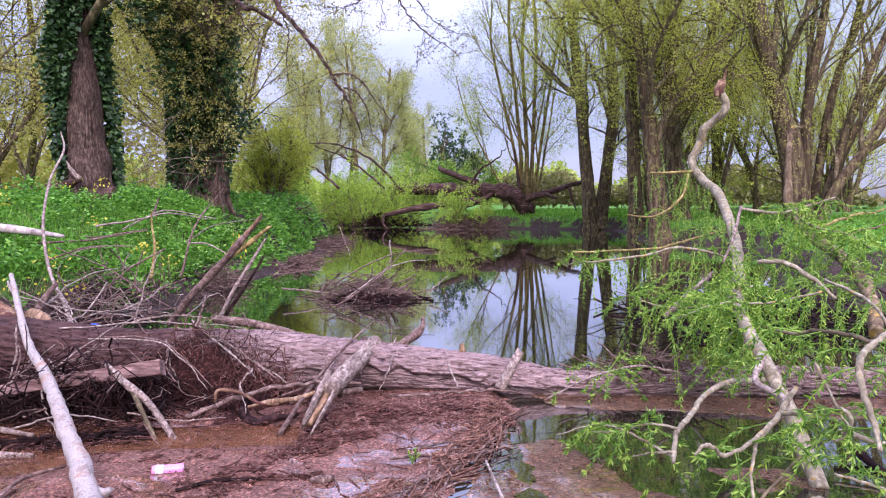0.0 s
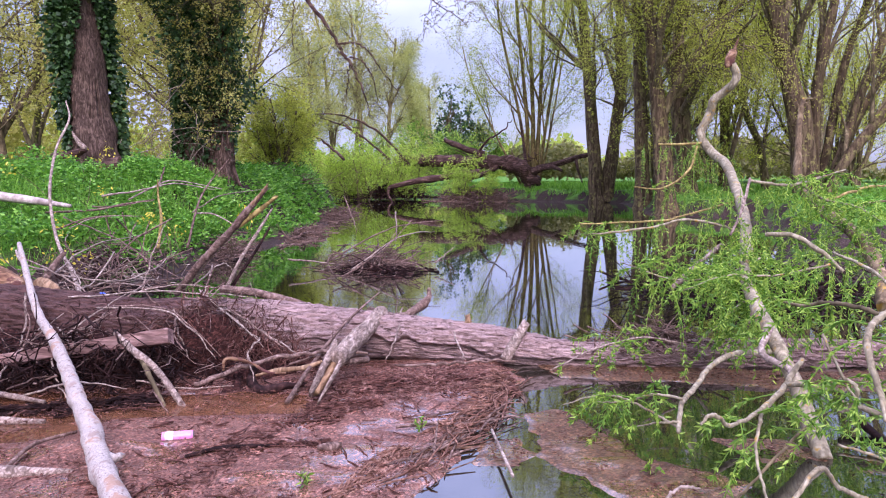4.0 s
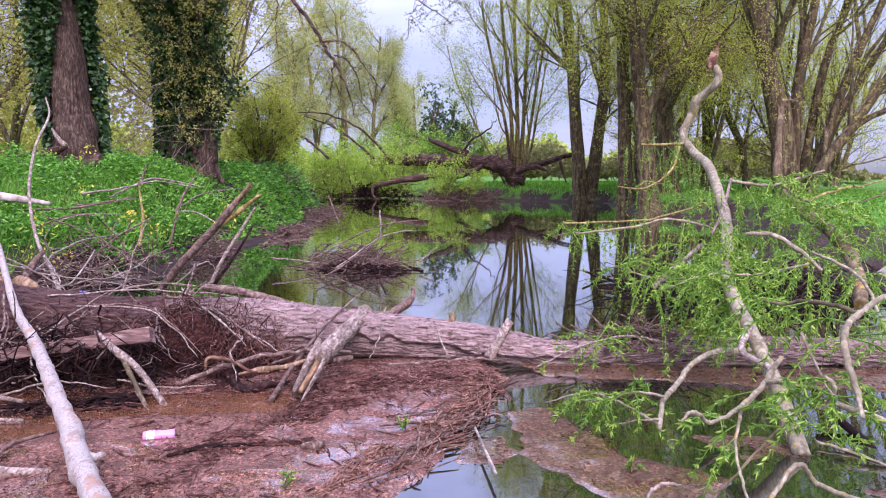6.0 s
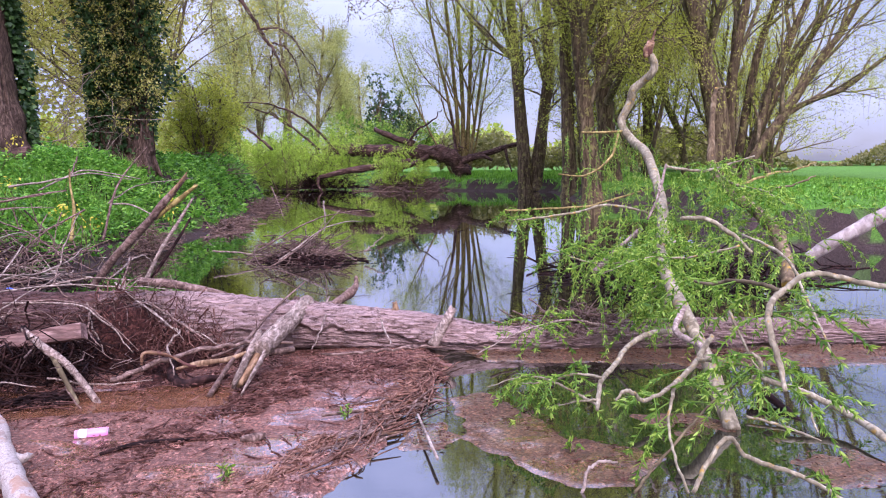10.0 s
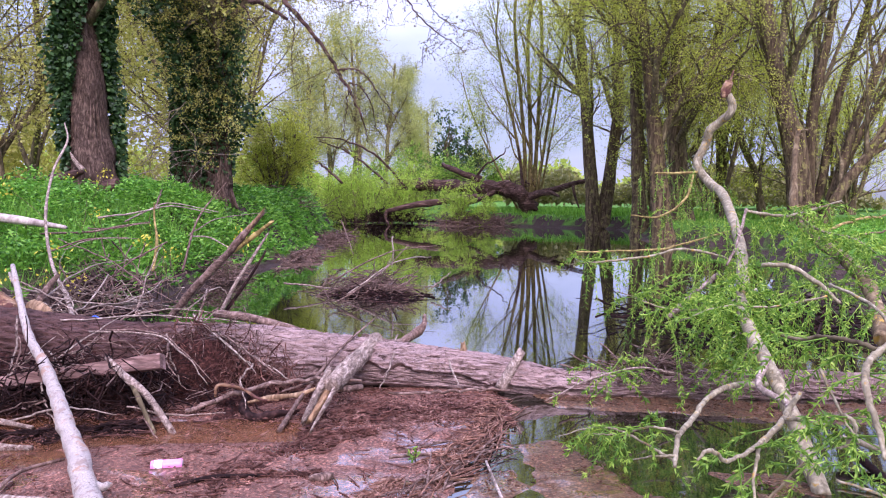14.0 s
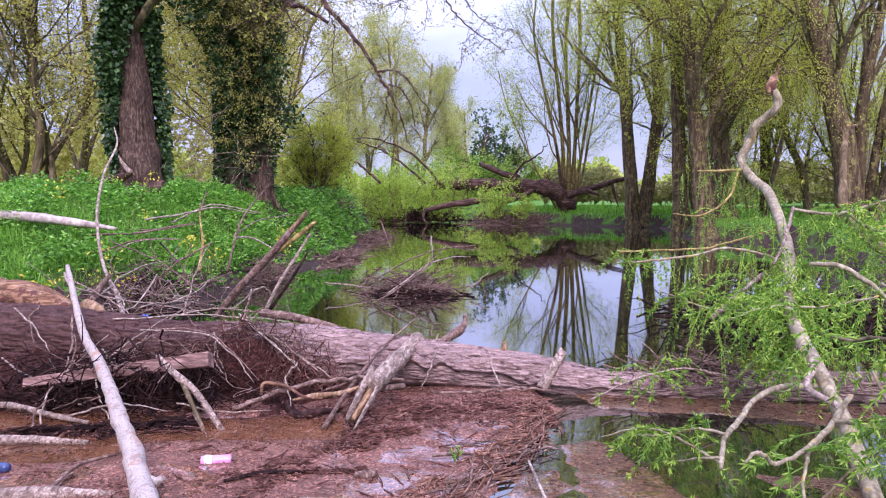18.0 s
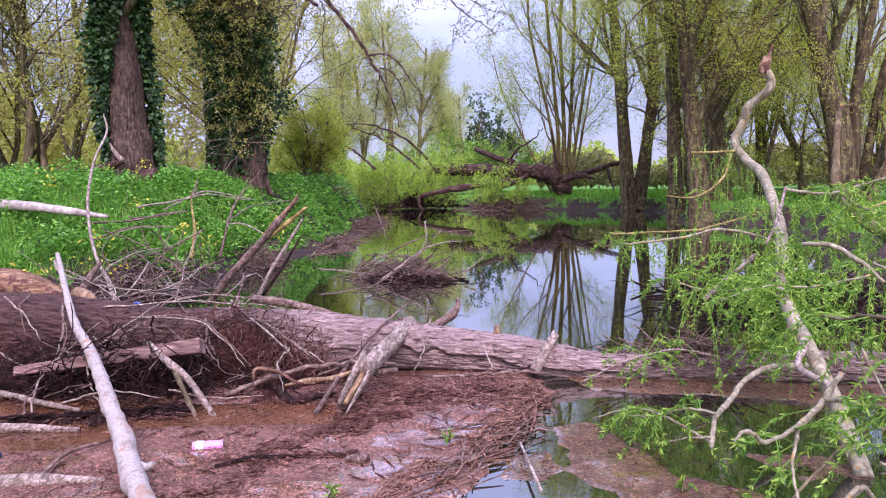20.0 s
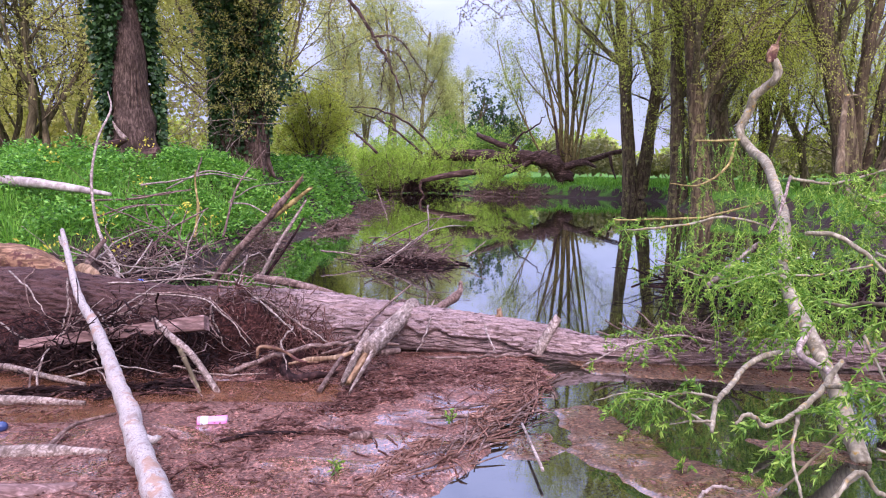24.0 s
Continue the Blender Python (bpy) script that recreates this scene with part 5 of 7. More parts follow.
tube(b, [(-0.578, 3.95, 0.2), (-0.587, 3.9, 0.144), (-0.578, 3.88, 0.118)], [0.03, 0.024, 0.012], 7, 10, 0.2, 15, 3)
part("stub", b, M_ROOT, fork)

# named sticks
stake = thing("broken_stake", (-1.9, 5.2, 0.2), "split broken limb jutting up behind the log", "branch")
b = Buf()
tube(b, [(-2.07, 5.3, 0.266), (-1.88, 5.2, 0.47), (-1.61, 5.1, 0.726), (-1.45, 5.06, 0.897), (-1.3, 5.04, 1.06)], [0.028, 0.028, 0.027, 0.024, 0.014], 12, 50, 0.25, 10, 21, ragged=0.05)
part("limb", b, M_TWIG, stake)
b = Buf()
tube(b, [(-1.56, 5.08, 0.776), (-1.42, 5.05, 0.93), (-1.3, 5.03, 1.07)], [0.020, 0.018, 0.008], 9, 20, 0.25, 12, 22, ragged=0.05)
part("splinter", b, M_SPLIT, stake, "raw split heartwood")
b = Buf()
tube(b, [(-1.59, 5.1, 0.746), (-1.4, 5.08, 0.88), (-1.24, 5.06, 1)], [0.018, 0.018, 0.013], 9, 20, 0.25, 12, 23, ragged=0.02)
part("prong", b, M_LICHEN, stake)
stick("grey_stick", [(-1.75, 5.5, 0.295), (-1.66, 5.6, 0.512), (-1.56, 5.7, 0.695), (-1.47, 5.8, 0.87)], [0.016, 0.015, 0.014, 0.008], M_DRIFT, "bleached stick standing in the water behind the log", seed=24, ragged=0.03)
stick("dark_stick", [(-1.73, 5.55, 0.287), (-1.57, 5.65, 0.542), (-1.47, 5.75, 0.736)], [0.014, 0.012, 0.008], M_ROOT, "dark stick beside a bleached one", seed=25)
stick("peeled_pole", [(-1.54, 4.72, 0.404), (-1.28, 4.7, 0.373), (-0.963, 4.66, 0.297), (-0.672, 4.6, 0.208)], [0.028, 0.028, 0.026, 0.015], M_TWIG, "peeled brown pole lying on the log", 12, seed=26)
stick("lichen_stick", [(-1.83, 3.85, 0.303), (-1.69, 3.75, 0.23), (-1.52, 3.65, 0.146), (-1.33, 3.52, -0.019)], [0.013, 0.02, 0.02, 0.015], M_DRIFT, "pale stick with yellow lichen at its foot", seed=27, ragged=0.02)
stick("lichen_stick", [(-1.64, 3.72, 0.209), (-1.53, 3.6, 0.11), (-1.41, 3.5, -0.038)], [0.014, 0.012, 0.009], M_LIMB, "olive stick crossing a paler one", seed=28)
stick("long_branch", [(-1.37, 3.75, 0.032), (-1.19, 3.85, 0.093), (-1, 3.95, 0.133), (-0.72, 3.95, 0.169), (-0.463, 3.9, 0.174)], [0.013, 0.014, 0.013, 0.011, 0.007], M_TWIG, "long thin branch lying on the silt", seed=29, wobble=0.01)
stick("short_branch", [(-0.47, 3.95, 0.13), (-0.579, 3.85, 0.145), (-0.692, 3.8, 0.172)], [0.02, 0.018, 0.015], M_TWIG, "short brown branch under the driftwood", seed=30)
stick("torn_root", [(-1.25, 3.86, 0.091), (-1.24, 3.86, 0.149), (-1.19, 3.86, 0.156), (-1.09, 3.84, 0.138), (-1, 3.82, 0.094), (-0.902, 3.84, 0.084)], [0.007, 0.010, 0.010, 0.009, 0.008, 0.004], M_ORANGE, "torn orange root hooked over a dark hollow", 8, 0.3, seed=31, category="root")
stick("torn_root", [(-1.06, 3.8, 0.08), (-0.949, 3.84, 0.096), (-0.801, 3.88, 0.104), (-0.678, 3.9, 0.149)], [0.007, 0.015, 0.014, 0.006], M_SPLIT, "split tan root lying on dark soil", 8, 0.3, seed=131, category="root")
stick("dark_root", [(-1.1, 3.95, 0.085), (-1.1, 3.85, 0.036), (-1.01, 3.75, 0.011), (-0.893, 3.75, 0.035), (-0.785, 3.8, 0.034)], [0.014, 0.024, 0.026, 0.02, 0.01], M_ROOT, "dark sodden root mass in silt", 10, 0.35, seed=32, category="root")
stick("silver_log", [(-6.5, 7.6, 0.976), (-5.16, 7.4, 0.974), (-4.53, 7.3, 0.928), (-3.88, 7.2, 0.849)], [0.07, 0.06, 0.052, 0.02], M_BIRCH, "silvery log lying in the bank herbs", 14, 0.12, 7, 33, category="log", n=40)
stick("tall_twig", [(-3.81, 7.1, 1.89), (-3.68, 6.9, 1.69), (-3.71, 6.7, 1.4), (-3.62, 6.4, 1), (-3.41, 6.1, 0.609), (-3.07, 5.7, 0.367), (-2.78, 5.3, 0.208)], [0.006, 0.010, 0.012, 0.014, 0.015, 0.017, 0.018], M_TWIG_PALE, "tall bare pale shoot leaning over the bank", seed=34, n=60)
stick("brown_prong", [(-2.91, 5, 0.362), (-2.86, 5.1, 0.516), (-2.81, 5.15, 0.603)], [0.03, 0.022, 0.014], M_TWIG, "short brown prong beside the pale pole", seed=35)
stick("half_sunk_log", [(-2.14, 2.645, 0.01), (-1.88, 2.665, 0.018), (-1.69, 2.692, 0.02), (-1.47, 2.729, 0.008)], [0.036, 0.034, 0.03, 0.012], M_DRIFT, "half-sunk pale log with dark rot", 12, 0.15, 10, 36, category="log", n=40)
stick("mud_stick", [(-2.86, 3.75, -0.007), (-2.62, 3.7, 0.053), (-2.3, 3.6, 0.038), (-2.03, 3.5, 0.032)], [0.018, 0.018, 0.016, 0.01], M_DRIFT, "pale stick over wet mud", seed=37)
stick("mud_stick", [(-2.48, 3.189, 0.02), (-2.25, 3.261, 0.022), (-1.9, 3.279, 0.01)], [0.028, 0.026, 0.014], M_DRIFT, "grey driftwood stick in shallow water", seed=38)
stick("mud_stick", [(-1.72, 2.711, 0.03), (-1.71, 2.879, 0.06), (-1.64, 3.078, 0.04)], [0.01, 0.009, 0.007], M_TWIG, "thin brown twig across the mud", seed=39)
stick("red_log", [(-1.92, 2.292, 0), (-1.59, 2.345, 0.015), (-1.43, 2.429, 0.01)], [0.05, 0.04, 0.02], M_PLANK, "reddish rotten log at the mud's edge", 12, 0.2, seed=40, category="log")
stick("wood_knob", [(-0.558, 2.946, 0.02), (-0.499, 2.944, 0.03), (-0.463, 2.967, 0.03)], [0.012, 0.024, 0.012], M_TWIG, "rotten wood knob on the mud", 12, 0.3, 20, 41)
stick("reed_stem", [(-0.346, 2.72, 0.037), (0.172, 3.1, 0.046), (0.223, 2.62, 0.048)][1:], [0.006, 0.006], M_TWIG_PALE, "straw-coloured reed stem in the water", seed=42)
stick("reed_stem", [(-0.248, 3.15, 0.037), (-0.025, 3.25, 0.03), (0.281, 3.55, 0.02)], [0.007, 0.008, 0.005], M_TWIG, "straw-coloured reed stem on the mud's edge", seed=43)
stick("reed_stem", [(-0.512, 3.15, -0.008), (-0.207, 3.3, 0.011), (0.199, 3.5, 0.031)], [0.005, 0.006, 0.004], M_TWIG, "straw-coloured reed stem on the litter", seed=143)
stick("reed_stem", [(-0.297, 2.62, -0.011), (-0.174, 2.78, 0.002), (0.027, 2.95, 0.011)], [0.006, 0.007, 0.004], M_TWIG, "brown reed stem at the waterline", seed=144)
stick("reed_stem", [(-0.182, 2.9, 0.022), (-0.044, 2.95, 0.016), (0.123, 3, 0.008)], [0.004, 0.008, 0.005], M_ORANGE, "rusty reed stem at the waterline", seed=145)
stick("reed_stem", [(-0.064, 3.38, 0.027), (0.139, 3.4, 0.026), (0.333, 3.3, 0.025)], [0.004, 0.005, 0.003], M_TWIG, "brown reed stem on the litter", seed=146)
stick("mud_twig", [(-1.08, 2.861, 0.02), (-0.954, 2.946, 0.022), (-0.73, 2.983, 0.02)], [0.008, 0.01, 0.006], M_ROOT, "dark twig pressed into the mud", seed=44)
stick("log_twig", [(-0.326, 4.1, 0.055), (0.032, 4.15, 0.056), (0.366, 4.2, 0.057)], [0.007, 0.009, 0.006], M_TWIG, "thin stick along the log's foot", seed=45, wobble=0.01)
stick("log_twig", [(-0.493, 4.15, 0.176), (-0.65, 4.1, 0.156), (-0.897, 3.9, 0.114), (-0.973, 3.6, -0.034)][:3], [0.008, 0.009, 0.006], M_TWIG, "thin twig crossing the log", seed=46)
stick("log_twig", [(-0.831, 3.55, 0.011), (-0.773, 3.9, 0.113), (-0.647, 4.3, 0.261), (-0.472, 4.6, 0.397)], [0.014, 0.012, 0.008, 0.004], M_TWIG, "straight twig leaning on the log", seed=47)

# dry twigs over the log and under the bank
TWIGS = [
    [(-2.67, 4.5, 0.373), (-2.27, 4.45, 0.403), (-1.84, 4.4, 0.443), (-1.55, 4.4, 0.426), (-1.23, 4.4, 0.395)], [(-2.06, 4.3, 0.364), (-1.72, 4.2, 0.377), (-1.52, 4.05, 0.318), (-1.28, 3.9, 0.16)],
    [(-1.57, 4.4, 0.45), (-1.31, 4.2, 0.325), (-1.07, 4, 0.188)], [(-1.38, 4.3, 0.35), (-1.13, 4.15, 0.253), (-0.875, 4, 0.142)], [(-1.61, 4.1, 0.323), (-1.56, 4, 0.245), (-1.47, 3.9, 0.179)],
    [(-3.16, 5.2, 0.548), (-2.84, 5, 0.492), (-2.53, 4.8, 0.404), (-2.42, 4.7, 0.343)], [(-2.98, 5.4, 0.55), (-2.71, 5.1, 0.439), (-2.51, 4.8, 0.325)], [(-2.93, 4.5, 0.462), (-2.94, 4.4, 0.386), (-2.84, 4.3, 0.261)],
    [(-2.66, 4.4, 0.427), (-2.47, 4.1, 0.308), (-2.4, 3.9, 0.187), (-2.38, 3.75, 0.019)], [(-2.67, 5.6, 0.555), (-2.63, 5.2, 0.384), (-2.61, 4.8, 0.323), (-2.45, 4, 0.179)], [(-2.05, 4.8, 0.45), (-2.13, 4.4, 0.326), (-2.13, 4.1, 0.246), (-2.14, 3.9, 0.192)],
    [(-1.83, 5.4, 0.477), (-1.71, 4.9, 0.321), (-1.44, 4.1, 0.258)], [(-2.16, 3.8, 0.184), (-2.08, 3.7, 0.087), (-1.95, 3.6, -0.003)], [(-2.5, 3.7, 0.031), (-2.42, 3.6, -0.044), (-2.33, 3.55, -0.056)], [(-1.08, 4, 0.237), (-1.12, 3.9, 0.179), (-1.05, 3.75, 0.063)],
    [(-2.32, 4, 0.127), (-2.17, 4.2, 0.309), (-2.01, 4.6, 0.444)], [(-2.45, 3.9, 0.155), (-2.19, 4, 0.255), (-1.91, 4.3, 0.389)], [(-2.1, 4.2, 0.376), (-1.71, 4.15, 0.373), (-1.46, 4, 0.283), (-1.3, 3.9, 0.148)],
    [(-1.55, 4.4, 0.439), (-1.28, 4.15, 0.314), (-1.11, 4.05, 0.22)], [(-1.31, 4.2, 0.371), (-1.09, 4.05, 0.269), (-0.946, 3.98, 0.188)], [(-1.65, 4.2, 0.373), (-1.59, 4.1, 0.261), (-1.49, 4, 0.122)],
    [(-2.33, 4.6, 0.446), (-2.18, 5, 0.46), (-2.18, 5.6, 0.552)], [(-2.45, 4.6, 0.373), (-2.25, 4.8, 0.432), (-2.12, 5.8, 0.528)], [(-2.03, 4.5, 0.407), (-1.79, 4.6, 0.443), (-1.38, 4.7, 0.386)],
    [(-3.18, 5.2, 0.521), (-2.76, 5.1, 0.429), (-2.35, 5, 0.401), (-1.91, 4.9, 0.335)], [(-3.57, 6.5, 0.771), (-2.91, 6, 0.655), (-2.36, 5.6, 0.463), (-1.9, 5.2, 0.345)], [(-2.14, 4.9, 0.357), (-2.19, 5.2, 0.597), (-2.2, 5.5, 0.804)],
    [(-2.88, 5.1, 0.45), (-2.85, 5.6, 0.601), (-2.71, 6.2, 0.636)], [(-3.46, 6.8, 0.859), (-3.19, 6.8, 0.868), (-2.85, 6.8, 0.92)], [(-3.47, 6.4, 0.674), (-3.31, 6.6, 0.763), (-2.93, 6.7, 0.775)],
    [(-3.55, 7.2, 0.955), (-3.3, 7.4, 0.994), (-2.96, 7.6, 1.07), (-2.61, 7.8, 1)], [(-2.98, 7.2, 1.04), (-2.98, 7.3, 1.15), (-2.98, 7.4, 1.24)], [(-2.34, 6.4, 0.82), (-2.21, 6.8, 0.959), (-1.88, 7.4, 1.02)],
    [(-1.9, 5.2, 0.345), (-1.79, 5.5, 0.472), (-1.7, 5.6, 0.369)], [(-1.73, 5, 0.317), (-1.74, 5.1, 0.442), (-1.73, 5.2, 0.511)], [(-2.73, 4.9, 0.4), (-2.68, 4.7, 0.281), (-2.53, 4.5, 0.174)],
    [(-2.07, 4, 0.093), (-2.26, 4.1, 0.232), (-2.33, 4.2, 0.242), (-2.09, 3.95, 0.155)], [(-2.21, 3.7, 0.058), (-2.06, 3.7, 0.117), (-1.93, 3.8, 0.179)], [(-1.65, 3.7, 0.085), (-1.42, 3.65, 0.055), (-1.13, 3.65, 0.068)],
    [(-2.2, 3.6, 0.031), (-1.94, 3.6, 0.102), (-1.66, 3.6, 0.072)], [(-1.58, 3.7, 0.114), (-1.49, 3.55, 0.044), (-1.36, 3.4, -0.004)], [(-2.23, 3.4, -0.034), (-2.32, 3.6, 0.103), (-2.37, 3.8, 0.17), (-2.3, 4.2, 0.345)],
    [(-3.04, 4.4, 0.473), (-2.86, 4.3, 0.385), (-2.61, 4.1, 0.256)], [(-2.37, 3.8, 0.138), (-2.39, 4, 0.282), (-2.54, 4.2, 0.409)], [(-2.33, 3.9, 0.144), (-2.14, 4.1, 0.266), (-2.02, 4.2, 0.35)],
    [(-2.91, 4.1, 0.215), (-2.7, 4, 0.142), (-2.46, 3.9, 0.141)], [(-2.26, 3.4, -0.006), (-2.29, 3.5, 0.104), (-2.27, 3.6, 0.12)], [(-0.328, 4.6, 0.286), (-0.333, 4.2, 0.196), (-0.374, 4, 0.115)], [(0, 4.4, 0.235), (0.034, 4.25, 0.148), (0.072, 4.15, 0.072)],
    [(-1.59, 8.6, 0.067), (-0.99, 8.8, 0.392), (-0.65, 9, 0.516), (-0.149, 9.2, 0.572)], [(-1.96, 8.4, 0.15), (-1.57, 8.5, 0.108), (-1.04, 8.6, -0.006)], [(-0.753, 9.4, 0.676), (-0.725, 9.2, 0.428), (-0.734, 9.1, 0.29)], [(-1.83, 12, 0.788), (-1.65, 11.5, 0.526), (-1.49, 11, 0.305)],
    [(-0.212, 8.6, 0.093), (-0.075, 8.8, 0.173), (0.032, 9, 0.258)], [(-1.2, 8.3, 0.037), (-0.637, 8.8, 0.389), (-0.224, 9.2, 0.425)], [(-1.29, 8, -0.018), (-0.89, 8.5, 0.213), (-0.506, 9, 0.587)],
]
for i, pts in enumerate(TWIGS):
    far = pts[0][1] > 7
    stick("dry_twig", pts, [0.0062, 0.0055, 0.0025] if not far else [0.012, 0.009, 0.005], (M_TWIG_PALE, M_TWIG, M_DRIFT)[i % 3], "dry twig over the islet" if pts[0][1] > 7.9 else "dry curved twig caught on log and bank", 5, 0.1, 20, i, wobble=0.008, category="twig", group="dry twigs", n=16)

# soil and root mass against the log, coloured near black to stand for shade
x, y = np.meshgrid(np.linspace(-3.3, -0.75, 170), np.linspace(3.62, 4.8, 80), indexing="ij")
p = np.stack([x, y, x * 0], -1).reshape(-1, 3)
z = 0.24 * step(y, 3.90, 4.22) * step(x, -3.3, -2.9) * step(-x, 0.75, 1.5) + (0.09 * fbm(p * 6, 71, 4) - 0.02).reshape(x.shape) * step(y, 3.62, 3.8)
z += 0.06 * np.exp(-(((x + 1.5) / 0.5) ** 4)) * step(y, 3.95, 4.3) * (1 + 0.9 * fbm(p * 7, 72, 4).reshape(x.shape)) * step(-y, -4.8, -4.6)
solo("soil_bank", sheet(np.stack([x, y, z - 0.02], -1)), bark_mat("shade_darkened_root_soil", (0.005, 0.0016, 0.001), (0.034, 0.011, 0.0075), (0.14, 0.054, 0.038), (1, 1, 1), 60, depth=0.03, fissure=0.3), "crumbling red soil packed against the log, darkened as shade", "soil", kind="structure")

stick("rotten_log", [(-5.65, 10.6, 1.28), (-5.28, 10.5, 1.27), (-4.86, 10.4, 1.35)], [0.085, 0.10, 0.085], M_FALLEN, "short dark rotten log at the ivy tree's foot", 14, 0.2, 6, 61, category="log", n=24)
stick("rotten_log", [(-6.01, 10.7, 1.42), (-5.73, 10.6, 1.45), (-5.43, 10.5, 1.54)], [0.07, 0.08, 0.04], M_FALLEN, "grey broken root beside the ivy trunk", 12, 0.2, 6, 62, category="log", n=20)
stick("bare_branch", [(-5.43, 10.5, 1.55), (-5.6, 10.6, 1.69), (-5.72, 10.7, 1.82)], [0.045, 0.03, 0.012], M_DRIFT, "bleached branch stub by the ivy trunk", 8, seed=63)
stick("bank_branch", [(-4.4, 7.6, 0.761), (-3.65, 7.2, 0.806), (-3.32, 7.2, 0.869), (-3.02, 7.2, 0.914)], [0.012, 0.012, 0.010, 0.004], M_TWIG, "dead branch lying over the bank herbs", 7, seed=64)
stick("bank_branch", [(-3.82, 6.8, 0.636), (-3.47, 6.8, 0.753), (-3.12, 6.9, 0.769)], [0.009, 0.008, 0.004], M_TWIG, "thin dead branch on the bank", 7, seed=65)
stick("bank_branch", [(-3.38, 7.4, 0.904), (-3.18, 7.6, 1.04), (-3, 7.7, 1.1), (-2.46, 7.6, 1.01)], [0.010, 0.010, 0.008, 0.004], M_TWIG_PALE, "pale arching shoot above the herbs", 6, seed=66)
stick("upright_stem", [(-2.58, 6.2, 0.519), (-2.58, 6.3, 0.765), (-2.64, 6.4, 0.966), (-2.64, 6.4, 1.12)], [0.016, 0.013, 0.010, 0.004], M_LICHEN, "upright greenish stem at the bank's edge", 7, seed=67)
stick("upright_stem", [(-2.32, 6.2, 0.523), (-2.25, 6.4, 0.97), (-2.05, 6.6, 1.31)], [0.012, 0.009, 0.003], M_TWIG, "slim leaning stem at the bank's edge", 6, seed=68)
stick("pale_loop", [(-2.31, 6.4, 0.815), (-2.15, 6.4, 0.807), (-1.94, 6.3, 0.724)], [0.008, 0.008, 0.004], M_TWIG_PALE, "pale looping twig at the bank's edge", 6, seed=69)

# flotsam
can = thing("drink_can", (-1.19, 3.05, 0.03), "crushed pink and white drink can on wet mud", "can")
a, c = np.array((-1.26, 3.06, 0.024)), np.array((-1.13, 3.09, 0.019))
a[2] = c[2] = 0.032
ax = unit(c - a)
mid = (a + c) / 2
mid[2] = 0.021
a, c = mid - ax * 0.062, mid + ax * 0.062
prof = [(0.0, 0.016), (0.02, 0.020), (0.06, 0.0225), (0.94, 0.0225), (0.97, 0.020), (1.0, 0.018)]
b = Buf()
tube(b, [a + (c - a) * s for s, _ in prof], [r for _, r in prof], 26, 26, 0.04, 18, 3)
m_pink = plain_mat("pink_can_paint", (0.72, 0.22, 0.42), 0.4, 0.15, 30)
m_white = plain_mat("white_can_paint", (0.75, 0.72, 0.76), 0.35, 0.1, 30)
m_tin, nt_, p_ = begin("bare_tin")
p_.inputs["Metallic"].default_value, p_.inputs["Roughness"].default_value, p_.inputs["Base Color"].default_value = 1.0, 0.35, (0.5, 0.48, 0.48, 1)
can_body = part("body", b, m_pink, can)
b = Buf()
tube(b, [a + (c - a) * 0.10, a + (c - a) * 0.36], [0.0233, 0.0233], 26, 8, 0.03, 18, 3)
part("label_panel", b, m_white, can_body, "white label panel")
b = Buf()
tube(b, [c - ax * 0.001, c + ax * 0.003], [0.0190, 0.0182], 26, 4)
part("rim", b, m_tin, can, "bare metal end")
cap = Buf()
o = np.array((-2.48, 4.95, 0.306))
tube(cap, [o, o + (0.012, 0, 0.014), o + (0.03, 0.0, 0.02), o + (0.06, 0, 0.012)], [0.01, 0.016, 0.015, 0.008], 10, 12)
solo("plastic_scrap", cap, plain_mat("blue_plastic", (0.03, 0.10, 0.55), 0.35), "scrap of blue plastic behind the log", "litter")
cap = Buf()
o = np.array((-2.04, 2.91, 0.03))
o[2] = 0.03
tube(cap, [o - (0.10, 0, 0), o - (0.04, 0, 0), o, o + (0.015, 0, 0)], [0.022, 0.024, 0.022, 0.010], 12, 16, 0.1, 10, 2)
solo("plastic_bottle", cap, plain_mat("pale_blue_plastic", (0.02, 0.035, 0.10), 0.25), "pale blue crushed plastic bottle in mud", "bottle")

# litter chips on the silt
rng = np.random.RandomState(88)
b = Buf()
n = 26000
x, y = rng.uniform(-3.2, 0.4, n), rng.uniform(2.2, 4.35, n)
dens = fbm(np.stack([x * 2.5, y * 2.5, x * 0], 1), 55)
keep = (inside_distance(x, y, MUD) < -0.03) & (dens + rng.rand(n) * 0.8 > 0.1)
x, y = x[keep], y[keep]
n = len(x)
an = rng.rand(n) * 6.28
d = np.stack([np.cos(an), np.sin(an), rng.normal(size=n) * 0.15], 1)
leaves(b, np.stack([x, y, 0.016 + 0.012 * rng.rand(n)], 1), d, 0.006 + 0.03 * rng.rand(n) ** 2.5, 0.003 + 0.008 * rng.rand(n) ** 2, rng, 0.5)
for poly, m in ((SCUM, 1500), (STRIP, 2500), (SCUM_SMALL, 300), (SCUM_ISLET, 300), (SCUM_EDGE, 300)):
    lo, hi = np.min(poly, 0), np.max(poly, 0)
    x, y = rng.uniform(lo[0], hi[0], m), rng.uniform(lo[1], hi[1], m)
    keep = inside_distance(x, y, poly) < -0.01
    x, y = x[keep], y[keep]
    an, m = rng.rand(len(x)) * 6.28, len(x)
    leaves(b, np.stack([x, y, 0.010 + 0.004 * rng.rand(m)], 1), np.stack([np.cos(an), np.sin(an), an * 0], 1), 0.006 + 0.03 * rng.rand(m) ** 2.5, 0.003 + 0.008 * rng.rand(m) ** 2, rng, 0.5)
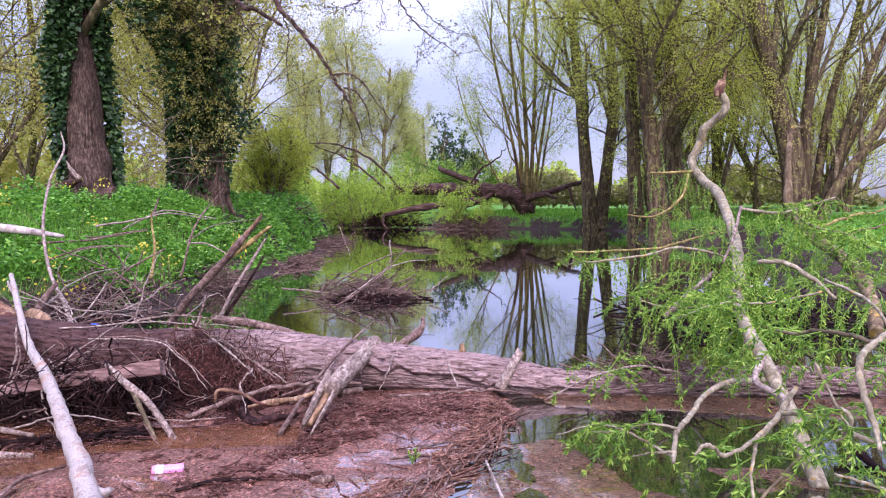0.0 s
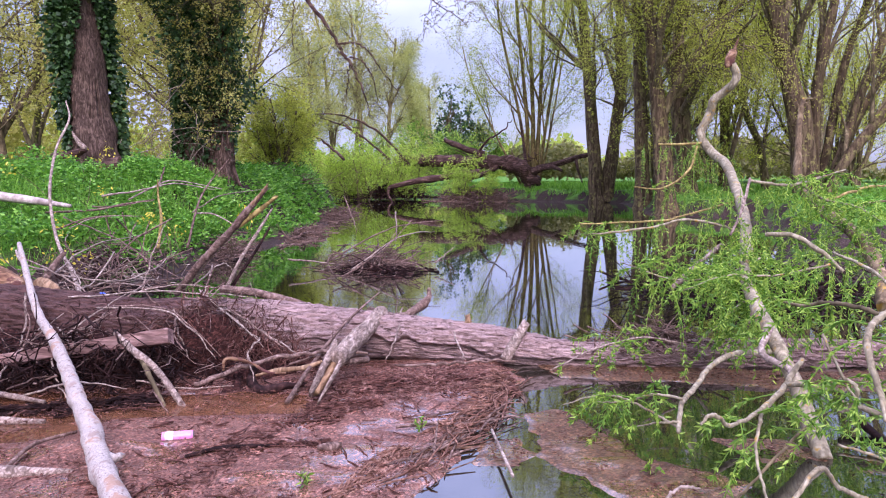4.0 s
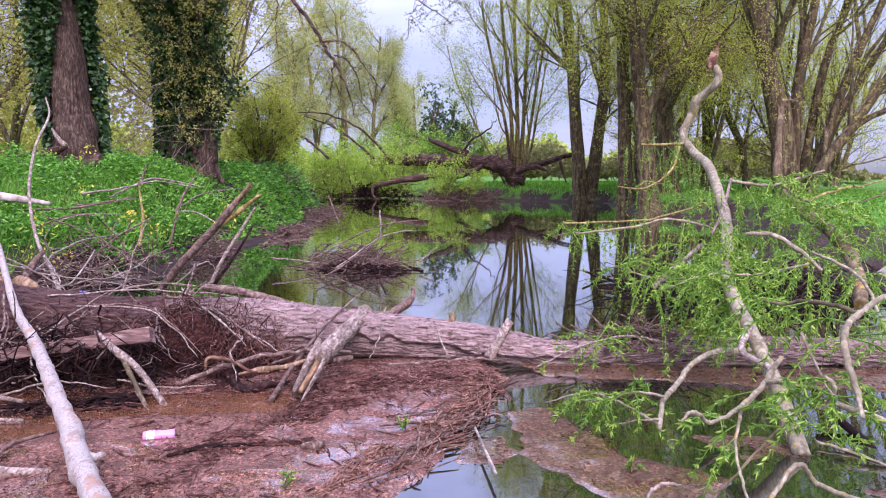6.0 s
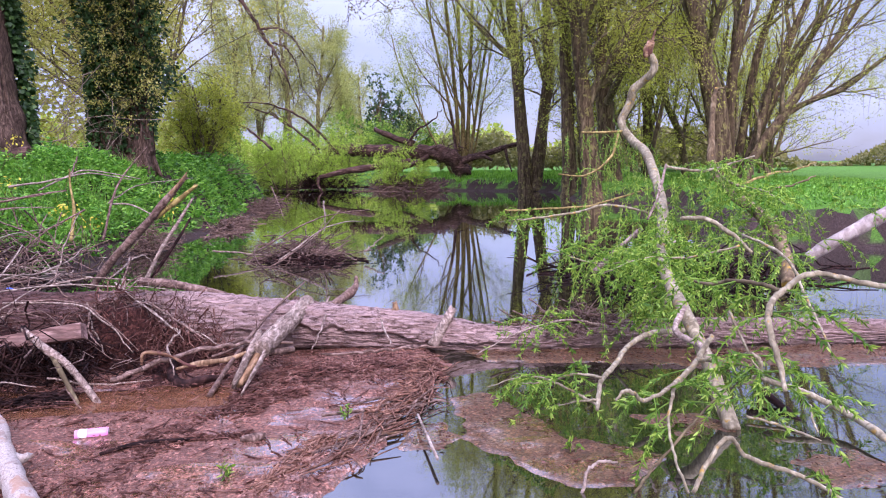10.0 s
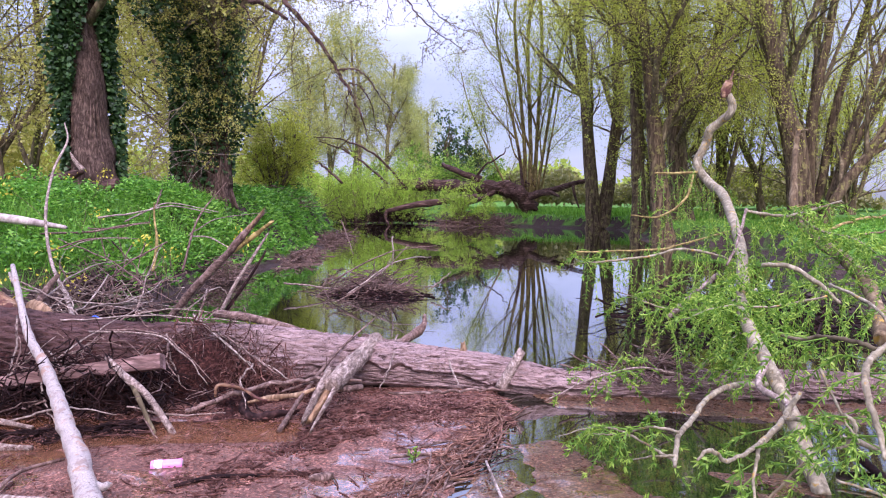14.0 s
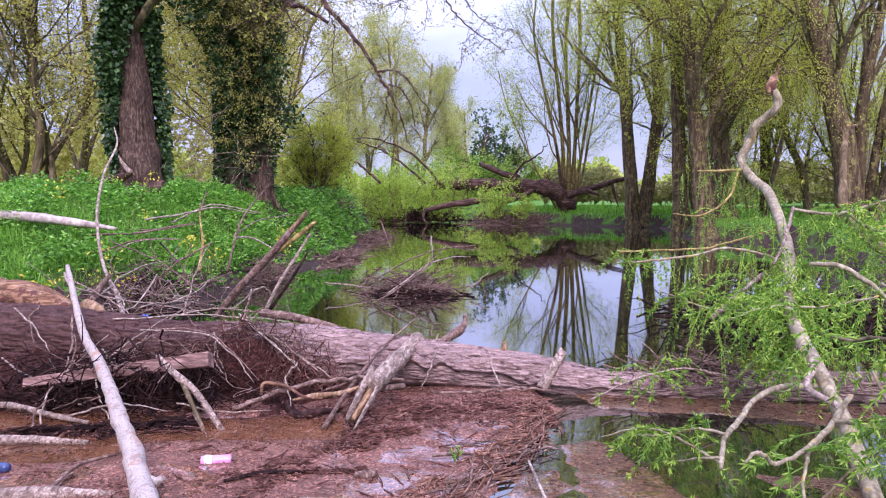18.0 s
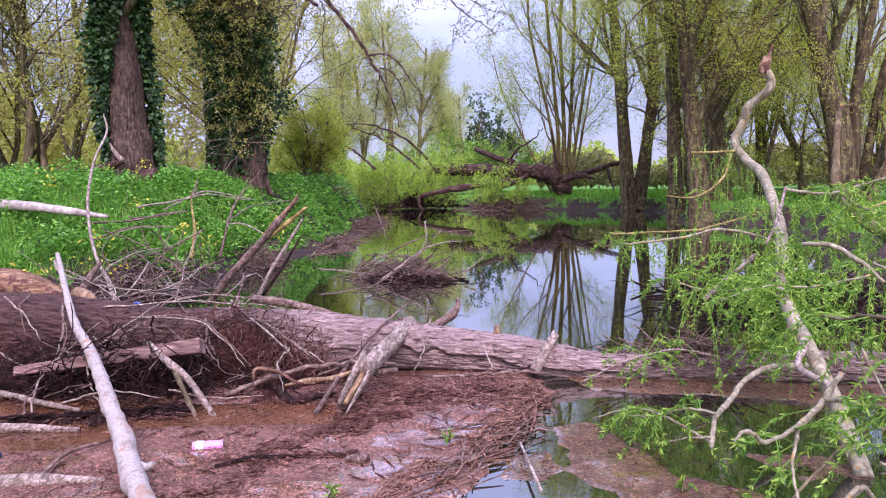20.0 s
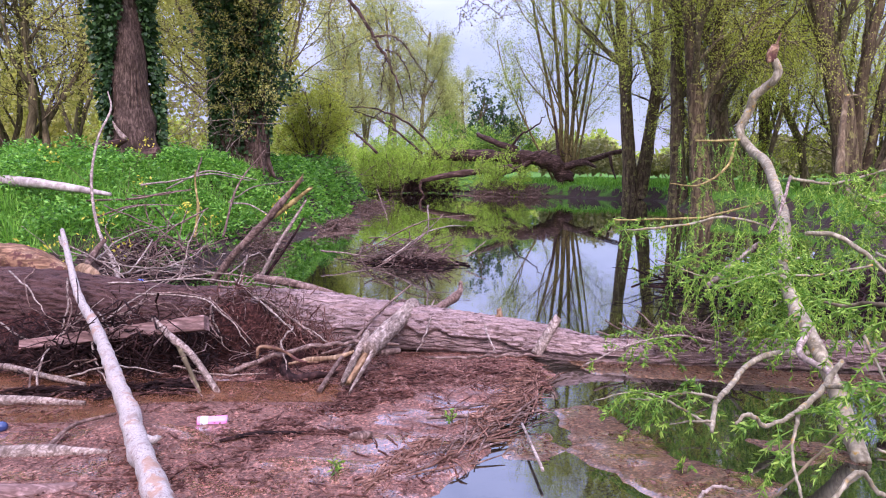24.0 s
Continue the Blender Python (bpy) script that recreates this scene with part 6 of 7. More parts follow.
solo("litter_chips", b, M_LITTER, "scattered bark chips and leaf scraps on silt", "litter", kind="stuff")
b = Buf()
for i in range(420):
    x0, y0 = rng.uniform(-3.0, 0.35), rng.uniform(2.3, 4.3)
    if inside_distance(np.array([x0]), np.array([y0]), MUD)[0] > -0.02:
        continue
    an, ln = rng.rand() * 6.28, rng.uniform(0.04, 0.16)
    d = np.array([math.cos(an), math.sin(an), 0]) * ln / 2
    c0 = np.array([x0, y0, 0.02 + 0.006 * rng.rand()])
    tube(b, [c0 - d, c0 + rng.normal(size=3) * 0.006 * (1, 1, 0), c0 + d], [0.003, 0.004, 0.002], 4, 4)
solo("litter_sticks", b, M_LITTER, "small broken sticks strewn over the silt", "litter", kind="stuff")

# ---- the broken willow ----
wil = thing("broken_willow", (1.55, 3, -0.008), "snapped grey willow limb propped over the water, in leaf", "fallen branch")
LIMB = [(1.51, 2.9, -0.005), (1.5, 3, 0.096), (1.5, 3.1, 0.205), (1.48, 3.3, 0.386), (1.53, 3.6, 0.471), (1.63, 4, 0.566), (1.83, 4.5, 0.721), (2.13, 5.3, 0.892), (2.4, 6.3, 1.21), (2.44, 6.7, 1.32), (2.39, 6.85, 1.44), (2.37, 6.9, 1.55), (2.41, 6.9, 1.64), (2.45, 6.9, 1.73), (2.46, 6.85, 1.84), (2.53, 6.8, 1.91), (2.58, 6.7, 1.98), (2.6, 6.7, 2.06), (2.56, 6.7, 2.15)]
b = Buf()
tube(b, LIMB, [0.036, 0.035, 0.033, 0.032, 0.032, 0.033, 0.035, 0.037, 0.039, 0.041, 0.042, 0.041, 0.039, 0.038, 0.039, 0.041, 0.040, 0.038, 0.037, 0.036, 0.035], 16, 200, 0.10, 9, 5)
wil_limb = part("limb", b, M_WILLOW, wil)
for pts, r in [([(2.53, 6.7, 2.13), (2.54, 6.7, 2.2), (2.56, 6.7, 2.26)], [0.042, 0.040, 0.034]), ([(2.57, 6.7, 2.21), (2.58, 6.7, 2.29), (2.6, 6.7, 2.36)], [0.018, 0.014, 0.006]), ([(2.51, 6.68, 2.12), (2.51, 6.68, 2.19), (2.52, 6.68, 2.23)], [0.026, 0.022, 0.012])]:
    b = Buf()
    tube(b, pts, r, 6, 8, 0.3, 15, 3, ragged=0.04)
    part("splinter", b, M_ORANGE, wil_limb, "raw snapped orange wood")
BR = [  # points, radii, material
    ([(1.4, 2.9, 0.414), (1.33, 2.85, 0.357), (1.29, 2.8, 0.337), (1.16, 2.65, 0.317), (1.02, 2.5, 0.312), (0.912, 2.4, 0.325), (0.862, 2.35, 0.367), (0.814, 2.3, 0.393), (0.78, 2.28, 0.371)], [0.014, 0.016, 0.017, 0.013, 0.011, 0.010, 0.010, 0.009, 0.006], 0),
    ([(1.33, 2.85, 0.333), (1.12, 2.6, 0.302), (1.03, 2.45, 0.23), (0.994, 2.3, 0.152), (0.993, 2.2, 0.084)], [0.012, 0.010, 0.008, 0.007, 0.006], 0),
    ([(1.29, 2.8, 0.344), (1.32, 2.7, 0.366), (1.34, 2.6, 0.379), (1.35, 2.55, 0.43), (1.37, 2.5, 0.437), (1.39, 2.5, 0.391), (1.36, 2.5, 0.345), (1.33, 2.5, 0.334)], [0.013, 0.012, 0.011, 0.010, 0.010, 0.010, 0.009, 0.006], 0),
    ([(1.64, 3.7, 0.237), (1.37, 3.5, 0.277), (1.18, 3.3, 0.262), (1.07, 3.15, 0.226), (0.945, 2.95, 0.215), (0.902, 2.85, 0.165), (0.88, 2.8, 0.148)], [0.022, 0.020, 0.018, 0.018, 0.016, 0.014, 0.010], 0),
    ([(0.945, 2.95, 0.23), (0.85, 3, 0.236), (0.74, 3.05, 0.188), (0.626, 3.1, 0.169)], [0.010, 0.008, 0.006, 0.003], 0),
    ([(0.898, 2.85, 0.148), (0.837, 2.95, 0.168), (0.74, 3.05, 0.198), (0.626, 3.1, 0.2), (0.475, 3.1, 0.153)], [0.010, 0.008, 0.007, 0.005, 0.003], 0),
    ([(0.902, 2.85, 0.172), (0.823, 2.9, 0.149), (0.765, 2.95, 0.116)], [0.008, 0.006, 0.003], 0),
    ([(1.74, 2.3, 0.712), (1.63, 2.35, 0.727), (1.55, 2.4, 0.749), (1.47, 2.4, 0.745), (1.41, 2.4, 0.702), (1.33, 2.35, 0.667), (1.29, 2.3, 0.625), (1.28, 2.25, 0.563), (1.28, 2.2, 0.494), (1.27, 2.15, 0.425)], [0.014, 0.014, 0.014, 0.014, 0.015, 0.016, 0.016, 0.015, 0.014, 0.010], 0),
    ([(1.41, 2.4, 0.689), (1.37, 2.5, 0.701), (1.32, 2.6, 0.697), (1.28, 2.7, 0.667), (1.23, 2.8, 0.677)], [0.013, 0.012, 0.012, 0.010, 0.005], 2),
    ([(1.06, 2.3, 0.032), (1.12, 2.35, 0.096), (1.2, 2.4, 0.159), (1.25, 2.42, 0.163), (1.29, 2.4, 0.109), (1.38, 2.35, 0.085), (1.49, 2.3, 0.047), (1.56, 2.2, 0.006)], [0.010, 0.012, 0.012, 0.012, 0.012, 0.012, 0.011, 0.008], 0),
    ([(0.706, 2.4, -0.006), (0.734, 2.43, 0.062), (0.786, 2.45, 0.088), (0.854, 2.47, 0.073)], [0.009, 0.009, 0.008, 0.005], 1),
    ([(0.853, 2.3, 0.039), (0.96, 2.4, 0.078), (1.1, 2.5, 0.145), (1.27, 2.6, 0.243), (1.39, 2.6, 0.317)], [0.006, 0.007, 0.007, 0.006, 0.004], 2),
    ([(1.8, 3.3, 0.081), (1.85, 3.1, 0.012), (1.85, 2.85, -0.025), (1.8, 2.6, -0.029)], [0.028, 0.028, 0.025, 0.015], 3),
    ([(1.74, 3.2, 0.137), (1.87, 3.05, 0.118), (1.98, 2.9, 0.076), (1.98, 2.6, 0.056)], [0.018, 0.02, 0.022, 0.024], 0),
    ([(1.62, 3, 0.019), (1.73, 2.9, 0.008), (1.81, 2.75, -0.002)], [0.009, 0.009, 0.007], 0),
    ([(1.85, 2.9, 0.097), (1.8, 2.8, 0.062), (1.79, 2.75, 0.035)], [0.008, 0.008, 0.005], 0),
    ([(1.75, 4.3, 0.392), (1.54, 4.2, 0.256), (1.44, 4.2, 0.153)], [0.014, 0.014, 0.012], 0),
    ([(1.64, 3.9, 0.479), (1.56, 3.8, 0.341), (1.46, 3.7, 0.271)], [0.010, 0.012, 0.010], 4),
    ([(0.923, 5.2, 0.795), (1.24, 5.3, 0.798), (1.59, 5.4, 0.806), (1.79, 5.6, 0.828), (2.34, 6, 0.923)], [0.008, 0.010, 0.013, 0.012, 0.010], 5),
    ([(0.779, 4.6, 0.763), (1.04, 4.6, 0.786), (1.33, 4.7, 0.814), (1.55, 4.8, 0.851), (1.79, 4.8, 0.81), (1.97, 4.8, 0.746)], [0.006, 0.010, 0.012, 0.013, 0.012, 0.008], 0),
    ([(1.5, 4.9, 0.372), (1.67, 5, 0.489), (1.95, 5.2, 0.646)], [0.028, 0.028, 0.026], 4),
    ([(1.95, 4.5, 0.778), (2.07, 4.4, 0.778), (2.19, 4.3, 0.693), (2.27, 4.2, 0.585)], [0.018, 0.022, 0.022, 0.016], 0),
    ([(2.1, 4, 0.719), (2.14, 3.8, 0.677), (2.15, 3.6, 0.612), (2.12, 3.4, 0.472), (2.08, 3.2, 0.351), (2.01, 3, 0.275)], [0.012, 0.013, 0.012, 0.010, 0.008, 0.005], 0),
    ([(2.41, 6.85, 1.45), (2.15, 6.8, 1.43), (1.91, 6.7, 1.43)], [0.022, 0.018, 0.012], 5),
    ([(2.32, 6.85, 1.42), (2.2, 6.7, 1.19), (1.91, 6.5, 1.03), (1.62, 6.4, 1.04)], [0.018, 0.017, 0.014, 0.008], 5),
    ([(1.88, 4.6, 1.12), (1.75, 4.4, 0.921), (1.65, 4.3, 0.792)], [0.014, 0.013, 0.010], 4),
    ([(1.88, 4.6, 1.11), (2.14, 4.7, 1.08), (2.3, 4.8, 1.09), (2.7, 5, 1.18)], [0.013, 0.014, 0.014, 0.008], 0),
    ([(2.35, 4.9, 1.08), (2.4, 4.7, 0.986), (2.5, 4.5, 0.946), (2.59, 4.4, 0.863)], [0.012, 0.012, 0.010, 0.006], 0),
    ([(1.45, 3.3, 0.449), (1.37, 3.2, 0.365), (1.43, 3.1, 0.324), (1.45, 3.05, 0.299)], [0.02, 0.022, 0.02, 0.015], 1),
    ([(1.31, 2.6, 0.587), (1.36, 2.5, 0.414), (1.37, 2.45, 0.391)], [0.008, 0.007, 0.004], 0),
    ([(1.03, 4.4, 0.618), (1.36, 4.3, 0.521), (1.67, 4.2, 0.6), (1.79, 4.2, 0.667)], [0.004, 0.007, 0.008, 0.009], 0),
    ([(1.23, 3.9, 0.517), (1.49, 3.9, 0.609), (1.74, 3.9, 0.606), (2.03, 3.9, 0.666)], [0.005, 0.007, 0.009, 0.010], 0),
    ([(0.494, 3.6, 0.166), (0.769, 3.8, 0.23), (1.07, 4, 0.241), (1.34, 4.1, 0.179)], [0.004, 0.008, 0.009, 0.010], 4),
]
BR_MAT = [M_WILLOW, M_TWIG_PALE, M_LIMB, M_ROOT, M_DRIFT, M_LICHEN]
for i, (pts, r, m) in enumerate(BR):
    b = Buf()
    tube(b, pts, [0.68 * v for v in r], 9, 8 * len(pts), 0.14, 24, i, wobble=0.003)
    part("branch", b, BR_MAT[m], wil)

old = thing("old_limb", (2.34, 3.9, 0.484), "brown rotting willow limb slanting down to the log", "fallen branch")
b = Buf()
tube(b, [(2.76, 5.75, 1.74), (2.71, 5.7, 1.58), (2.66, 5.6, 1.31), (2.64, 5.5, 1.07), (2.66, 5.2, 0.893), (2.64, 4.8, 0.781), (2.54, 4.4, 0.674), (2.43, 4.1, 0.546), (2.33, 3.9, 0.438)], [0.014, 0.022, 0.026, 0.03, 0.04, 0.043, 0.043, 0.04, 0.036], 12, 70, 0.2, 9, 51, ragged=0.03)
part("limb", b, M_OCHRE, old)
for pts, r in [([(2.73, 5.72, 1.67), (2.77, 5.7, 1.72), (2.83, 5.7, 1.75)], [0.02, 0.014, 0.006]), ([(2.71, 5.7, 1.63), (2.66, 5.7, 1.74), (2.61, 5.7, 1.79)], [0.012, 0.009, 0.004]),
               ([(2.67, 5.3, 0.93), (2.99, 5.5, 1.01), (3.43, 5.8, 1.06), (3.83, 6, 1.13)], [0.02, 0.018, 0.015, 0.008]), ([(2.68, 5.2, 0.872), (3.1, 5.4, 0.923), (3.57, 5.6, 1.02)], [0.016, 0.014, 0.010])]:
    b = Buf()
    tube(b, pts, [0.6 * v for v in r], 8, 24, 0.2, 14, 6, wobble=0.015)
    part("branch", b, M_OCHRE if len(pts) == 3 and r[0] < 0.0201 else M_LICHEN, old)
stick("pale_log", [(4.04, 6.4, 0.233), (4.24, 6.3, 0.403), (4.59, 6.2, 0.628), (5.02, 6.1, 0.875)], [0.05, 0.06, 0.065, 0.07], M_BIRCH, "pale bare log lying against the soil bank", 14, 0.12, 8, 52, category="log", n=30)

# leafy willow shoots
rng = np.random.RandomState(5)
anchors = []
for i, (pts, r, m) in enumerate(BR):
    if m in (1, 3):
        continue
    c = curve_points(pts, 12)
    anchors += [(c[j], 1.0) for j in range(1, 12)]
c = curve_points(LIMB, 60)
anchors += [(c[j], 1.3) for j in range(8, 40)]
rest, made = Buf(), 0
for i in range(1700):
    if i % 12 < 11:
        p, k = anchors[rng.randint(len(anchors))]
    else:
        # withies at the back of the thicket
        p, k = np.array([rng.uniform(1.3, 3.4), rng.uniform(3.9, 5.4), rng.uniform(0.45, 1.0)]), 1.4
    p = np.array(p)
    if fbm(p[None] * 3.4, 77, 2)[0] + 0.25 * rng.rand() < (0.16 if p[1] < 3.6 else 0.26):
        continue
    if (p[2] < 0.16 and rng.rand() < 0.8) or (p[1] < 2.9 and rng.rand() < 0.72) or (p[0] < 1.0 and p[2] < 0.24 and rng.rand() < 0.65):
        continue
    ln = rng.uniform(0.08, 0.34) * k
    a = rng.rand() * 6.28
    d = np.array([math.cos(a), math.sin(a) * 0.8, rng.uniform(-0.5, 0.55)])
    tip = p + d * ln + np.array([0, 0, -0.45 * ln])
    tip[2] = max(tip[2], 0.04)
    path = curve_points([p, (p + tip) / 2 + np.array([0, 0, 0.18 * ln]), tip], 10)
    foliage = Buf() if made < 300 else rest
    tube(foliage, path, [0.0030, 0.0013], 4, 8)
    # blades in rosettes along the outer part of the shoot, fullest at its tip
    nodes = max(3, int(ln / 0.021))
    s = np.r_[np.repeat(np.linspace(0.30, 0.97, nodes), 4), np.full(7, 0.985)] * 8.99
    m = len(s)
    j = s.astype(int)
    f = (s - j)[:, None]
    at = path[j] * (1 - f) + path[j + 1] * f
    al = unit(path[j + 1] - path[j]) * 0.9 + unit(rng.normal(size=(m, 3))) * 0.95 + np.array([0, 0, -0.15])
    leaves(foliage, at, al, rng.uniform(0.014, 0.040, m), rng.uniform(0.005, 0.0098, m), rng, 0.4, True)
    made += 1
    if foliage is not rest:
        part("leafy_shoot", foliage, M_LEAF_WILLOW, wil, "fresh bright green narrow willow leaves" if made == 1 else "")
# withies that hang from the higher boughs
high = [p for p, k in anchors if p[2] > 0.45 and p[1] > 3.0]
for i in range(230):
    p = np.array(high[rng.randint(len(high))]) + rng.normal(size=3) * (0.10, 0.10, 0.02)
    ln = min(rng.uniform(0.15, 0.5), p[2] - 0.08)
    side = rng.normal(size=3) * (0.22, 0.22, 0) * ln
    path = curve_points([p, p + side * 0.7 + (0, 0, -0.35 * ln), p + side + (0, 0, -ln)], 10)
    tube(rest, path, [0.0022, 0.0011], 3, 6)
    s = np.repeat(np.linspace(0.15, 1.0, max(4, int(ln / 0.022))), 3) * 8.99
    m, j = len(s), s.astype(int)
    f = (s - j)[:, None]
    al = np.array([0, 0, -0.75]) + unit(rng.normal(size=(m, 3)) * (1, 1, 0.4)) * 0.8
    leaves(rest, path[j] * (1 - f) + path[j + 1] * f, al, rng.uniform(0.014, 0.040, m), rng.uniform(0.0045, 0.0085, m), rng, 0.4, True)
tagged(part("foliage", rest, M_LEAF_WILLOW, wil), kind="stuff")

# ---- overhanging bough ----
over = thing("overhanging_bough", (-1.79, 6.5, 3.58), "bare budding bough hanging into view from above", "branch")
rng = np.random.RandomState(15)
buds = Buf()
for pts, r in [([(-2.82, 7.5, 4.19), (-2.08, 7.2, 3.19), (-1.84, 7.1, 3.06), (-1.57, 7, 2.88)], [0.05, 0.04, 0.036, 0.025]), ([(-2.19, 7, 4.19), (-1.62, 6.9, 3.1), (-1.46, 6.9, 2.9), (-1.23, 6.9, 2.63), (-1.06, 6.9, 2.35), (-0.952, 6.9, 2.17), (-0.832, 6.9, 1.9), (-0.78, 6.9, 1.71)], [0.045, 0.036, 0.034, 0.03, 0.026, 0.02, 0.012, 0.005]),
               ([(-1.08, 6.9, 2.38), (-0.916, 6.9, 2.39), (-0.772, 6.9, 2.3), (-0.666, 6.9, 2.14), (-0.479, 6.9, 1.89)], [0.018, 0.014, 0.012, 0.010, 0.004]), ([(-0.973, 6.9, 2.26), (-0.854, 6.9, 2.22), (-0.748, 6.9, 2.06), (-0.697, 6.9, 1.81)], [0.014, 0.012, 0.009, 0.004]),
               ([(-0.973, 6.9, 2.22), (-0.993, 6.9, 2), (-1.02, 6.9, 1.76)], [0.012, 0.009, 0.004]), ([(-1.57, 6.9, 3.05), (-1.49, 6.9, 2.78), (-1.51, 6.9, 2.49), (-1.48, 6.9, 2.25)], [0.012, 0.009, 0.006, 0.003]),
               ([(-0.742, 6.6, 3.6), (-0.418, 6.6, 3), (-0.241, 6.6, 2.77), (0.041, 6.6, 2.57), (0.143, 6.6, 2.49)], [0.016, 0.013, 0.010, 0.006, 0.003]), ([(-0.747, 6.6, 3.31), (-0.572, 6.6, 3), (-0.591, 6.6, 2.7)], [0.008, 0.006, 0.003]),
               ([(-0.439, 6.6, 3.4), (-0.188, 6.6, 2.9), (0.067, 6.6, 2.72), (0.221, 6.6, 2.69)], [0.010, 0.008, 0.005, 0.003]), ([(-0.113, 6.6, 2.7), (-0.232, 6.6, 2.57), (-0.254, 6.6, 2.44)], [0.006, 0.004, 0.002]), ([(-0.44, 6.6, 3.3), (-0.751, 6.6, 3), (-1.11, 6.6, 2.86)], [0.010, 0.007, 0.003]),
               ([(-0.751, 6.6, 3), (-0.958, 6.6, 2.93), (-1.16, 6.6, 2.96)], [0.006, 0.004, 0.002]), ([(-2, 7, 3), (-1.84, 7, 2.75), (-1.68, 7, 2.65)], [0.012, 0.008, 0.004])]:
    b = Buf()
    c, _ = tube(b, pts, [0.62 * v for v in r], 7, 10 * len(pts), 0.1, 16, 3, wobble=0.012)
    part("branch", b, M_FALLEN, over)
    for j in range(6, len(c) - 1, 3):
        for _ in range(2):
            a = rng.normal(size=3) * (1, 1, 0.6)
            ln = rng.uniform(0.06, 0.28)
            e = c[j] + unit(a + np.array([0, 0, -0.4])) * ln
            tube(buds, [c[j], (c[j] + e) / 2 + rng.normal(size=3) * 0.02, e], [0.003, 0.0022, 0.0012], 3, 5)
            m = 5
            at = c[j] + (e - c[j]) * rng.uniform(0.3, 1, (m, 1)) + rng.normal(size=(m, 3)) * 0.012
            leaves(buds, at, rng.normal(size=(m, 3)), rng.uniform(0.015, 0.03, m), rng.uniform(0.010, 0.018, m), rng)
tagged(part("budding_spray", buds, M_BUD, over), kind="stuff")

# ---- herbs, grass, sprigs ----
def scatter(seed, n, box, low, high):
    rng = np.random.RandomState(seed)
    x, y = rng.uniform(box[0], box[1], n), rng.uniform(box[2], box[3], n)
    z = ground_at(x, y)
    keep = (z > low) & (z < high)
    return rng, x[keep], y[keep], z[keep]


def herbs(name, seed, n, box, size, tall, label, material, low=0.22):
    """Tufts of leaflets, in clumps that differ in height."""
    rng, x, y, z = scatter(seed, n, box, low, 5)
    clump = fbm(np.stack([x * 2.4, y * 2.4, x * 0], 1), seed, 3)
    h = tall * np.clip(0.5 + 0.9 * clump, 0.08, 1.4) * np.sqrt(rng.rand(len(x)))
    a = rng.rand(len(x)) * 6.28
    d = np.stack([np.cos(a), np.sin(a), rng.uniform(-0.2, 0.7, len(x))], 1)
    b = Buf()
    leaves(b, np.stack([x, y, z + h], 1), d, size * rng.uniform(0.5, 1.3, len(x)), size * rng.uniform(0.3, 0.6, len(x)), rng, 0.4)
    return solo(name, b, material, label, "plants", kind="stuff")


def grass(name, seed, n, box, tall, label, width=0.008, low=0.2, high=5):
    rng, x, y, z = scatter(seed, n, box, low, high)
    d = rng.normal(size=(len(x), 3)) * (0.35, 0.35, 0) + np.array([0, 0, 1.0])
    b = Buf()
    leaves(b, np.stack([x, y, z - 0.02], 1), d, tall * rng.uniform(0.4, 1.3, len(x)), width * rng.uniform(0.7, 1.4, len(x)), rng, 0.2)
    return solo(name, b, M_GRASS, label, "grass", kind="stuff")


herbs("bank_herbs", 201, 95000, (-7.5, -2.8, 4.6, 11), 0.055, 0.36, "lush green herbs and nettles on the bank", M_HERB)
herbs("bank_herbs", 202, 85000, (-8.5, -2.6, 10, 20), 0.08, 0.26, "thick green herbs round the ivy trees", M_HERB)
herbs("bank_herbs", 203, 30000, (-10, -3.0, 16, 31), 0.13, 0.34, "green herbs towards the bush", M_HERB, 0.06)
herbs("bank_herbs", 208, 9000, (-3.7, -2.6, 7.5, 17), 0.09, 0.22, "herbs spilling over the bank's edge", M_HERB, 0.05)
herbs("bank_herbs", 204, 9000, (4.2, 10, 8.6, 20), 0.07, 0.10, "short herbs on the right bank", M_HERB, 0.50)
grass("bank_grass", 205, 16000, (-7, -3.3, 4.8, 12), 0.30, "long grass among the herbs")
grass("meadow_grass", 206, 45000, (4.3, 14, 8.6, 24), 0.11, "bright mown-looking meadow grass", 0.016, 0.50)
grass("meadow_grass", 207, 30000, (1, 13, 24, 42), 0.2, "bright grass on the far bank", 0.04, 0.25)
rng = np.random.RandomState(33)
for i in range(64):
    x0, y0 = rng.uniform(-4.8, -2.9), rng.uniform(5.8, 10.5)
    z0 = max(float(ground_at(x0, y0)[0]), 0.1) - 0.02
    d = np.array([rng.normal() * 0.5, rng.normal() * 0.3, 0.8])
    o = np.array([x0, y0, z0])
    e = o + d * rng.uniform(0.25, 0.75)
    sp = thing("sprig", o, "slim bank shoot with bright yellow leaves" if i % 3 == 0 else "slim bare bank shoot", "plant", "bank shoots")
    b = Buf()
    tube(b, [o, (o + e) / 2 + rng.normal(size=3) * 0.05, e], [0.006, 0.004, 0.002], 4, 7)
    part("stem", b, M_LIMB, sp)
    if i % 3 == 0:
        b, m = Buf(), rng.randint(8, 20)
        leaves(b, e + rng.normal(size=(m, 3)) * 0.06, rng.normal(size=(m, 3)), 0.052 * rng.uniform(0.6, 1.2, m), 0.024, rng)
        part("foliage", b, M_YELLOW, sp, "bright yellow leaves")

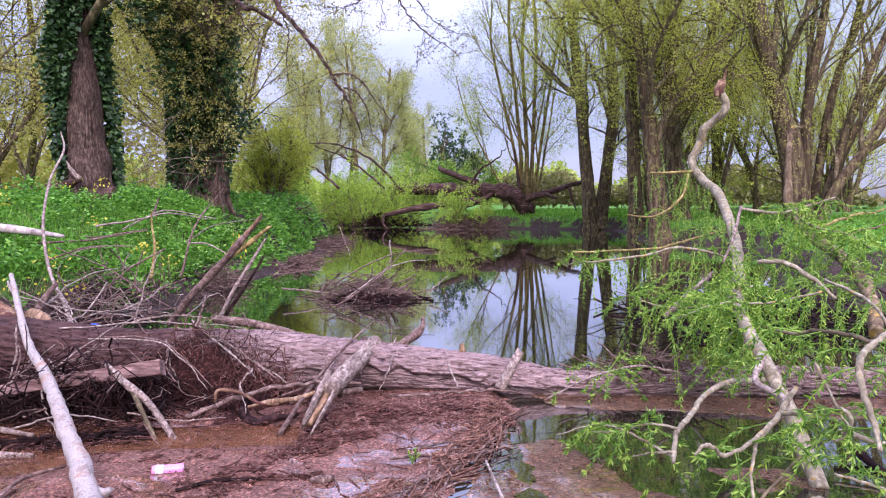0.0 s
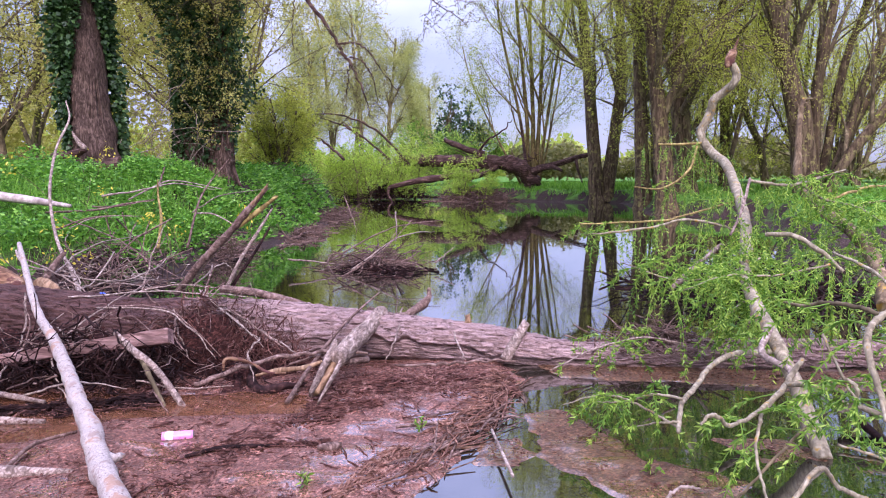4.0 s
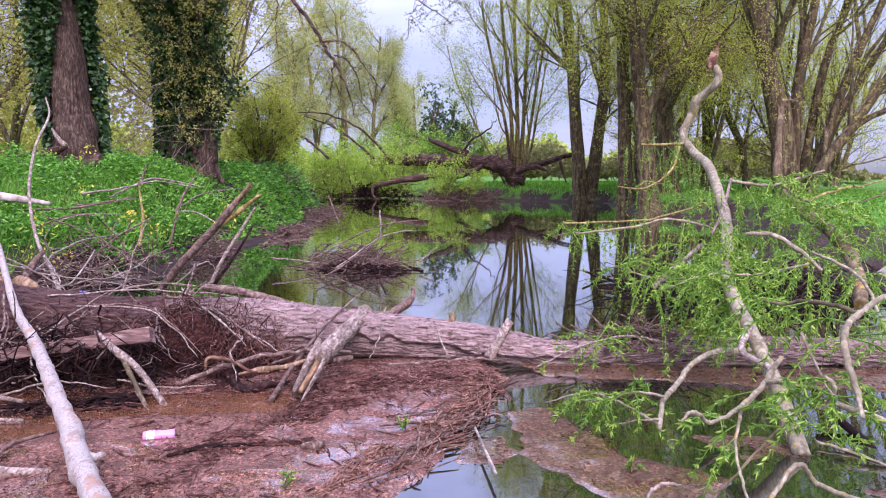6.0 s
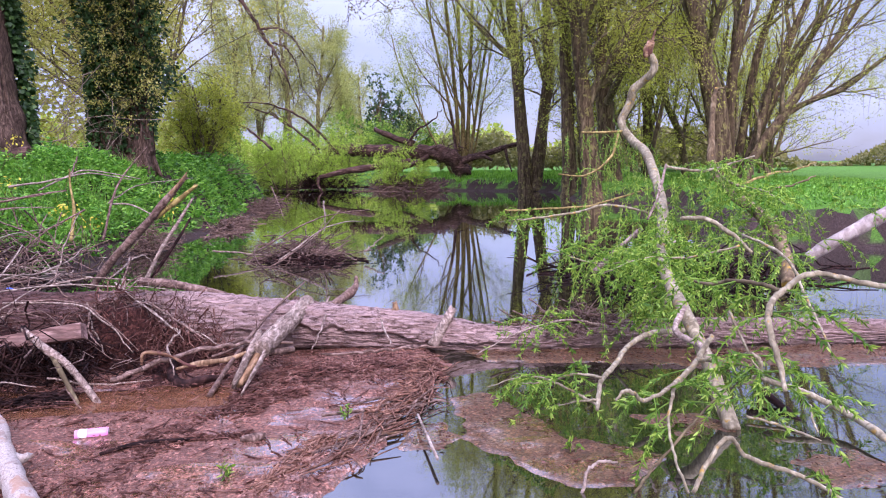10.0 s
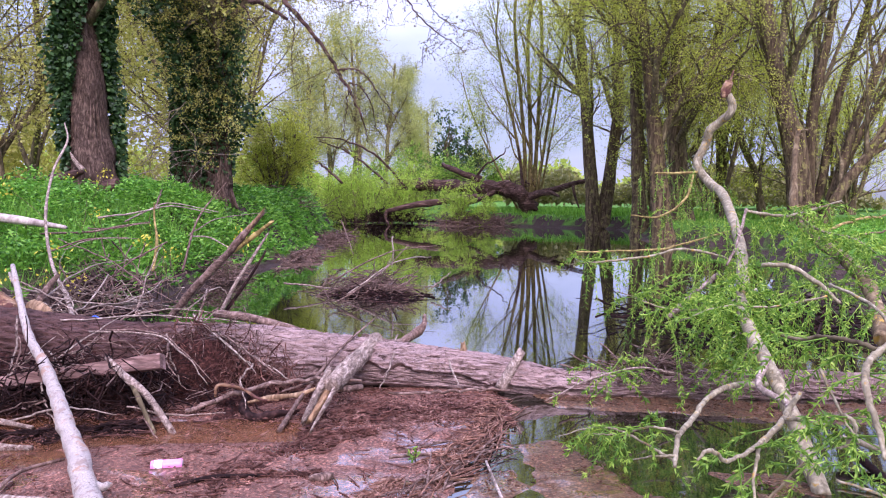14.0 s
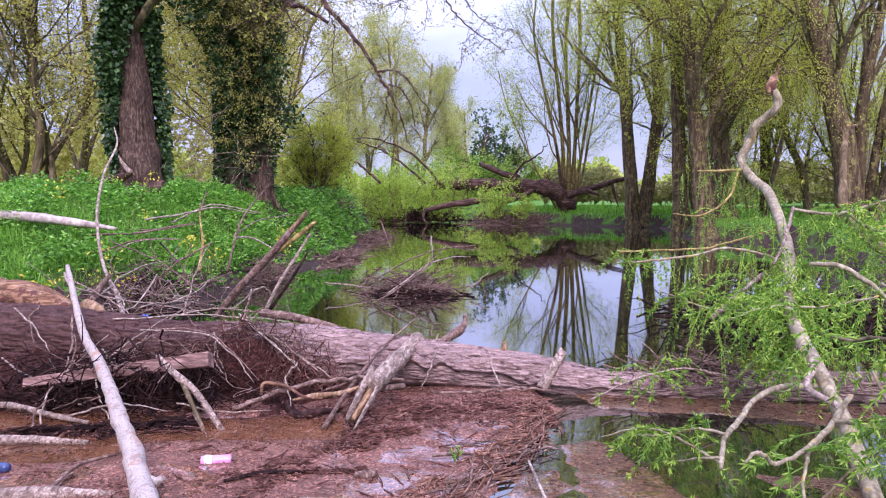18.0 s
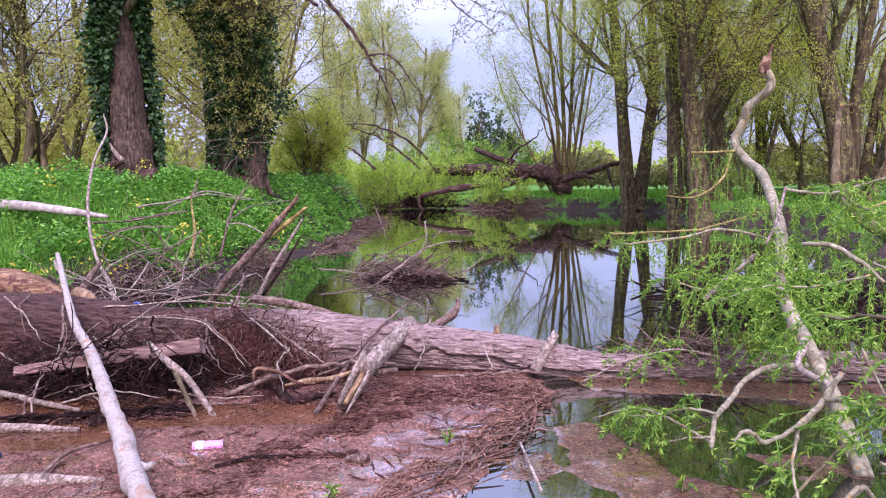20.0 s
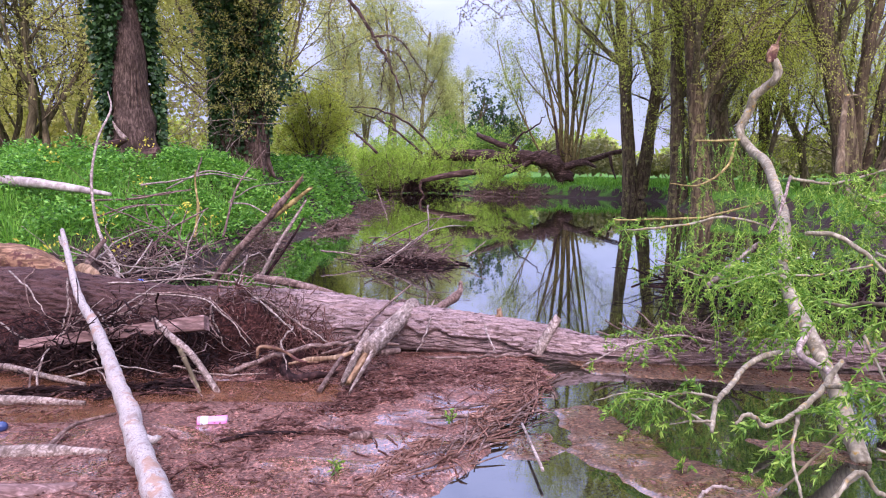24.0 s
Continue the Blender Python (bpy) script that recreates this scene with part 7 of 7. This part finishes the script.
rng = np.random.RandomState(51)
for o in [(0.751, 2.716, 0.01), (-0.549, 2.594, 0.01), (0.652, 3.209, 0.01), (0.755, 3.51, 0.01), (-0.134, 3.151, 0.02)]:
    o = np.array(o)
    sp = thing("seedling", o, "small fresh green seedling on silt and scum", "plant", "seedlings")
    b, f = Buf(), Buf()
    for _ in range(4):
        e = o + np.array([rng.normal() * 0.03, rng.normal() * 0.03, rng.uniform(0.03, 0.09)])
        tube(b, [o, (o + e) / 2 + rng.normal(size=3) * 0.006, e], [0.002, 0.0015, 0.001], 4, 5)
        m = 9
        leaves(f, o + (e - o) * rng.uniform(0.3, 1, (m, 1)), rng.normal(size=(m, 3)) + np.array([0, 0, 0.4]), rng.uniform(0.015, 0.035, m), rng.uniform(0.006, 0.011, m), rng, 0.3, True)
    part("stem", b, M_LIMB, sp)
    part("foliage", f, M_LEAF_WILLOW, sp)

# ---- hedge and distant woods ----
def wood_band(name, seed, n, fn, size, label, material):
    rng = np.random.RandomState(seed)
    at = fn(rng, n)
    b = Buf()
    leaves(b, at, rng.normal(size=(n, 3)), size * rng.uniform(0.5, 1.4, n), size * rng.uniform(0.4, 0.9, n), rng, 0.5)
    return solo(name, b, material, label, "trees", kind="stuff")


def ring_wood(r0, r1, tall, a0, a1, west=0.0):
    def fn(rng, n):
        a = rng.uniform(a0, a1, n)
        r = rng.uniform(r0, r1, n)
        top = tall * (0.55 + 0.45 * fbm(np.stack([np.cos(a) * 9, np.sin(a) * 9, a * 0], 1), 5)) * (1 - west * step(-a, 0.44, 0.56))
        return np.stack([np.sin(a) * r, np.cos(a) * r, 1.0 + top * rng.rand(n) ** 0.8], 1)
    return fn


wood_band("distant_woods", 301, 26000, ring_wood(75, 95, 7, -1.2, 0.3), 0.75, "soft distant spring woods", M_LEAF_FAR)
wood_band("distant_hedge", 302, 26000, ring_wood(55, 60, 2.6, 0.28, 1.3), 0.26, "low hedge beyond the meadow", M_THICKET)
wood_band("thicket", 303, 45000, ring_wood(26, 36, 12, -1.2, -0.26, 0.5), 0.22, "tangled golden-green thicket behind the ivy trees", M_LEAF_GOLD)
wood_band("far_thicket", 305, 15000, ring_wood(40, 47, 3.2, 0.08, 0.55), 0.3, "brown-green thicket behind the far willows", M_THICKET)
wood_band("woods_behind", 304, 9000, ring_wood(30, 45, 10, 1.3, 5.08), 1.0, "woods behind the pond's near side", M_LEAF_FAR)
